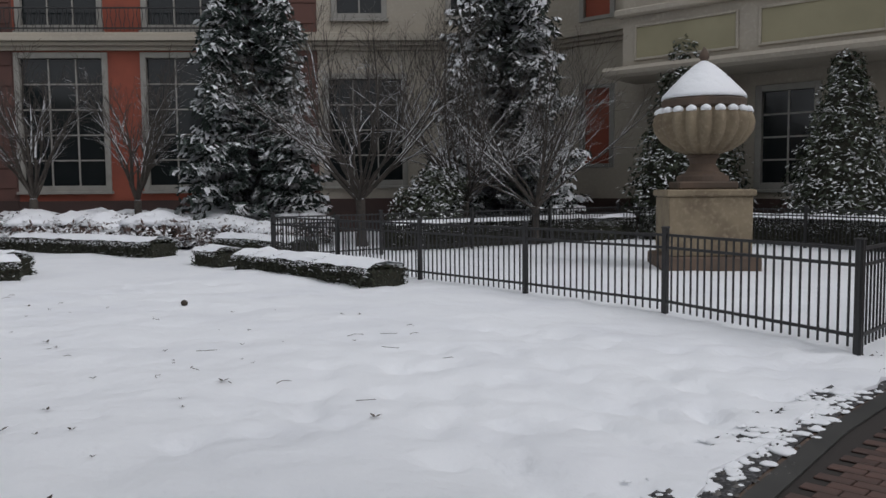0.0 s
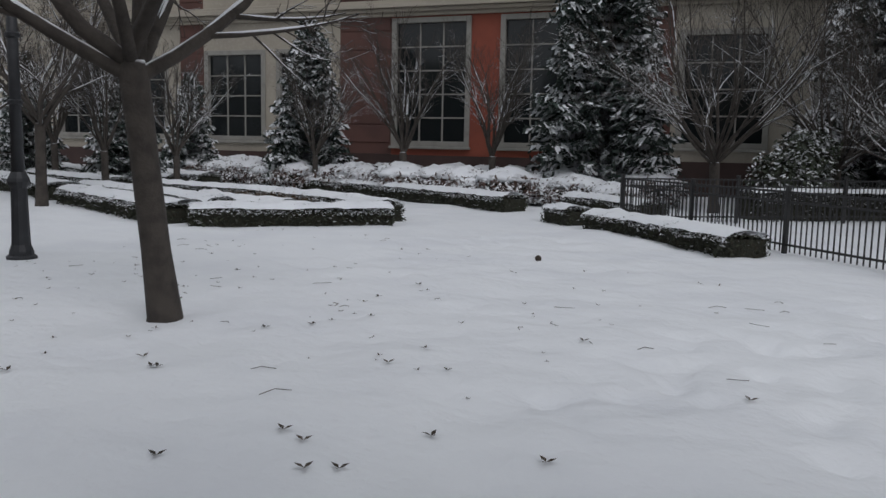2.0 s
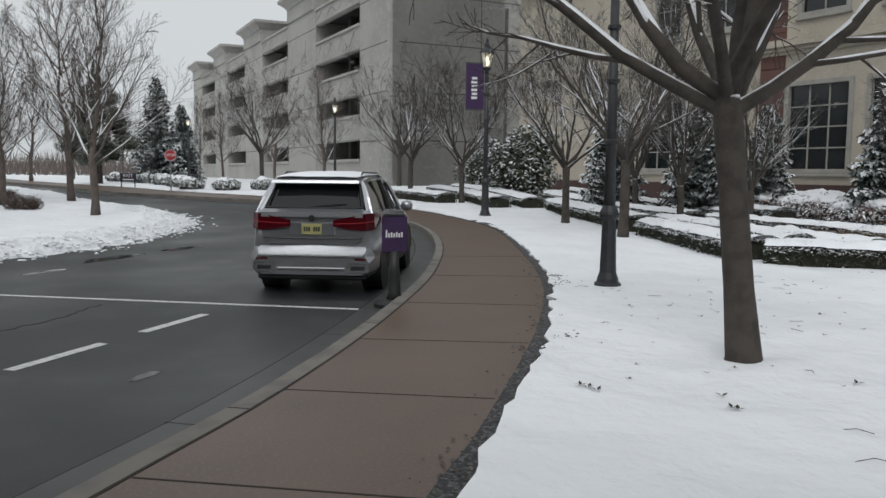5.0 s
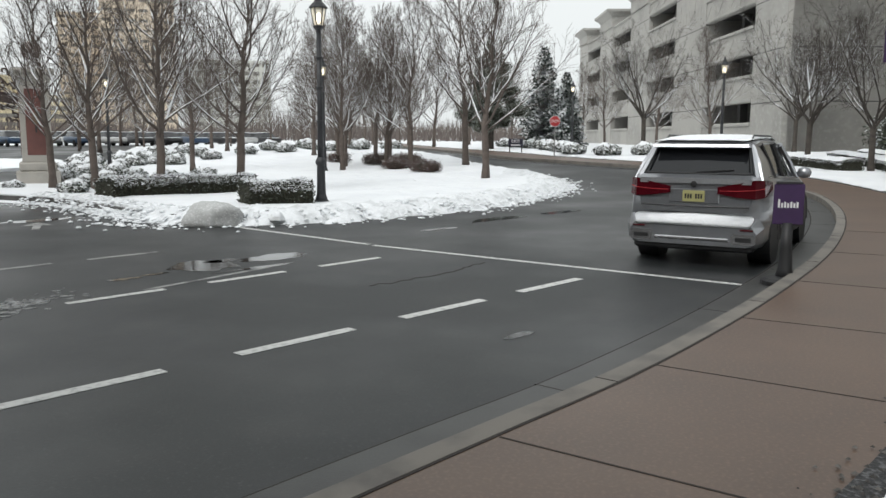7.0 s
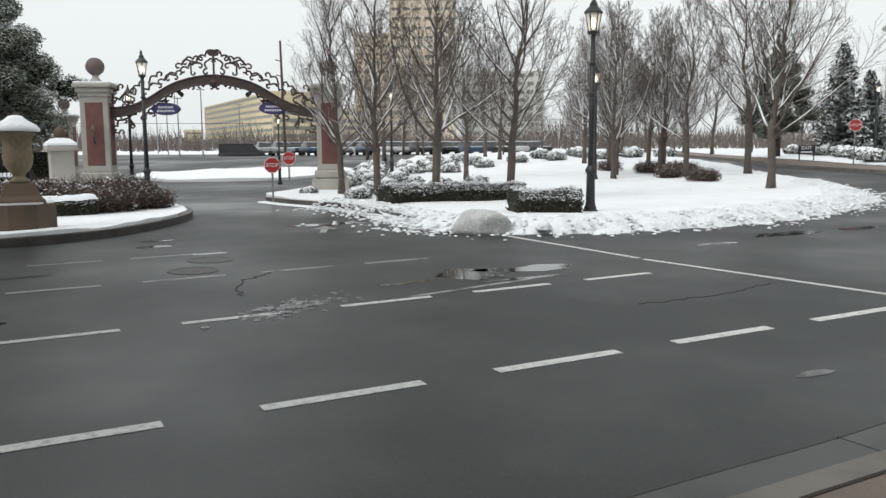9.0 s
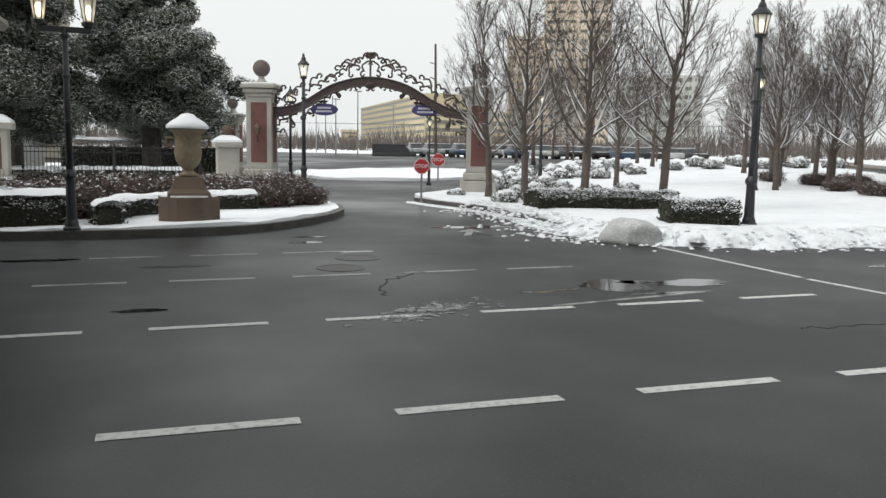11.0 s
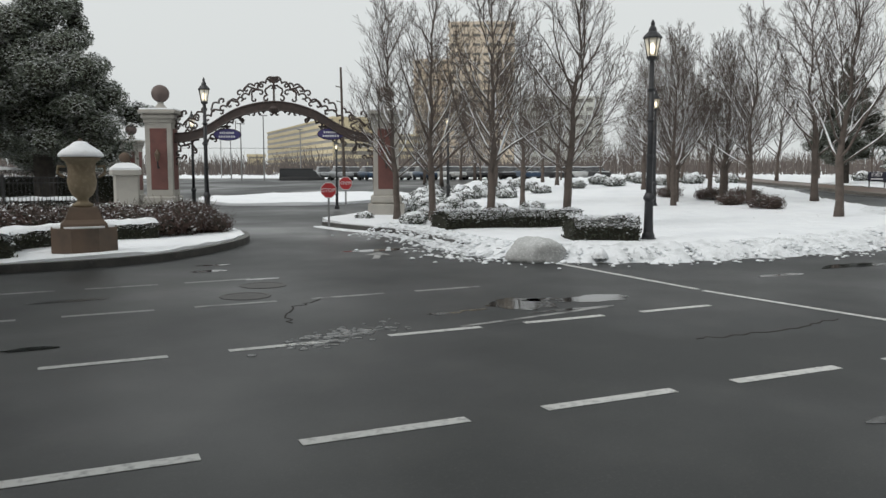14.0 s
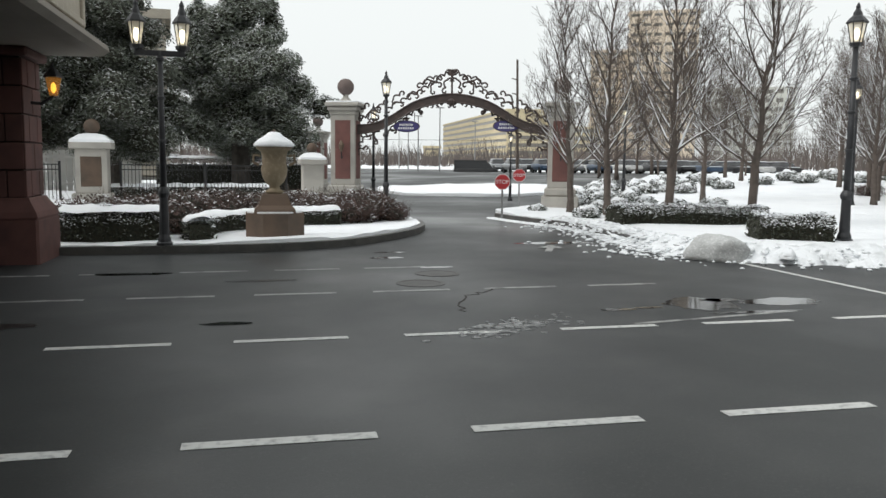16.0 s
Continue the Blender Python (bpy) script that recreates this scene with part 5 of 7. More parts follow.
car = thing("parked_car", frame_of((-12.1, 0.42, -0.15), (-0.971, 0.237)) @ Matrix.Diagonal((0.955, 0.955, 1.0, 1)), "silver car parked at the kerb, snow on its roof", "car")


def loft(stations, mirror=True):
    rings = []
    for x, pts in stations:
        rings.append([(x, y, z) for y, z in pts] + [(x, -y, z) for y, z in reversed(pts)])
    return Form().rings(rings)


def lower(w, zb, zt, top):
    return [(0.1, zb), (w * 0.86, zb), (w * 0.97, zb + 0.12), (w, zb + 0.3), (w * 0.985, zb + 0.48), (w * 0.955, zt - 0.06), (w * 0.92, zt), (w * top, zt + 0.02), (0.1, zt + 0.03)]


body = loft([(0.04, lower(0.9, 0.4, 1.19, 0.84)), (0.14, lower(0.95, 0.36, 1.22, 0.86)), (0.5, lower(0.98, 0.32, 1.23, 0.88)), (1.0, lower(0.985, 0.32, 1.2, 0.9)), (2.0, lower(0.965, 0.3, 1.16, 0.9)), (3.0, lower(0.965, 0.3, 1.12, 0.9)), (3.7, lower(0.975, 0.32, 1.08, 0.86)), (4.3, lower(0.94, 0.34, 1.0, 0.8)), (4.7, lower(0.84, 0.38, 0.86, 0.75)), (4.84, lower(0.7, 0.44, 0.76, 0.7))])
part("body", body, SILVER, car, smooth=True)


def cabin(w0, z0, w1, z1):
    return [(0.05, z0), (w0, z0), (w0 - (w0 - w1) * 0.45, z0 + (z1 - z0) * 0.5), (w1, z1 - 0.03), (w1 - 0.1, z1), (0.05, z1 + 0.02)]


part("cabin_glass", loft([(0.12, cabin(0.8, 1.17, 0.77, 1.24)), (0.42, cabin(0.85, 1.17, 0.67, 1.62)), (0.75, cabin(0.87, 1.15, 0.67, 1.67)), (1.9, cabin(0.87, 1.12, 0.69, 1.7)), (2.7, cabin(0.87, 1.09, 0.67, 1.66)), (3.6, cabin(0.84, 1.05, 0.72, 1.1))]), CAR_GLASS, car, "dark tinted windows", smooth=False)
part("roof", loft([(0.28, [(0.05, 1.65), (0.6, 1.64), (0.66, 1.655), (0.6, 1.69), (0.05, 1.71)]), (0.5, [(0.05, 1.64), (0.62, 1.63), (0.69, 1.65), (0.64, 1.7), (0.05, 1.735)]), (1.5, [(0.05, 1.66), (0.64, 1.65), (0.71, 1.66), (0.66, 1.73), (0.05, 1.765)]), (2.3, [(0.05, 1.66), (0.63, 1.65), (0.7, 1.66), (0.64, 1.71), (0.05, 1.745)]), (2.75, [(0.05, 1.63), (0.6, 1.62), (0.68, 1.63), (0.62, 1.66), (0.05, 1.68)])]), SILVER, car, smooth=True)
for s in (-1, 1):
    for pts in ([(0.14, 0.83, 1.2), (0.44, 0.69, 1.62), (0.8, 0.7, 1.66)], [(1.0, 0.9, 1.18), (0.95, 0.81, 1.42), (0.82, 0.71, 1.65)], [(2.0, 0.885, 1.14), (1.98, 0.8, 1.42), (1.95, 0.71, 1.66)], [(3.6, 0.86, 1.07), (3.1, 0.8, 1.36), (2.7, 0.69, 1.64)]):
        part("pillar", Form().tube([(x, y * s, z) for x, y, z in pts], 0.045 if pts[0][0] != 2.0 else 0.03, 6), SILVER if pts[0][0] < 0.9 or pts[0][0] > 3 else TRIM, car)
    part("window_trim", Form().tube([(0.5, s * 0.905, 1.22), (1.0, s * 0.91, 1.2), (2.2, s * 0.895, 1.155), (3.55, s * 0.88, 1.09)], 0.014, 5), CHROME, car)
    part("roof_rail", Form().tube([(0.7, s * 0.62, 1.72), (0.85, s * 0.62, 1.78), (2.3, s * 0.61, 1.77), (2.5, s * 0.61, 1.7)], 0.014, 6), TRIM, car)
    mir = part("mirror", Form().lathe([(0.02, -0.1), (0.09, -0.07), (0.11, 0), (0.08, 0.07), (0.02, 0.1)], 10).turned(Matrix.Translation((3.05, s * 1.05, 1.2)) @ Matrix.Diagonal((0.8, 1.1, 0.9, 1))), SILVER, car, smooth=True)
    part("sill", Form().box(1.15, 3.35, s * 0.93 - 0.05, s * 0.93 + 0.05, 0.28, 0.42, 0.02), TRIM, car)
    for hx in (1.35, 2.45):
        part("door_handle", Form().box(hx, hx + 0.24, s * 0.955 - 0.012, s * 0.955 + 0.025, 1.0, 1.04, 0.01), CHROME, car)
    for dx in (1.05, 2.05, 3.1):
        part("door_gap", Form().tube([(dx, s * 0.984, 0.45), (dx, s * 0.985, 0.62), (dx - 0.02, s * 0.95, 0.98)], 0.006, 4), TRIM, car)
    for wx in (0.92, 3.83):
        w = new("wheel")
        w.parent = car
        w.matrix_basis = Matrix.Translation((wx, s * 0.84, 0.37)) @ Matrix.Rotation(radians(-90 * s), 4, "X")
        part("tyre", Form().lathe([(0.27, -0.13), (0.35, -0.13), (0.372, -0.09), (0.375, 0), (0.372, 0.09), (0.35, 0.13), (0.27, 0.13), (0.262, 0.0), (0.27, -0.13)], 32), TYRE, w, smooth=True)
        f = Form().lathe([(0.275, 0.1), (0.26, 0.12), (0.25, 0.1), (0.24, 0.02), (0.02, 0.02)], 28)
        part("rim", f, CHROME, w)
        for k in range(5):
            for o in (-0.13, 0.13):
                a = 2 * math.pi * k / 5
                part("spoke", Form().tube([(0.04 * math.cos(a), 0.04 * math.sin(a), 0.1), (0.25 * math.cos(a + o), 0.25 * math.sin(a + o), 0.11)], 0.016, 4), CHROME, w)
        part("hub", Form().lathe([(0.06, 0.06), (0.06, 0.12), (0.02, 0.13)], 12), CHROME, w)
        arch = Form().tube([(wx + 0.43 * math.cos(t), s * 0.955, 0.37 + 0.43 * math.sin(t)) for t in np.linspace(0.0, math.pi, 15)], 0.035, 6)
        part("wheel_arch", arch, TRIM, car)
        well = Form().lathe([(0.41, -0.16), (0.41, 0.155)], 24).turned(Matrix.Translation((wx, s * 0.82, 0.37)) @ Matrix.Rotation(radians(-90 * s), 4, "X"))
        part("wheel_well", well, TRIM, car)
    lt = Form()
    lt.rings([[(-0.035, s * 0.33, 1.0), (-0.035, s * 0.33, 1.09), (0.1, s * 0.33, 1.09), (0.1, s * 0.33, 1.0)], [(-0.035, s * 0.6, 0.955), (-0.035, s * 0.6, 1.14), (0.1, s * 0.6, 1.14), (0.1, s * 0.6, 0.955)], [(-0.01, s * 0.84, 0.94), (-0.01, s * 0.83, 1.19), (0.12, s * 0.8, 1.19), (0.12, s * 0.8, 0.94)], [(0.1, s * 0.95, 0.96), (0.1, s * 0.935, 1.19), (0.25, s * 0.88, 1.19), (0.25, s * 0.88, 0.96)], [(0.46, s * 0.99, 1.06), (0.46, s * 0.975, 1.16), (0.46, s * 0.9, 1.16), (0.46, s * 0.9, 1.06)]])
    tl = part("tail_light", lt, TAIL, car, "dark red tail light")
    part("light_strip", Form().tube([(-0.036, s * 0.36, 1.04), (-0.038, s * 0.62, 1.045), (-0.012, s * 0.83, 1.06), (0.1, s * 0.945, 1.08)], 0.006, 4), STOP_RED, tl)
    oval = ((0.58, 0.33), (0.86, 0.34), (0.89, 0.37), (0.88, 0.45), (0.84, 0.48), (0.58, 0.48), (0.55, 0.44), (0.55, 0.36))
    part("exhaust_surround", Form().rings([[(x, s * y, z) for y, z in oval] for x in (-0.1, 0.1)]), CHROME, car)
    part("exhaust_pipe", Form().box(-0.106, 0.0, s * 0.72 - 0.12, s * 0.72 + 0.12, 0.36, 0.45, 0.02), TRIM, car)
for s in (-1, 1):
    quarter = [[(a, s * y, z), (b, s * y, z), (b, s * (y - 0.05), z), (a, s * (y - 0.05), z)] for a, b, y, z in ((0.12, 1.08, 0.915, 1.18), (0.26, 0.92, 0.835, 1.42), (0.38, 0.72, 0.745, 1.6), (0.42, 0.64, 0.705, 1.66))]
    part("quarter_panel", Form().rings(quarter), SILVER, car, smooth=False)
part("tailgate", loft([(0.0, [(0.05, 0.74), (0.66, 0.74), (0.76, 0.8), (0.8, 1.02), (0.78, 1.16), (0.05, 1.18)]), (0.2, [(0.05, 0.72), (0.68, 0.72), (0.8, 0.8), (0.84, 1.02), (0.82, 1.22), (0.05, 1.25)])]), SILVER, car, smooth=False)
part("tailgate_lip", Form().rings([[(x, y, z) for x, z in ((-0.03, 1.13), (0.2, 1.13), (0.2, 1.25), (0.08, 1.25), (-0.02, 1.2))] for y in (-0.78, 0.78)]), SILVER, car)
part("tailgate_crease", Form().tube([(-0.004, -0.76, 0.83), (-0.012, 0, 0.82), (-0.004, 0.76, 0.83)], 0.01, 5), TRIM, car)
part("rear_bumper", loft([(-0.09, [(0.05, 0.3), (0.74, 0.3), (0.86, 0.34), (0.89, 0.48), (0.82, 0.58), (0.05, 0.59)]), (0.05, [(0.05, 0.28), (0.86, 0.28), (0.95, 0.36), (0.965, 0.56), (0.9, 0.7), (0.05, 0.71)]), (0.4, [(0.05, 0.28), (0.9, 0.28), (0.97, 0.38), (0.98, 0.6), (0.93, 0.76), (0.05, 0.76)])]), SILVER, car, smooth=False)
part("bumper_skirt", Form().box(-0.05, 0.4, -0.84, 0.84, 0.22, 0.31, 0.03), TRIM, car, "black lower bumper")
part("bumper_trim", Form().box(-0.105, 0.0, -0.53, 0.53, 0.36, 0.41, 0.015), CHROME, car)
for s in (-1, 1):
    part("reflector", Form().box(-0.1, 0.0, s * 0.76 - 0.09, s * 0.76 + 0.09, 0.515, 0.545, 0.008), TAIL, car)
part("bumper_snow", loft([(-0.105, [(0.05, 0.56), (0.78, 0.56), (0.8, 0.6), (0.05, 0.62)]), (-0.03, [(0.05, 0.6), (0.82, 0.6), (0.84, 0.68), (0.05, 0.71)]), (0.04, [(0.05, 0.68), (0.8, 0.68), (0.81, 0.71), (0.05, 0.73)])]), SNOW, car, "snow on the bumper", smooth=True)
part("plate_recess", Form().box(-0.012, 0.02, -0.36, 0.36, 0.86, 1.06, 0.015), SILVER, car)
pl = part("number_plate", Form().box(-0.03, -0.01, -0.155, 0.155, 0.88, 1.035, 0.006), PLATE, car, "yellowish plate with plain bars")
for i in range(7):
    if i != 3:
        part("plate_bar", Form().box(-0.034, -0.029, -0.125 + i * 0.037, -0.1 + i * 0.037, 0.925, 0.99), TRIM, pl)
part("badge", Form().lathe([(0.045, 0), (0.045, 0.012), (0.03, 0.016)], 20).turned(Matrix.Translation((-0.025, 0, 1.12)) @ Matrix.Rotation(radians(-90), 4, "Y")), TRIM, car, "small round badge")
part("rear_wiper", Form().tube([(0.12, 0.02, 1.27), (0.14, -0.2, 1.29), (0.17, -0.5, 1.31)], 0.014, 5), TRIM, car)
part("spoiler", Form().rings([[(x, y * w, z) for x, z in ((0.2, 1.62), (0.5, 1.6), (0.5, 1.69), (0.22, 1.66))] for y, w in ((-0.68, 1), (-0.5, 1), (0.5, 1), (0.68, 1))]), SILVER, car)
part("rear_window_frame", Form().tube([(0.1, -0.75, 1.26), (0.4, -0.65, 1.61), (0.4, 0.65, 1.61), (0.1, 0.75, 1.26), (0.1, 0, 1.25), (0.1, -0.75, 1.26)], 0.022, 5), TRIM, car)
rs = Form()
rows_s = []
for x in np.linspace(0.22, 2.7, 14):
    rows_s.append([(x, y, 1.705 + 0.055 * min(1, (x - 0.18) * 4) * (1 - (abs(y) / 0.67) ** 4) + 0.035 * math.sin(min(1.0, (x - 0.2) / 1.2) * 1.57) - (0.06 * max(0, x - 2.2) * 2) + 0.012 * noise.noise(Vector((x * 4, y * 4, 1)))) for y in np.linspace(-0.66, 0.66, 11)])
rs.rings(rows_s, False, False)
part("roof_snow", rs, SNOW, car, "layer of snow on the roof", smooth=True)

# bollard sign at the kerb
sg = thing("bollard_sign", pose(-10.86, 1.5, -0.14, 0, 0, 3), "black bollard stand holding a purple sign at the kerb", "sign")
part("foot", Form().lathe([(0.27, 0), (0.27, 0.05), (0.22, 0.08), (0.13, 0.1)], 20), TRIM, sg)
part("stand", Form().lathe([(0.12, 0.07), (0.085, 0.18), (0.07, 0.45), (0.055, 0.74)], 14), TRIM, sg, smooth=True)
bd = part("board", Form().box(-0.012, 0.012, -0.17, 0.17, 0.72, 1.2, 0.01), PURPLE, sg, "purple board with a white mark")
for i in range(7):
    part("mark", Form().box(0.012, 0.016, -0.12 + i * 0.034, -0.098 + i * 0.034, 0.92, 0.99 - 0.015 * (i % 2) + (0.03 if i == 0 else 0)), WHITE, bd)
part("frame_top", Form().box(-0.016, 0.016, -0.15, 0.15, 1.2, 1.225, 0.005), TRIM, sg)


# stop signs
def stop_sign(x, y, size, height, face, label="red octagonal stop sign on a steel post", z=None, back=False):
    ob = thing("stop_sign", pose(x, y, (rise(x, y) if z is None else z), 0, 0, face), label, "sign", "stop signs")
    part("post", Form().box(-0.03, 0.03, 0.01, 0.05, -0.1, height + size * 0.3), STEEL, ob)
    oc = [(size / 2 * 1.082 * math.cos(radians(22.5 + 45 * i)), size / 2 * 1.082 * math.sin(radians(22.5 + 45 * i))) for i in range(8)]
    up = Matrix.Translation((0, 0, height)) @ Matrix.Rotation(radians(90), 4, "X")
    part("border", Form().prism(oc, -0.006, 0.006).turned(up), WHITE, ob)
    part("face", Form().prism([(a * 0.92, b * 0.92) for a, b in oc], 0.006, 0.009).turned(up), STOP_RED, ob)
    writing("STOP", size * 0.34, up @ Matrix.Translation((0, 0, 0.012)), WHITE, ob)
    return ob


stop_sign(-17.86, -18.47, 0.47, 1.02, 137)
stop_sign(-21.6, -21.7, 0.47, 1.15, 137)
stop_sign(-17.6, -27.3, 0.36, 0.95, 140)
stop_sign(-43.2, -6.75, 0.55, 1.85, 98)
ex = thing("exit_sign", pose(-47.3, -9.7, rise(-47.3, -9.7) + 0.12, 0, 0, 98) @ Matrix.Scale(0.7, 4), "dark blue exit sign on two short posts", "sign")
for s in (-0.5, 0.5):
    part("post", Form().box(s - 0.04, s + 0.04, -0.04, 0.04, -0.3, 0.5), TRIM, ex)
part("board", Form().box(-0.6, 0.6, -0.05, 0.05, 0.35, 1.0, 0.02), material("navy_enamel", (0.012, 0.013, 0.028), 0.5), ex)
writing("EXIT", 0.36, Matrix.Translation((0, -0.055, 0.78)) @ Matrix.Rotation(radians(90), 4, "X"), WHITE, ex)
part("bar", Form().box(-0.4, 0.4, -0.056, -0.05, 0.44, 0.52), WHITE, ex)

# ---- gateway ----
L2, R2 = Vector((-17.04, -26.32)), Vector((-22.6, -20.61))
GD = (R2 - L2).normalized()
GATE = frame_of((L2.x, L2.y, 0), GD)


def pillar(m, label):
    ob = thing("gate_pillar", m, label, "pillar", "gate pillars")
    part("plinth", Form().box(-0.66, 0.66, -0.66, 0.66, -0.1, 0.42, 0.03), STONE_L, ob)
    part("base_moulding", Form().box(-0.56, 0.56, -0.56, 0.56, 0.42, 0.72, 0.05), STONE_L, ob)
    part("shaft", Form().box(-0.46, 0.46, -0.46, 0.46, 0.72, 3.3, 0.015), STONE_L, ob)
    part("panel", Form().box(-0.29, 0.29, -0.475, -0.45, 0.95, 3.1, 0.01), BRICK_RED, ob, "dull red panel")
    part("panel", Form().box(-0.475, -0.45, -0.29, 0.29, 0.95, 3.1, 0.01), BRICK_RED, ob, "dull red panel")
    part("panel", Form().box(0.45, 0.475, -0.29, 0.29, 0.95, 3.1, 0.01), BRICK_RED, ob, "dull red panel")
    f = Form().box(-0.5, 0.5, -0.5, 0.5, 3.3, 3.42, 0.02)
    f.box(-0.57, 0.57, -0.57, 0.57, 3.42, 3.6, 0.05)
    f.box(-0.64, 0.64, -0.64, 0.64, 3.6, 3.74, 0.03)
    part("cap", f, STONE_L, ob)
    part("snow", Form().box(-0.6, 0.6, -0.6, 0.6, 3.735, 3.8, 0.03), SNOW, ob)
    part("finial_neck", Form().lathe([(0.3, 3.78), (0.2, 3.86), (0.1, 3.98), (0.12, 4.08)], 16), STONE_L, ob, smooth=True)
    part("finial_ball", Form().lathe([(0.31 * math.sin(t), 4.34 - 0.31 * math.cos(t)) for t in np.linspace(0.25, 3.1, 14)], 20), BALL, ob, "reddish stone ball", smooth=True)
    q = new("wall_lamp")
    q.parent = ob
    part("bracket", Form().tube([(0, -0.48, 1.75), (0, -0.62, 1.7), (0, -0.66, 1.95)], 0.025, 5), LAMP_IRON, q)
    part("lantern", Form().lathe([(0.05, 1.95), (0.11, 2.2), (0.02, 2.36)], 6, 0, -0.66), DIM_GLASS, q)
    return ob


pillar(GATE, "pale stone gate pillar with dull red panels and a ball finial")
pillar(GATE @ Matrix.Translation((7.97, 0, 0)), "pale stone gate pillar half hidden by trees")
for x, y, z, s in ((-21.4, -36.2, -0.1, 0.84),):
    ob = pillar(frame_of((x, y, z), GD) @ Matrix.Scale(s, 4), "pale stone pillar with a ball finial beyond the gate")

arch = thing("gate_arch", GATE, "brown wrought-iron arch with scrolls spanning the gateway", "arch")
CURVE = spline([(0.46, 2.78), (1.1, 2.85), (1.7, 3.1), (2.73, 3.68), (4.0, 3.92), (5.25, 3.68), (6.3, 3.1), (6.9, 2.85), (7.51, 2.78)], 0.12)
rings_a = []
for x, z in CURVE:
    rings_a.append([(x, -0.16, z - 0.13), (x, 0.16, z - 0.13), (x, 0.16, z + 0.13), (x, -0.16, z + 0.13)])
part("beam", Form().rings(rings_a), RUST_IRON, arch)
for dz in (-0.15, 0.15):
    part("beam_edge", Form().tube([(x, -0.17, z + dz) for x, z in CURVE], 0.03, 5), RUST_IRON, arch)


def scroll(x, z, size, turn, hand, r=0.034):
    """A curl with a spiral at each end."""
    pts = []
    for t in np.linspace(0, 1, 22):
        a = 5.2 * (1 - t)
        q = size * 0.3 * (0.18 + 0.82 * t)
        pts.append((q * math.cos(a) - size * 0.3, q * math.sin(a)))
    end = Vector(pts[-1])
    for t in np.linspace(0.1, 1, 8):
        pts.append((end.x + size * 0.75 * t, end.y + size * 0.28 * math.sin(t * 3.1)))
    end = Vector(pts[-1])
    for t in np.linspace(0, 1, 18):
        a = -4.8 * t
        q = size * 0.2 * (1 - 0.8 * t)
        pts.append((end.x + q * math.cos(a + 1.5), end.y - size * 0.2 + q * math.sin(a + 1.57) + 0))
    c, s = math.cos(turn), math.sin(turn)
    return Form().tube([(x + (px * hand) * c - pz * s, 0, z + (px * hand) * s + pz * c) for px, pz in pts], r, 5)


half = [(0.75, 3.2, 0.55, 0.25, 1), (1.15, 3.45, 0.45, 0.6, -1), (1.75, 3.55, 0.5, 0.6, 1), (2.3, 3.88, 0.5, 0.5, 1), (2.7, 4.1, 0.42, 0.3, -1), (3.1, 4.3, 0.55, 0.45, 1), (3.45, 4.5, 0.5, 0.9, -1), (3.75, 4.3, 0.42, 1.3, 1), (3.7, 4.72, 0.5, 0.5, 1), (0.8, 2.5, 0.5, -0.3, 1), (1.3, 2.72, 0.45, 0.9, -1), (1.9, 2.9, 0.5, 0.8, 1), (2.5, 3.3, 0.45, 0.5, 1), (3.1, 3.6, 0.42, 0.25, -1), (3.6, 3.68, 0.36, 0.1, 1), (0.65, 2.3, 0.4, 0.8, 1), (1.0, 3.0, 0.35, 0.1, 1), (1.45, 3.7, 0.4, 0.7, -1), (2.05, 4.02, 0.42, 0.6, -1), (2.9, 4.42, 0.45, 0.4, 1), (3.3, 4.62, 0.4, 0.2, -1), (1.6, 2.62, 0.36, 0.5, 1), (2.2, 3.08, 0.36, 0.6, -1), (0.75, 3.55, 0.45, 0.9, -1), (0.7, 2.05, 0.35, 0.4, -1)]
for x, z, s, a, h in half:
    part("scroll", scroll(x, z, s, a, h), RUST_IRON, arch)
    part("scroll", scroll(7.97 - x, z, s, -a, -h), RUST_IRON, arch)
part("crest", Form().tube([(3.98, 0, 4.05), (3.98, 0, 4.9)], 0.04, 6), RUST_IRON, arch)
for i in range(7):
    a = radians(-60 + 20 * i)
    part("crest_leaf", Form().tube([(3.98, 0, 4.75), (3.98 + 0.2 * math.sin(a), 0, 4.75 + 0.2 * math.cos(a)), (3.98 + 0.28 * math.sin(a), 0, 4.72 + 0.26 * math.cos(a))], [0.05, 0.045, 0.01], 5), RUST_IRON, arch)
part("boss", Form().lathe([(0.03, 3.62), (0.14, 3.72), (0.16, 3.82), (0.05, 3.92)], 12, 3.98, -0.15), RUST_IRON, arch)
for x, z in ((2.31, 2.9), (6.0, 2.93)):
    ob = thing("hanging_sign", GATE @ Matrix.Translation((x, -0.05, z)), "oval violet-blue sign hanging from the arch", "sign", "gate signs")
    el = [(0.5 * math.cos(t), 0.215 * math.sin(t)) for t in np.linspace(0, 2 * math.pi, 36, endpoint=False)]
    up = Matrix.Rotation(radians(90), 4, "X")
    part("rim", Form().prism(el, -0.02, 0.02).turned(up), RUST_IRON, ob)
    part("face", Form().prism([(a * 0.94, b * 0.9) for a, b in el], 0.02, 0.03).turned(up), BLUE_SIGN, ob)
    for zz, ww in ((0.06, 0.26), (-0.07, 0.3)):
        for i in range(7):
            x0 = -ww + i * ww * 2 / 7
            part("text_bar", Form().box(x0, x0 + ww * 0.2, -0.036, -0.029, zz - 0.035, zz + 0.035), WHITE, ob)
    for s in (-0.3, 0.3):
        part("hanger", Form().tube([(s, 0, 0.16), (s, 0, 0.5)], 0.015, 5), RUST_IRON, ob)

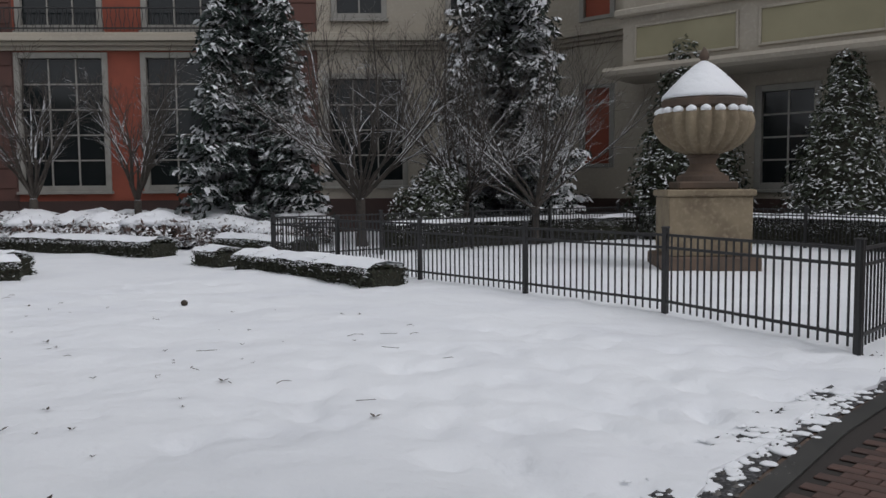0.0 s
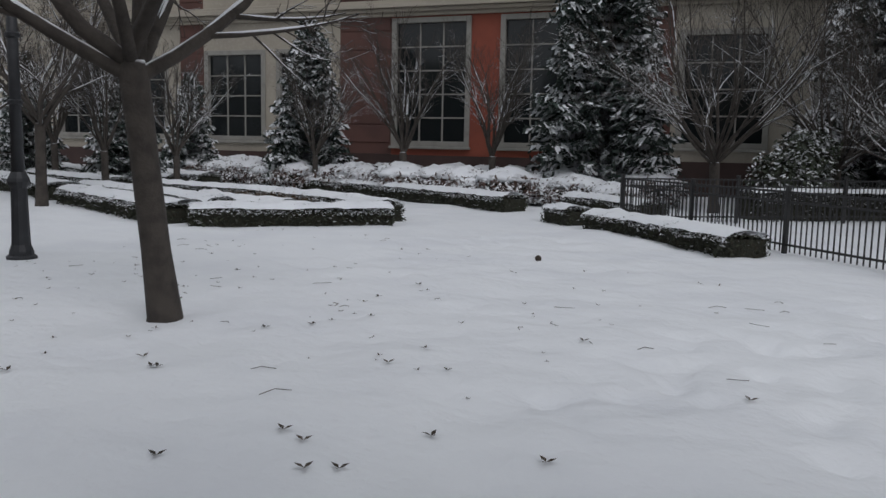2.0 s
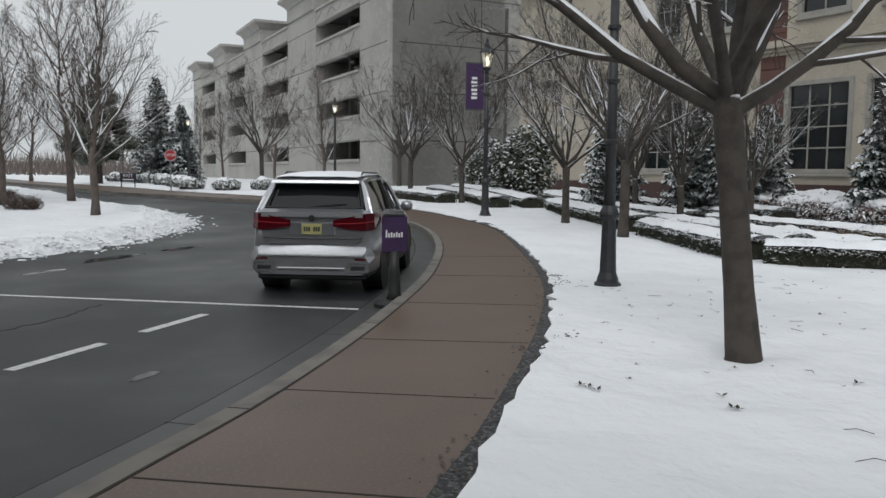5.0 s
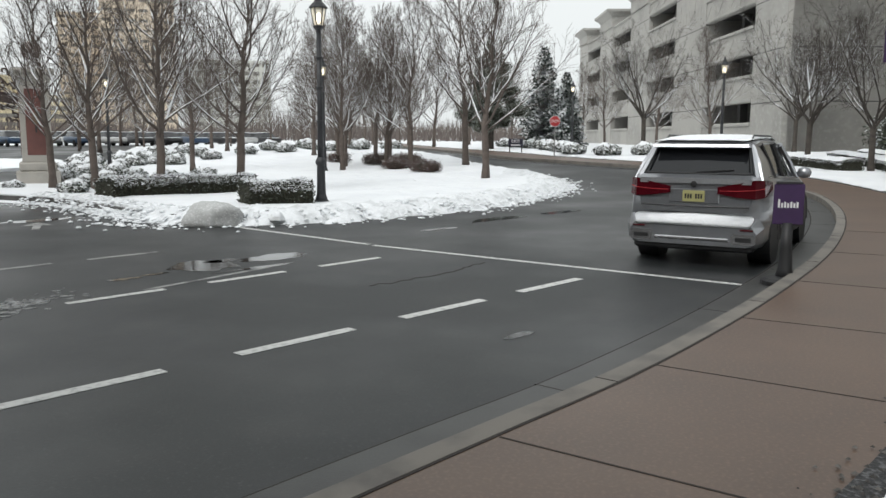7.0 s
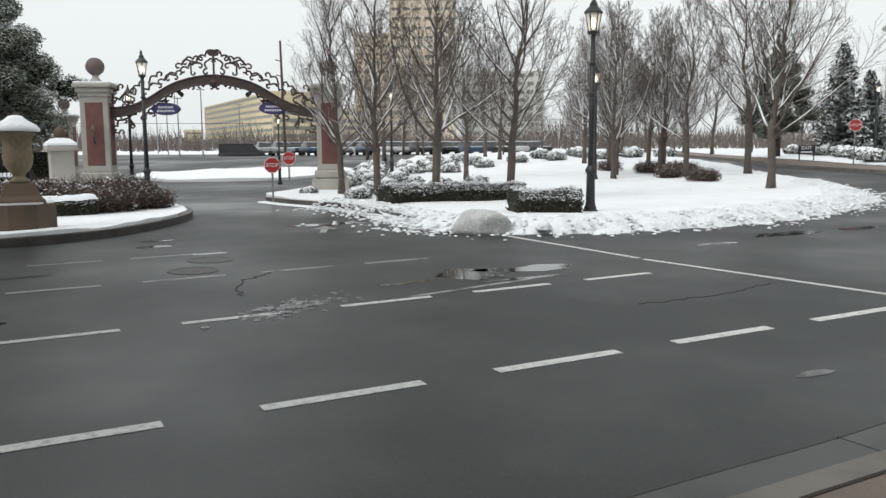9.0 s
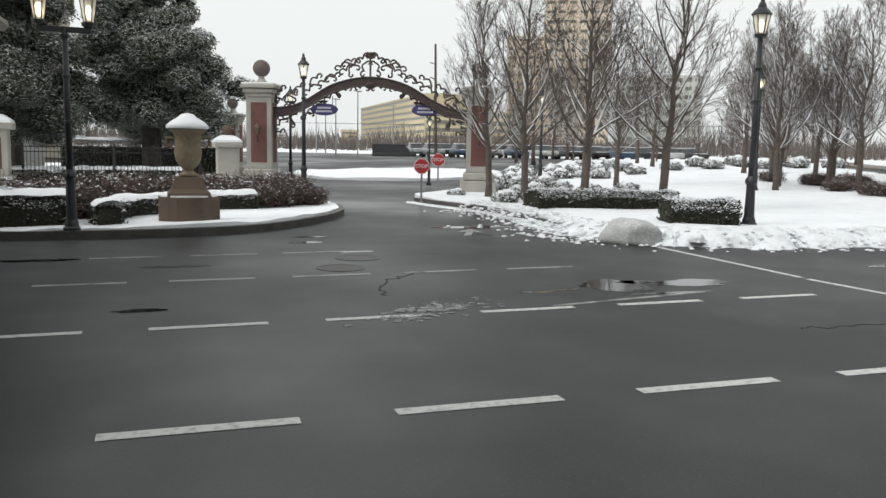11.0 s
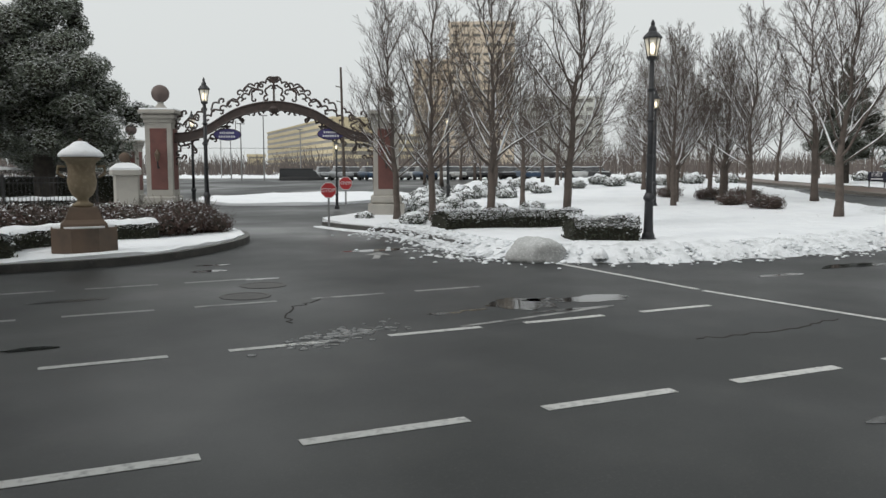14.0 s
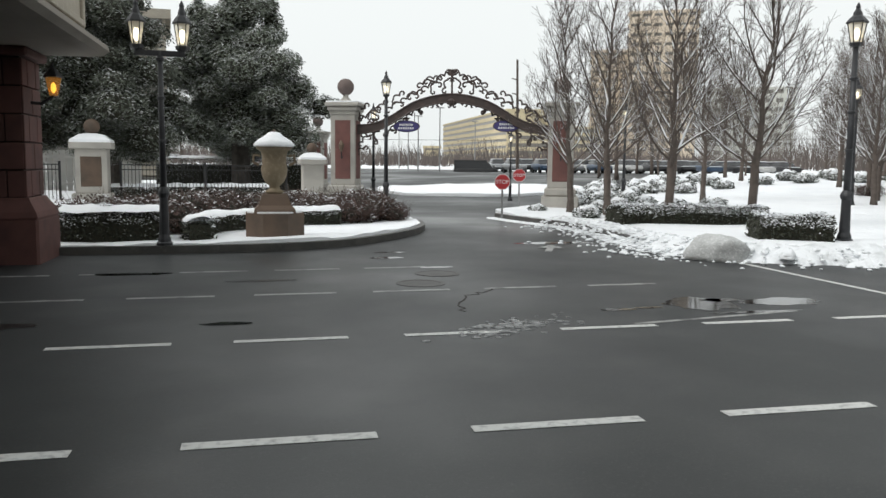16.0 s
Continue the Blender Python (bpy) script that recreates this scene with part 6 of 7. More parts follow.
# urn and pedestals on the verge
u2 = thing("garden_urn", pose(-8.95, -15.9, 0, 0, 0, 155), "brown stone urn with a snow-topped lid on an eight-sided block", "urn")
OCT = [(0.66 * math.cos(radians(22.5 + 45 * i)), 0.66 * math.sin(radians(22.5 + 45 * i))) for i in range(8)]
part("plinth", Form().prism(OCT, -0.1, 0.5), STONE_D, u2)
part("pedestal", Form().rings([[(w * a, w * b, z) for a, b in ((-1, -1), (1, -1), (1, 1), (-1, 1))] for w, z in ((0.44, 0.5), (0.42, 0.58), (0.34, 0.66), (0.27, 0.86), (0.25, 0.9))]), STONE_D, u2)
part("snow", Form().prism([(a * 0.94, b * 0.94) for a, b in OCT], 0.495, 0.53), SNOW, u2)
part("bowl", Form().lathe([(0.17, 0.9), (0.2, 0.95), (0.12, 1.0), (0.1, 1.06), (0.19, 1.14), (0.25, 1.26), (0.275, 1.42), (0.25, 1.56), (0.26, 1.72), (0.28, 1.8), (0.36, 1.85), (0.38, 1.9)], 40, flute=0.05, lobes=16), STONE, u2, smooth=True)
part("lid_snow", Form().lathe([(0.42, 1.9), (0.43, 1.95), (0.36, 2.03), (0.2, 2.13), (0.12, 2.2), (0.03, 2.22)], 28), SNOW, u2, "cone of snow", smooth=True)
part("finial", Form().lathe([(0.03, 2.18), (0.05, 2.22), (0.02, 2.27)], 10), STONE_D, u2)
for s in (-1, 1):
    part("handle", Form().tube([(s * 0.3, 0, 1.7), (s * 0.42, 0, 1.72), (s * 0.44, 0, 1.58), (s * 0.32, 0, 1.5)], 0.03, 6), STONE, u2)


def pedestal(x, y, w, h, turn, label, panel):
    ob = thing("stone_pedestal", pose(x, y, 0, 0, 0, turn), label, "pedestal", "stone pedestals")
    k = w / 2
    part("plinth", Form().box(-k, k, -k, k, -0.1, h * 0.1, 0.02), STONE_L, ob)
    part("base_moulding", Form().box(-k * 0.85, k * 0.85, -k * 0.85, k * 0.85, h * 0.1, h * 0.2, 0.04), STONE_L, ob)
    part("shaft", Form().box(-k * 0.68, k * 0.68, -k * 0.68, k * 0.68, h * 0.2, h * 0.78, 0.015), STONE_L, ob)
    if panel:
        part("panel", Form().box(-k * 0.45, k * 0.45, -k * 0.7, -k * 0.67, h * 0.29, h * 0.68, 0.01), STONE_D, ob, "brown recessed panel")
    part("cap", Form().box(-k * 0.9, k * 0.9, -k * 0.9, k * 0.9, h * 0.78, h * 0.87, 0.03), STONE_L, ob)
    part("snow", Form().rings([[(q * a * k, q * b * k, z) for a, b in ((-1, -1), (1, -1), (1, 1), (-1, 1))] for q, z in ((0.88, h * 0.865), (0.86, h * 0.9), (0.5, h * 0.97), (0.1, h * 0.99))]), SNOW, ob)
    r = k * 0.36
    part("finial_ball", Form().lathe([(r * math.sin(t), h * 0.97 + r - r * math.cos(t)) for t in np.linspace(0.3, 3.1, 12)], 18), STONE_D, ob, smooth=True)


pedestal(-8.4, -27.8, 1.4, 2.45, 158, "pale stone pedestal with a ball finial and brown panel", True)
pedestal(-14.0, -23.4, 0.95, 1.9, 158, "pale stone pedestal with a ball finial", False)
iron_fence([(-14.2, -25.6), (-9.3, -27.9)], 1.45, "dark iron fence behind the shrubs")
iron_fence([(-7.5, -28.3), (-3.0, -30.2), (2.5, -32.0)], 1.45, "dark iron fence behind the pedestal")

for line in ([(-14.8, -40.6), (-19, -39.6), (-22.5, -38.8)], [(-9.5, -40.6), (-3, -40.8), (5, -40.8)]):
    hedge(line, 1.2, 1.7, "tall dark evergreen hedge behind the iron fence", density=120, mat_=LEAF_DARK)
for line in ([(-8.8, -28.4), (-11.5, -27.6), (-14, -26.4)], [(-6.8, -29.2), (-2, -31.2)]):
    hedge(line, 0.8, 0.7, "dark low hedge behind the iron fence", mat_=LEAF_DARK)
# pale board fence beyond the evergreens
PALE = material("pale_painted_boards", (0.5, 0.49, 0.46), 0.8, spots=[(1.2, (0.4, 0.39, 0.37), 0.42, 0.66)], random_tint=0.12)
bf = thing("board_fence", Matrix.Translation((0.0, -42.5, 0)), "pale painted board fence behind the evergreens", "fence")
part("post_rail", Form().box(-14.5, -9.7, 0.06, 0.12, 0.3, 0.42), PALE, bf)
part("post_rail", Form().box(-14.5, -9.7, 0.06, 0.12, 1.6, 1.72), PALE, bf)
board = part("board", Form().box(-0.135, 0.135, 0, 0.05, -0.2, 2.0, 0.008), PALE, bf)
board.matrix_basis = Matrix.Translation((-14.5, 0, 0))
for i in range(1, 17):
    q = new("board", board.data)
    q.parent = bf
    q.matrix_basis = Matrix.Translation((-14.5 + i * 0.3, 0, 0))

# ---- covered drive ----
CD = Vector((-0.9018, 0.432))
CM = frame_of((-5.4, -15.2, 0), (-CD.x, -CD.y))     # x away from the west edge, y towards the building
COLUMN = material("dark_red_brown_stone", (0.11, 0.05, 0.043), 0.85, spots=[(2.5, (0.08, 0.038, 0.033), 0.42, 0.66)], bump=[(50, 0.3, 0.005)], random_tint=0.2)
# Cream darkened for the soffit: the underside's shade is put into the colour.
SOFFIT = material("shaded_soffit_render", (0.24, 0.215, 0.185), 0.85, spots=[(0.6, (0.2, 0.18, 0.155), 0.42, 0.66)], bump=[(60, 0.2, 0.004)])
cover = thing("covered_drive", CM, "cream covered drive with panelled fascia on red-brown stone columns", "canopy")
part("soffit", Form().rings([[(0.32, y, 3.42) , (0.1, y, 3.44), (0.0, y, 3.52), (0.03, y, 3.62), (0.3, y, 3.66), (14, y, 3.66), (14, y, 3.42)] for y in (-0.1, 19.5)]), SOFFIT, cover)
part("fascia", Form().box(0.35, 14, 0.15, 19.3, 3.66, 6.4, 0.03), CREAM, cover)
for i in range(6):
    y0 = 0.4 + i * 3.15
    f = Form()
    for a in ((y0, y0 + 0.12, 3.85, 5.6), (y0 + 2.7, y0 + 2.82, 3.85, 5.6), (y0 + 0.12, y0 + 2.7, 3.85, 3.97), (y0 + 0.12, y0 + 2.7, 5.48, 5.6)):
        f.box(0.29, 0.36, a[0], a[1], a[2], a[3], 0.015)
    part("panel_frame", f, CREAM, cover)
part("cornice", Form().box(0.0, 14.2, -0.2, 19.6, 6.4, 6.7, 0.06), CREAM, cover)
# Added brown wall standing in for the darkness behind the columns.
part("back_wall", Form().box(2.5, 14.05, -0.1, 0.2, -0.2, 3.42), BROWN, cover)
# Unseen wall, added to keep the eastern sun from under the canopy.
part("end_wall", Form().box(14.05, 14.5, -2, 21, -0.2, 6.4), BROWN, cover)
for cx, cy in ((1.72, 0.5), (8.0, 0.5), (12.5, 0.5), (3.2, 17.5), (10, 17.5)):
    col = thing("stone_column", CM @ Matrix.Translation((cx, cy, 0)), "red-brown stone block column of the covered drive", "column", "drive columns")
    part("plinth", Form().box(-0.75, 0.75, -0.75, 0.75, -0.2, 0.62, 0.04), COLUMN, col)
    part("base_moulding", Form().rings([[(q * a, q * b, z) for a, b in ((-1, -1), (1, -1), (1, 1), (-1, 1))] for q, z in ((0.75, 0.62), (0.72, 0.72), (0.6, 0.9), (0.58, 0.95))]), COLUMN, col)
    part("core", Form().box(-0.5, 0.5, -0.5, 0.5, 0.9, 3.3), JOINT, col)
    for r in range(5):
        z0 = 0.96 + r * 0.46
        for k in range(4):
            a = k * math.pi / 2
            for x0, x1 in (((-0.55, -0.01), (0.01, 0.53)) if r % 2 else ((-0.55, -0.26), (-0.24, 0.24), (0.26, 0.53))):
                part("stone_block", Form().box(x0, x1, -0.555, -0.49, z0, z0 + 0.44, 0.012).turned(Matrix.Rotation(a, 4, "Z")), COLUMN, col)
    part("capital", Form().box(-0.66, 0.66, -0.66, 0.66, 3.27, 3.42, 0.03), COLUMN, col)
wlamp = thing("wall_lantern", CM @ Matrix.Translation((0.8, 0.6, 0.25)), "lit amber wall lantern on the column", "lamp")
part("bracket", Form().tube([(0.42, 0, 2.3), (0.2, 0, 2.28), (-0.0, 0, 2.42)], 0.03, 6), LAMP_IRON, wlamp)
AMBER.node_tree.nodes["Principled BSDF"].inputs["Alpha"].default_value = 0.5
part("lantern_glass", Form().lathe([(0.07, 2.42), (0.13, 2.72)], 6), AMBER, wlamp, "amber lantern glass")
part("bulb", Form().lathe([(0.01, 2.46), (0.045, 2.52), (0.04, 2.6), (0.01, 2.64)], 8), AMBER_BULB, wlamp, "glowing amber bulb")
part("lantern_roof", Form().lathe([(0.16, 2.72), (0.15, 2.76), (0.03, 2.9), (0.01, 2.97)], 6), LAMP_IRON, wlamp)

# ---- distance ----
# Far wall and window colours are paled to carry the haze of distance.
HAZY_YELLOW = material("hazy_yellow_render", (0.55, 0.47, 0.31), 0.85, spots=[(0.05, (0.5, 0.43, 0.285), 0.42, 0.66)], space="World")
HAZY_BEIGE = material("hazy_beige_render", (0.6, 0.51, 0.4), 0.85, spots=[(0.05, (0.56, 0.47, 0.37), 0.42, 0.66)], space="World")
HAZY_GREY = material("hazy_grey_render", (0.5, 0.5, 0.46), 0.85, spots=[(0.05, (0.46, 0.46, 0.42), 0.42, 0.66)], space="World")
HAZY_WINDOW = material("hazy_window_band", (0.17, 0.16, 0.145), 0.3)


def far_block(name, p, q, depth, base, top, floors, wall_mat, label, band=0.42, split=0):
    """A far building whose front runs from p to q, with its rows of windows set in."""
    p, q = q, p
    d = Vector(q) - Vector(p)
    ob = thing(name, frame_of((*p, base), d), label, "building", "far buildings")
    n, h = d.length, (top - base) / floors
    part("wall", Form().box(0, n, 0.3, depth, -3, top - base), wall_mat, ob)
    part("roof", Form().box(-0.5, n + 0.5, -0.3, depth + 0.5, top - base, top - base + h * 0.3), wall_mat, ob)
    for i in range(floors):
        z = i * h
        part("floor_band", Form().box(0, n, -0.2, 0.3, z, z + h * (1 - band)), wall_mat, ob)
        if split:
            for k in range(split):
                x0 = n * k / split
                part("window", Form().box(x0 + n / split * 0.15, x0 + n / split * 0.85, 0.05, 0.29, z + h * (1 - band), z + h), HAZY_WINDOW, ob)
                part("wall_strip", Form().box(x0 - n / split * 0.15, x0 + n / split * 0.15, -0.1, 0.3, z + h * (1 - band), z + h), wall_mat, ob)
        else:
            part("window", Form().box(0.5, n - 0.5, 0.05, 0.29, z + h * (1 - band), z + h), HAZY_WINDOW, ob)
    return ob


far_block("far_hotel", (-250.2, -273.3), (-328.6, -420.2), 25, 0, 24.5, 8, HAZY_YELLOW, "far pale yellow hotel with long rows of windows")
far_block("far_hotel", (-286.5, -250.6), (-250.2, -273.3), 25, 0, 17, 5, HAZY_YELLOW, "far yellow building behind the gate", 0.5)
far_block("far_tower", (-328.3, -229.7), (-309.3, -254.6), 30, 0, 71, 16, HAZY_BEIGE, "tall beige tower dim behind bare trees", 0.3, 6)
far_block("far_tower", (-323, -266), (-312, -280), 30, 0, 56, 13, HAZY_BEIGE, "beige tower block dim behind bare trees", 0.3, 4)
far_block("far_hotel", (-368.3, -203.6), (-346.6, -238.4), 30, 0, 37, 9, HAZY_GREY, "far grey hotel block with many windows", 0.45, 9)
far_block("far_block", (-245.8, -316.1), (-239.4, -321), 12, 0, 8, 2, HAZY_YELLOW, "small far yellow building", 0.2)
far_block("far_block", (-29.3, -79.9), (-19.0, -83.5), 14, 0, 15, 5, CREAM, "cream building standing behind the evergreens", 0.35, 5)
WOOD = material("far_bare_wood", (0.12, 0.1, 0.09), 0.9, island_tint=0.35)
f = Form()
for i in range(15000):
    a = radians(rng.uniform(150, 268))
    r = rng.uniform(165, 235)
    x, y = r * math.cos(a), r * math.sin(a)
    top = max(1.0, 5.5 + 4.0 * noise.noise(Vector((x * 0.03, y * 0.03, 1))) + 2.0 * noise.noise(Vector((x * 0.15, y * 0.15, 4)))) * rng.uniform(0.45, 1.0)
    z0 = rise(x, y) - 0.1 + (rng.uniform(0, 0.5) * top if i % 3 else 0)
    dx, dy = -math.sin(a), math.cos(a)
    w, lean = rng.uniform(0.05, 0.13), rng.uniform(-0.3, 0.3) * top
    f.add([(x - dx * w, y - dy * w, z0), (x + dx * w, y + dy * w, z0), (x + dx * lean, y + dy * lean, rise(x, y) + top)], [(0, 1, 2)])
tagged(part("far_woods", f, WOOD), "low grey-brown belt of far bare woods", "woods", kind="stuff")
FARSNOW = [(-420 * math.cos(radians(t)) , 420 * math.sin(radians(t))) for t in np.linspace(-95, 40, 30)]
tagged(part("far_field", sheet(FARSNOW + [(-75, 60), (-95, 0), (-72, -62), (-20, -110)], 40, lambda x, y: rise(x, y) - 0.1, 0.05), SNOW), "far snow-covered ground", "snow", kind="structure")
for i in range(26):
    a = radians(178 + i * 3.6 + rng.uniform(-1, 1))
    r, spin, size = rng.uniform(84, 150), rng.uniform(0, 360), rng.uniform(0.9, 1.3)
    if not 222 < math.degrees(a) < 241:
        place(ups[i % 3], r * math.cos(a), r * math.sin(a), spin, size)


def small_car(colour, label):
    ob = thing("parked_car", Matrix(), label, "car", "cars in the lot")
    m = material("far_car_paint", colour, 0.35, metal=0.3, spots=[(2, tuple(c * 0.8 for c in colour), 0.45, 0.7)])
    part("body", loft([(0.0, lower(0.8, 0.35, 0.85, 0.8)), (0.3, lower(0.88, 0.28, 0.92, 0.85)), (2.2, lower(0.9, 0.26, 0.92, 0.85)), (3.9, lower(0.87, 0.28, 0.82, 0.8)), (4.4, lower(0.7, 0.36, 0.7, 0.7))]), m, ob, smooth=True)
    part("cabin", loft([(0.3, cabin(0.76, 0.88, 0.7, 0.95)), (0.9, cabin(0.8, 0.88, 0.6, 1.4)), (2.3, cabin(0.8, 0.88, 0.6, 1.42)), (3.2, cabin(0.76, 0.84, 0.7, 0.9))]), CAR_GLASS, ob)
    part("roof_snow", Form().box(0.85, 2.4, -0.62, 0.62, 1.4, 1.47, 0.03), SNOW, ob)
    part("bonnet_snow", Form().box(3.1, 4.2, -0.6, 0.6, 0.8, 0.87, 0.03), SNOW, ob)
    for wx in (0.8, 3.5):
        for s in (-1, 1):
            part("wheel", Form().lathe([(0.2, -0.1), (0.32, -0.1), (0.32, 0.1), (0.2, 0.1)], 16).turned(Matrix.Translation((wx, s * 0.78, 0.32)) @ Matrix.Rotation(radians(90), 4, "X")), TYRE, ob)
    return ob


fleet = [small_car((0.04, 0.07, 0.12), "dark blue car parked in the far lot"), small_car((0.3, 0.31, 0.32), "silver car parked in the far lot"), small_car((0.03, 0.03, 0.032), "black car parked in the far lot"), small_car((0.5, 0.5, 0.49), "pale car parked in the far lot")]
used = set()
for row, (a, b) in enumerate((((-60.0, -64.0), (-88.0, -50.0)), ((-64.0, -71.0), (-96.0, -56.0)))):
    for i in range(11):
        t = i / 10
        x, y = a[0] + (b[0] - a[0]) * t, a[1] + (b[1] - a[1]) * t
        k = int(rng.integers(0, 4))
        c = place(fleet[k], x, y, 60 + rng.uniform(-3, 3), 1.0, z=rise(x, y) - 0.15, first=k not in used)
        used.add(k)
van = thing("shuttle_van", pose(-57.5, -70.3, -0.15, 0, 0, 137), "dark shuttle van parked beyond the gate", "van")
part("body", loft([(0.0, lower(0.95, 0.35, 1.0, 0.9)), (0.3, lower(1.0, 0.3, 1.05, 0.92)), (4.2, lower(1.0, 0.3, 1.05, 0.92)), (4.8, lower(0.9, 0.35, 0.95, 0.85))]), TRIM, van, smooth=True)
part("cabin", loft([(0.05, cabin(0.92, 1.0, 0.85, 1.9)), (3.6, cabin(0.92, 1.0, 0.85, 1.9)), (4.4, cabin(0.88, 0.98, 0.8, 1.05))]), CAR_GLASS, van)
part("roof", Form().box(0.02, 3.7, -0.86, 0.86, 1.88, 1.98, 0.04), TRIM, van)
for wx in (0.9, 3.9):
    for s in (-1, 1):
        part("wheel", Form().lathe([(0.2, -0.12), (0.36, -0.12), (0.36, 0.12), (0.2, 0.12)], 16).turned(Matrix.Translation((wx, s * 0.88, 0.36)) @ Matrix.Rotation(radians(90), 4, "X")), TYRE, van)
for x, y, h in ((-54.1, -72.4, 6.6), (-56.0, -71.0, 7.5), (-69.6, -98.3, 7.0), (-64.9, -89.4, 6.5), (-72, -84, 7)):
    ob = thing("light_pole", pose(x, y, -0.1), "thin grey parking lot light pole", "pole", "light poles")
    part("pole", Form().tube([(0, 0, -0.1), (0, 0, h)], [0.09, 0.05], 8), STEEL, ob)
    part("lamp_head", Form().box(-0.5, 0.5, -0.1, 0.1, h, h + 0.1, 0.02), STEEL, ob)
ob = thing("utility_pole", pose(-55.7, -58.2, -0.1, 0, 1.5, 0), "leaning wooden utility pole with insulator arms", "pole")
part("pole", Form().tube([(0, 0, -0.2), (0, 0, 11.5)], [0.16, 0.1], 8), BARK_FAR, ob)
for z in (8.2, 9.6):
    part("arm", Form().tube([(0, 0, z), (0.35, -0.4, z + 0.15)], 0.05, 5), BARK_FAR, ob)
f = Form()
ob = thing("overhead_wire", pose(-60, -62, 0), "thin overhead wire beyond the gate", "wire")
part("wire", Form().tube([(-20 + 40 * t, 30 - 60 * t, 4.2 - 1.0 * 4 * t * (1 - t) * 0.3) for t in np.linspace(0, 1, 12)], 0.025, 4), TRIM, ob)

# ---- wear and weather on the road ----
def blob(x, y, rx, ry, turn, seed, n=40, rough=0.35):
    out = []
    for i in range(n):
        a = 2 * math.pi * i / n
        r = 1 + rough * noise.noise(Vector((math.cos(a) * 1.4, math.sin(a) * 1.4, seed))) + rough * 0.7 * noise.noise(Vector((math.cos(a) * 3.5, math.sin(a) * 3.5, seed + 5)))
        px, py = rx * r * math.cos(a), ry * r * math.sin(a)
        c, s = math.cos(radians(turn)), math.sin(radians(turn))
        out.append((x + px * c - py * s, y + px * s + py * c))
    return out


for i, (x, y, rx, ry, mt) in enumerate(((-9.95, -5.85, 0.5, 0.42, WATER), (-10.95, -5.4, 0.6, 0.26, WATER), (-10.4, -5.9, 0.3, 0.12, WATER), (-8.7, -6.22, 0.22, 0.09, WATER), (-9.15, -6.08, 0.18, 0.07, WATER), (-10.0, -5.15, 0.6, 0.06, WATER), (-4.5, -8.1, 0.28, 0.08, WATER), (-9.34, -12.2, 0.35, 0.14, WATER), (-9.9, -12.9, 0.3, 0.1, WATER), (-9.3, -10.6, 0.3, 0.1, WATER),
                                    (-17.5, -3.6, 0.9, 0.25, WATER), (-15.2, -4.2, 0.5, 0.14, WATER), (-19.5, -2.6, 0.7, 0.2, WATER), (-7.4, -1.0, 0.2, 0.06, WATER), (-4.9, -12.5, 0.5, 0.14, WATER), (-6.2, -10.8, 0.5, 0.1, DARKWET), (-14.0, -12.5, 0.9, 0.25, WATER), (-2.0, -9.5, 0.9, 0.25, DARKWET), (-1.6, -13.5, 1.2, 0.3, DARKWET))):
    tagged(part("puddle", sheet(blob(x, y, rx, ry, 155, i * 3.1), 0.3, lambda a, b: rise(a, b) - 0.146, 0.0), mt), "shallow puddle on the asphalt", "puddle", "puddles", "structure")
for x, y in ((-8.85, -10.0), (-8.0, -9.3)):
    f = Form().lathe([(0.36, -0.16), (0.36, -0.144), (0.3, -0.142), (0.29, -0.147), (0.02, -0.146)], 28, x, y)
    tagged(part("manhole_cover", f, material("worn_wet_iron", (0.06, 0.055, 0.05), 0.5, metal=0.3, spots=[(9, (0.035, 0.033, 0.032), 0.42, 0.66)])), "round worn manhole cover in the road", "manhole", kind="structure")
rw = random.Random(12)
for pts in (((-7.1, -7.2), (-7.6, -7.9), (-8.6, -8.3)), ((-9.2, -3.2), (-10.4, -2.6), (-11.4, -2.4))):
    line = [(x + rw.uniform(-0.06, 0.06), y + rw.uniform(-0.06, 0.06)) for x, y in spline(pts, 0.1)]
    tagged(part("road_crack", ribbon(line, -0.012, 0.012, -0.16, -0.1465), JOINT), "thin dark crack in the asphalt", "crack", kind="structure")


def lump(x, y, z, r, seed):
    out = []
    for u in (0.02, 0.45, 0.8, 1.0, 0.85, 0.3):
        k = (0.02, 0.45, 0.8, 1.0, 0.85, 0.3).index(u)
        zz = (0.75, 0.68, 0.45, 0.1, -0.15, -0.25)[k]
        out.append([(x + r * u * math.cos(a) * (1 + 0.4 * noise.noise(Vector((math.cos(a) * 2, math.sin(a) * 2, seed + u)))), y + r * u * math.sin(a) * (1 + 0.4 * noise.noise(Vector((math.sin(a) * 2, math.cos(a) * 2, seed + u)))), z + r * zz * 0.75) for a in np.linspace(0, 2 * math.pi, 9, endpoint=False)])
    return out[::-1]


f = Form()
isl = [p for p in ISLAND if p[0] > -34]
rows_b = []
for i, p in enumerate(spline(isl[::2], 0.18)):
    rows_b.append(p)
offs = [-0.75, -0.5, -0.25, 0.0, 0.25, 0.5, 0.75, 1.0]
lines_b = [beside(rows_b, o) for o in offs]
rr = []
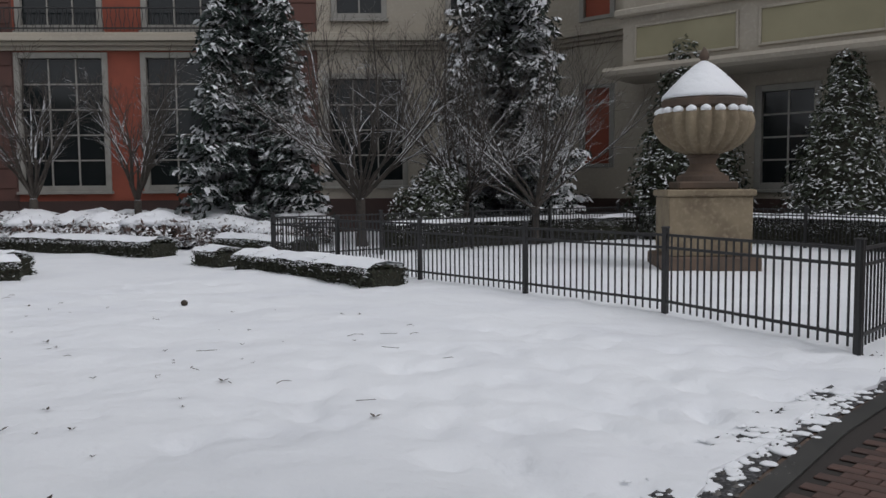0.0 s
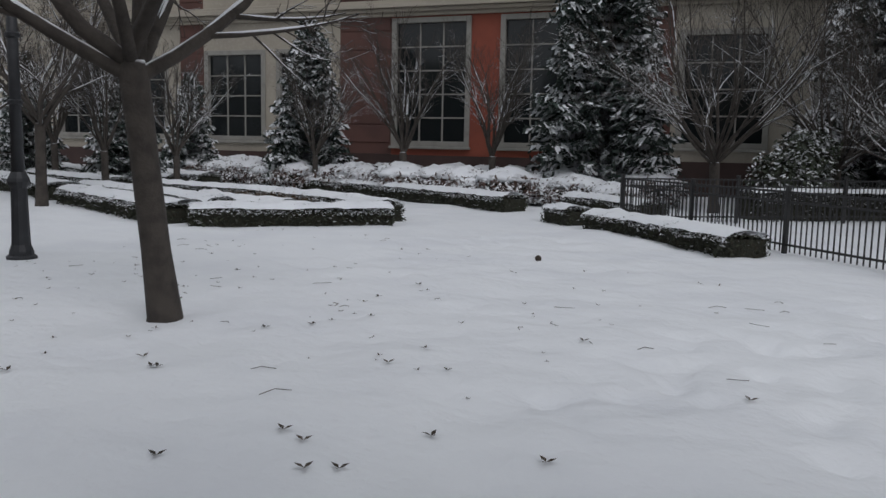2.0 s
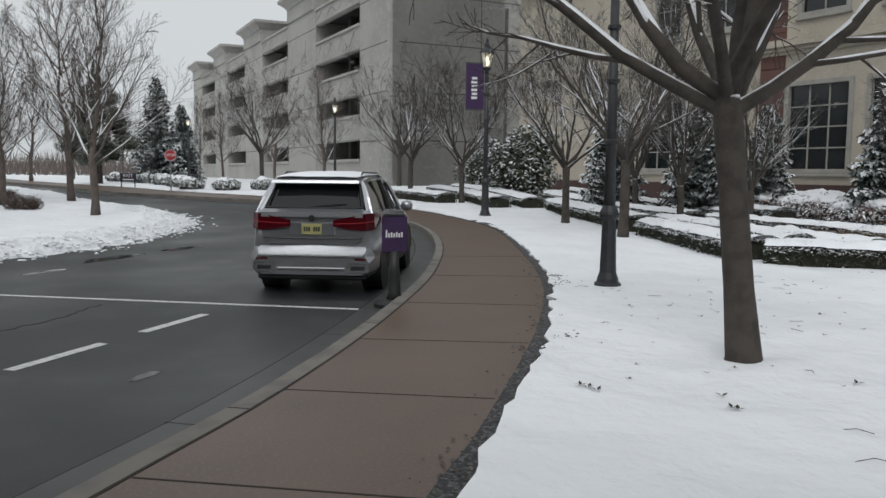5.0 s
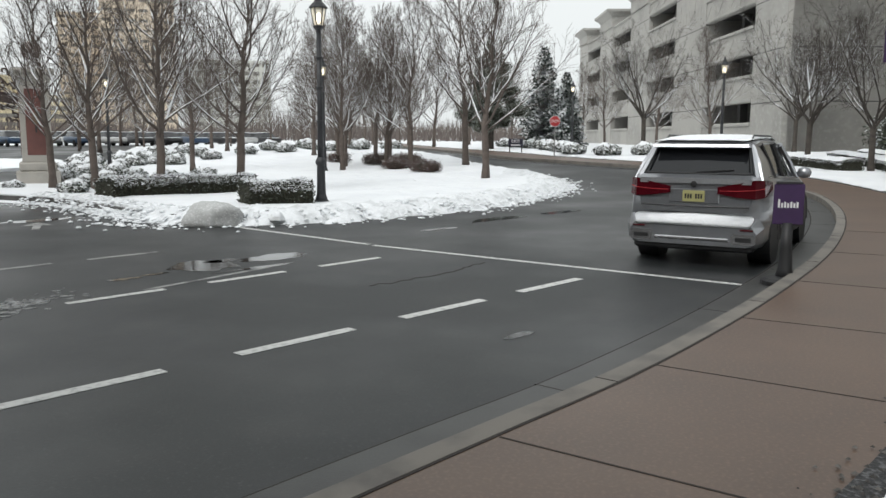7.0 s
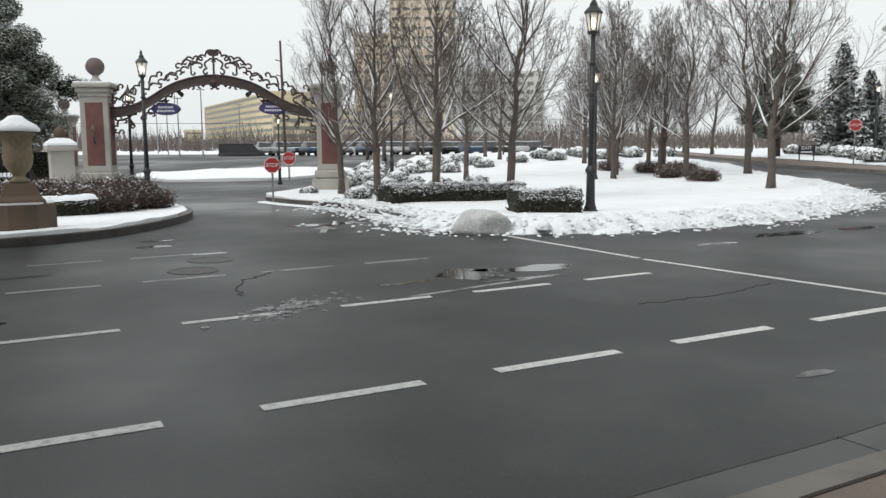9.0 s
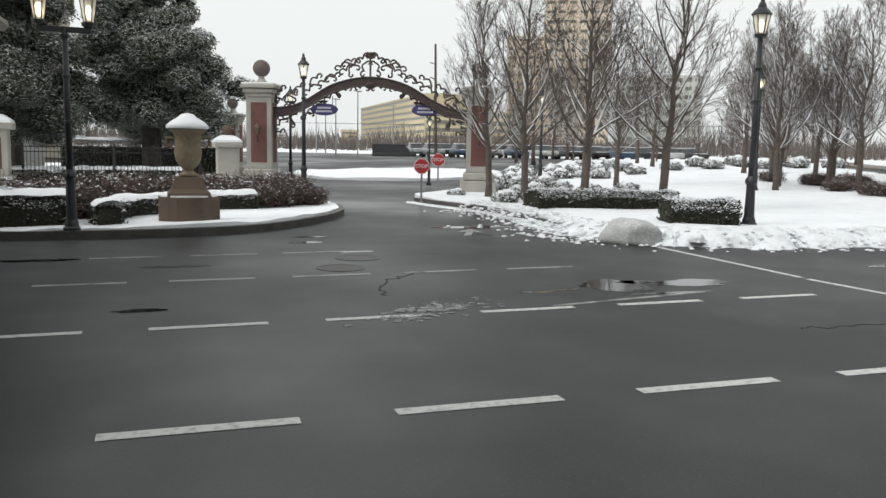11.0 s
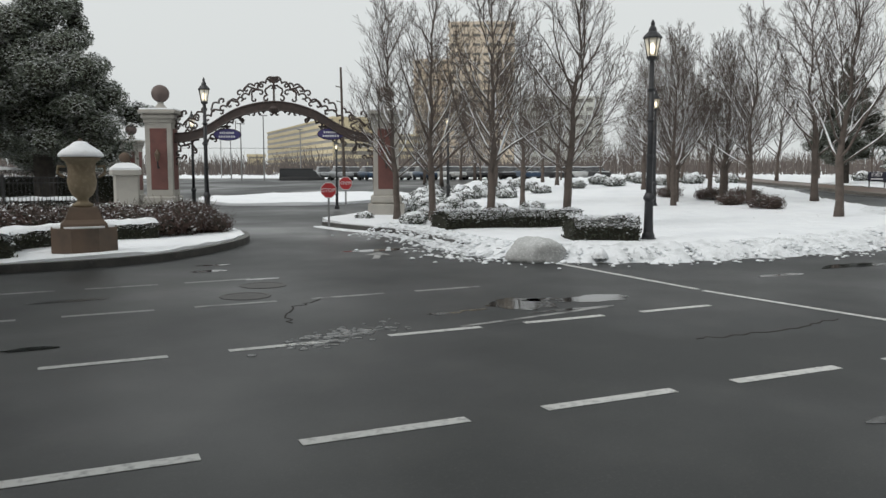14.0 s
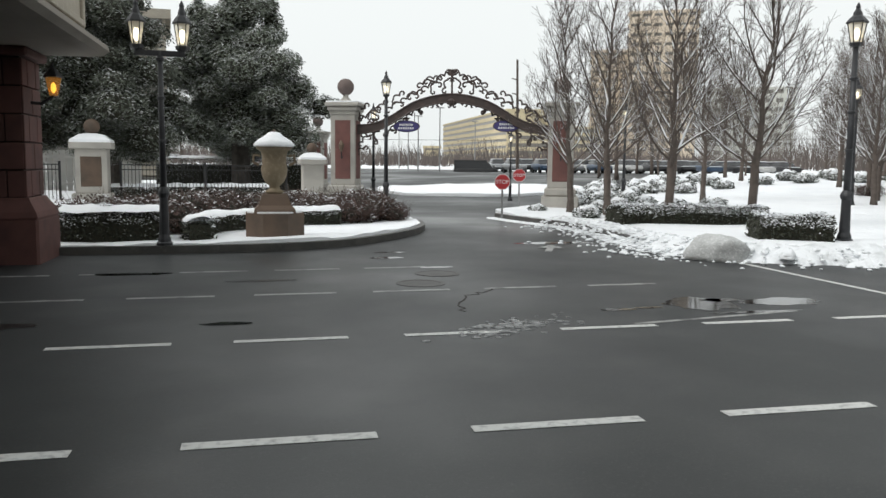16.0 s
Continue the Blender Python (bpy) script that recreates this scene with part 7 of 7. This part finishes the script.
for i in range(len(rows_b)):
    row = []
    plough = min(1.0, max(0.0, (i - 30) / 25))
    for j, o in enumerate(offs):
        x, y = lines_b[j][i]
        nz = noise.noise(Vector((x * 2.1, y * 2.1, 3))) + 0.7 * noise.noise(Vector((x * 5.5, y * 5.5, 8)))
        prof_ = (-0.165, -0.12, -0.02, 0.08, 0.13, 0.13, 0.08, 0.0)[j]
        nz += 0.6 * noise.noise(Vector((x * 13, y * 13, 5)))
        wob = 0.1 if 0 < j < 7 else 0.02
        z = prof_ * (1 if j < 2 else plough) + (wob * nz * plough) - (0.12 * (1 - plough))
        if j <= 1:
            z = min(z, -0.1 + wob * nz) - (0.05 if nz < 0 else 0)
        row.append((x, y, rise(x, y) + z))
    rr.append(row)
f.rings(rr, False, False)
tagged(part("ploughed_snow", f, SLUSH, smooth=True), "lumpy ploughed snow along the island kerb", "snow", kind="structure")
f = Form()
for i in range(2600):
    k = int(rng.uniform(16, len(rows_b) - 1))
    o = rng.normal(-0.15, 0.42)
    p = beside(rows_b[max(0, k - 1):k + 2], o)[1 if k else 0]
    rest = float(np.interp(o, (-0.75, -0.4, 0.0, 0.4, 1.0), (-0.14, -0.08, 0.07, 0.13, 0.03)))
    f.rings(lump(p[0], p[1], rise(*p) + rest, abs(rng.normal(0.016, 0.022)) + 0.014, i))
broken = Form()
for i in range(190):
    x, y = -6.95 + rng.normal(0, 0.42), -6.2 + rng.normal(0, 0.16)
    broken.rings(lump(x, y, -0.15, abs(rng.normal(0.022, 0.02)) + 0.01, i))
for i in range(110):
    x, y = -14.1 + rng.normal(0, 0.5), -10.1 + rng.normal(0, 1.1)
    f.rings(lump(x, y, -0.14, abs(rng.normal(0.025, 0.02)) + 0.012, i))
ICE = material("dirty_road_ice", (0.07, 0.073, 0.074), 0.25, spots=[(12, (0.22, 0.225, 0.225), 0.5, 0.68)], space="World")
tagged(part("road_ice", broken.turned(Matrix.Translation((0, 0, -0.15)) @ Matrix.Diagonal((1, 1, 0.3, 1)) @ Matrix.Translation((0, 0, 0.15))), ICE, smooth=True), "broken dirty ice on the road", "ice", kind="stuff")
tagged(part("snow_chunk", f, SLUSH, smooth=True), "scattered chunks of dirty ploughed snow", "snow", kind="stuff")
BOULDER = material("frosted_grey_rock", (0.46, 0.47, 0.465), 0.8, spots=[(3, (0.34, 0.345, 0.34), 0.42, 0.66), (25, (0.6, 0.6, 0.6), 0.5, 0.7)], bump=[(14, 0.6, 0.03)])


def boulder(sx, sy, sz, seed):
    """A weathered rock: an egg pushed in and out at two scales, flat below."""
    rings_b = []
    for i in range(13):
        th = 0.04 + (math.pi - 0.08) * i / 12
        ring = []
        for j in range(22):
            ph = 2 * math.pi * j / 22
            d = Vector((math.sin(th) * math.cos(ph), math.sin(th) * math.sin(ph), -math.cos(th)))
            d = Vector([math.copysign(abs(c) ** 0.75, c) for c in d])
            k = 1 + 0.22 * noise.noise(d * 1.3 + Vector((seed, 0, 0))) + 0.1 * noise.noise(d * 3.7 + Vector((0, seed, 0)))
            ring.append((sx * d.x * k, sy * d.y * k, max(-0.3 * sz, sz * d.z * k)))
        rings_b.append(ring)
    return Form().rings(rings_b)


ob = part("boulder", boulder(0.54, 0.36, 0.36, 4.0), BOULDER, smooth=True)
ob.matrix_basis = pose(-14.35, -8.6, -0.06, 0, 0, 120)
tagged(ob, "frosted grey boulder lying in ploughed snow", "boulder")
# This smaller piece is a block of snow, only shaped like the rock.
ob = part("boulder", boulder(0.17, 0.13, 0.13, 9.0), SLUSH, smooth=True)
ob.matrix_basis = pose(-14.9, -7.5, -0.03, 0, 0, 20)
tagged(ob, "small blocky piece of ploughed snow", "boulder")

# arrow painted on the gate lane
a = frame_of((-13.1, -11.7, -0.145), (-0.75, -0.66))
f = Form().prism([(-0.7, -0.07), (0.1, -0.07), (0.1, -0.28), (0.75, 0), (0.1, 0.28), (0.1, 0.07), (-0.7, 0.07)], 0, 0.003).turned(a)
tagged(part("lane_arrow", f, PAINT_WORN), "worn white arrow painted on the gate lane", "road marking", kind="structure")

# joints across the pavement
for (x0, y0), (x1, y1) in (((-6.27, 0.22), (-5.82, 1.75)), ((-4.56, -0.5), (-4.07, 1.0)), ((-8.1, 0.85), (-7.7, 2.5)), ((-10.3, 1.6), (-9.9, 3.2)), ((-13.0, 2.3), (-12.7, 4.0)), ((-16, 2.9), (-15.8, 4.6)), ((-2.4, -1.5), (-1.9, 0.7)), ((-0.5, -2.3), (0.6, 2.0))):
    tagged(part("pavement_joint", ribbon(spline([(x0, y0), (x1, y1)], 0.4), -0.008, 0.008, -0.05, 0.0025), JOINT), "dark tooled joint across the pavement", "joint", kind="structure")
tagged(part("kerb_joint", ribbon(KERB_LINE, -0.022, -0.001, -0.1, 0.004), JOINT), "dark joint between kerb and pavement", "joint", kind="structure")
tagged(part("gutter_joint", ribbon(KERB_LINE, 0.62, 0.645, -0.3, -0.1445), JOINT), "dark joint between gutter and asphalt", "joint", kind="structure")
for i in range(0, len(KERB_LINE) - 4, 6):
    p = KERB_LINE[i]
    if -28 < p[0] < 2:
        a, b = beside(KERB_LINE[i:i + 2], 0.0)[0], beside(KERB_LINE[i:i + 2], 0.64)[0]
        tagged(part("kerb_seam", ribbon([a, ((a[0] + b[0]) / 2, (a[1] + b[1]) / 2), b], -0.005, 0.005, -0.3, -0.1365), JOINT), "thin seam across the gutter", "joint", kind="structure")
        q = beside(KERB_LINE[i:i + 2], 0.161)[0]
        tagged(part("kerb_seam", ribbon([a, ((a[0] + q[0]) / 2, (a[1] + q[1]) / 2), q], -0.005, 0.005, -0.3, 0.0085), JOINT), "thin seam across the kerb", "joint", kind="structure")

# brick pavers beside the lawn
PAVER = material("damp_red_paver", (0.085, 0.045, 0.035), 0.5, spots=[(9, (0.06, 0.035, 0.028), 0.42, 0.66)], bump=[(60, 0.3, 0.004)], random_tint=0.3)
pav = Form().box(-0.098, 0.098, -0.048, 0.048, 0, 0.012, 0.004)
base_p = part("paver", pav, PAVER)
paving = tagged(part("paver_bed", sheet([(0.5, 4.6), (1.05, 6.3), (1.65, 7.7), (2.75, 9.7), (3.7, 9.0), (1.9, 4.2)], 0.5, lambda x, y: 0.003, 0.05), JOINT), "herringbone of damp red-brown brick pavers", "pavement", kind="structure")
base_p.parent = paving
cnt = 0
for i in range(-4, 30):
    for j in range(0, 56):
        u, w = i * 0.205 + (j % 2) * 0.1025, j * 0.104
        x, y = 0.5 + w * 0.42 + u * 0.907, 4.6 + w * 0.907 - u * 0.42
        left = 0.64 + (y - 4.9) * 0.42 + 0.1
        if left < x < left + 1.05 and 4.7 < y < 8.9 and cnt < 300:
            o = base_p if cnt == 0 else new("paver", base_p.data)
            o.parent = paving
            o.matrix_basis = pose(x, y, 0.004 + rng.uniform(0, 0.002), 0, 0, -24.8)
            cnt += 1
tagged(part("paver_border", ribbon([(0.36, 4.6), (0.5, 4.97), (1.04, 6.44), (1.65, 7.77), (2.75, 9.95)], -0.14, 0.0, -0.05, 0.02), GUTTER), "grey stone border of the pavers", "kerb", kind="structure")

# leaves, twigs and a ball of ice on the lawn
LITTER = material("dead_leaf", (0.06, 0.045, 0.032), 0.85, random_tint=0.4)
spots_l = [(-2.24, 3.86), (-6.27, 6.4), (-3.33, 3.15), (-4.16, 4.56), (-1.93, 5.68), (-5.64, 3.42), (-5.24, 3.28), (-3.7, 2.5), (-3.52, 3.16), (-8.55, 6.14), (-10.46, 6.94), (-3.0, 2.9), (-2.9, 3.04), (-5.2, 3.3), (-5.76, 4.6), (-2.96, 3.76), (-6.48, 7.24), (-8.88, 9.29), (-3.54, 6.19), (-5.83, 2.46), (-5.75, 2.5), (-5.9, 2.42)]
spots_l += [(rng.uniform(-13, -3), rng.uniform(4.2, 10)) for _ in range(70)] + [(rng.uniform(-12, -5.5), rng.uniform(2.9, 6)) for _ in range(50)] + [(rng.uniform(-34, -20), rng.uniform(-11, -5.5)) for _ in range(14)]
leaf_m = None
for i, (x, y) in enumerate(spots_l):
    big_ = 1.0 if i < 22 else rng.uniform(0.3, 0.8)
    if leaf_m is None:
        fl = Form()
        for k in range(3):
            a = k * 2.1
            c, s = math.cos(a), math.sin(a)
            pts = [(0, 0, 0.004), (0.018, 0.012, 0.014), (0.045, 0.004, 0.02), (0.018, -0.012, 0.012)]
            fl.add([(p * c - q * s, p * s + q * c, z) for p, q, z in pts], [(0, 1, 2, 3)])
        leaf_m = part("dead_leaf", fl, LITTER)
        o = leaf_m
    else:
        o = new("dead_leaf", leaf_m.data)
    zz = near_lawn(x, y) if y > 0 else rise(x, y) + 0.03 + 1.6 * lumps(x, y)
    o.matrix_basis = pose(x, y, zz + 0.004, 0, 0, rng.uniform(0, 360)) @ Matrix.Scale(big_ * 1.25, 4)
    tagged(o, "curled dead brown leaf lying on snow", "leaf", "leaves on the snow")
f = Form()
for i in range(46):
    x, y = rng.uniform(-12, -2), rng.uniform(3.2, 10)
    a, l = rng.uniform(0, 6.28), rng.uniform(0.05, 0.22)
    z = near_lawn(x, y) + 0.008
    f.tube([(x, y, z), (x + l * 0.5 * math.cos(a), y + l * 0.5 * math.sin(a), z + 0.008), (x + l * math.cos(a + 0.5), y + l * math.sin(a + 0.5), z)], 0.003, 3)
tagged(part("twig_litter", f, LITTER), "thin dark twigs scattered on the snow", "twigs", kind="stuff")
ob = part("pine_cone", Form().lathe([(0.02, -0.05), (0.06, -0.03), (0.075, 0.02), (0.06, 0.06), (0.02, 0.085)], 12), LITTER, smooth=True)
ob.matrix_basis = pose(-6.79, 9.99, near_lawn(-6.79, 9.99) + 0.025) @ Matrix.Scale(0.65, 4)
tagged(ob, "dark round cone lying on the snow", "cone")

f = Form()
for i in range(520):
    t = rng.uniform(0, 1)
    x, y = 0.3 + t * 1.35 + rng.normal(0, 0.1) - 0.22, 4.75 + t * 3.1 + rng.normal(0, 0.1)
    r = abs(rng.normal(0.02, 0.018)) + 0.008
    f.rings([[(px, py, 0.012 + (pz - 0.012) * 0.45) for px, py, pz in ring] for ring in lump(x, y, 0.012, r, i)])
g_ = Form()
edge_p = spline([p for p in LAWN_EDGE if p[0] > -16], 0.25)
for i in range(2600):
    k = int(rng.integers(1, len(edge_p) - 2))
    x, y = beside(edge_p[k - 1:k + 2], rng.uniform(-0.34, 0.02))[1]
    x, y, r = x + rng.normal(0, 0.09), y + rng.normal(0, 0.09), rng.uniform(0.008, 0.024)
    z = rise(x, y) + 0.012
    g_.add([(x - r * 1.2, y, z), (x, y - r, z), (x + r, y + r * 0.3, z), (x - r * 0.2, y + r, z), (x + r * 0.2, y, z + r * 0.8)], [(0, 1, 4), (1, 2, 4), (2, 3, 4), (3, 0, 4)])
STONES = material("wet_gravel_stones", (0.1, 0.095, 0.088), 0.55, island_tint=0.6)
tagged(part("gravel_stones", g_, STONES), "wet grey gravel stones along the path", "gravel", kind="stuff")
tagged(part("snow_crumb", f, SNOW, smooth=True), "melting crumbs of snow on the gravel", "snow", kind="stuff")
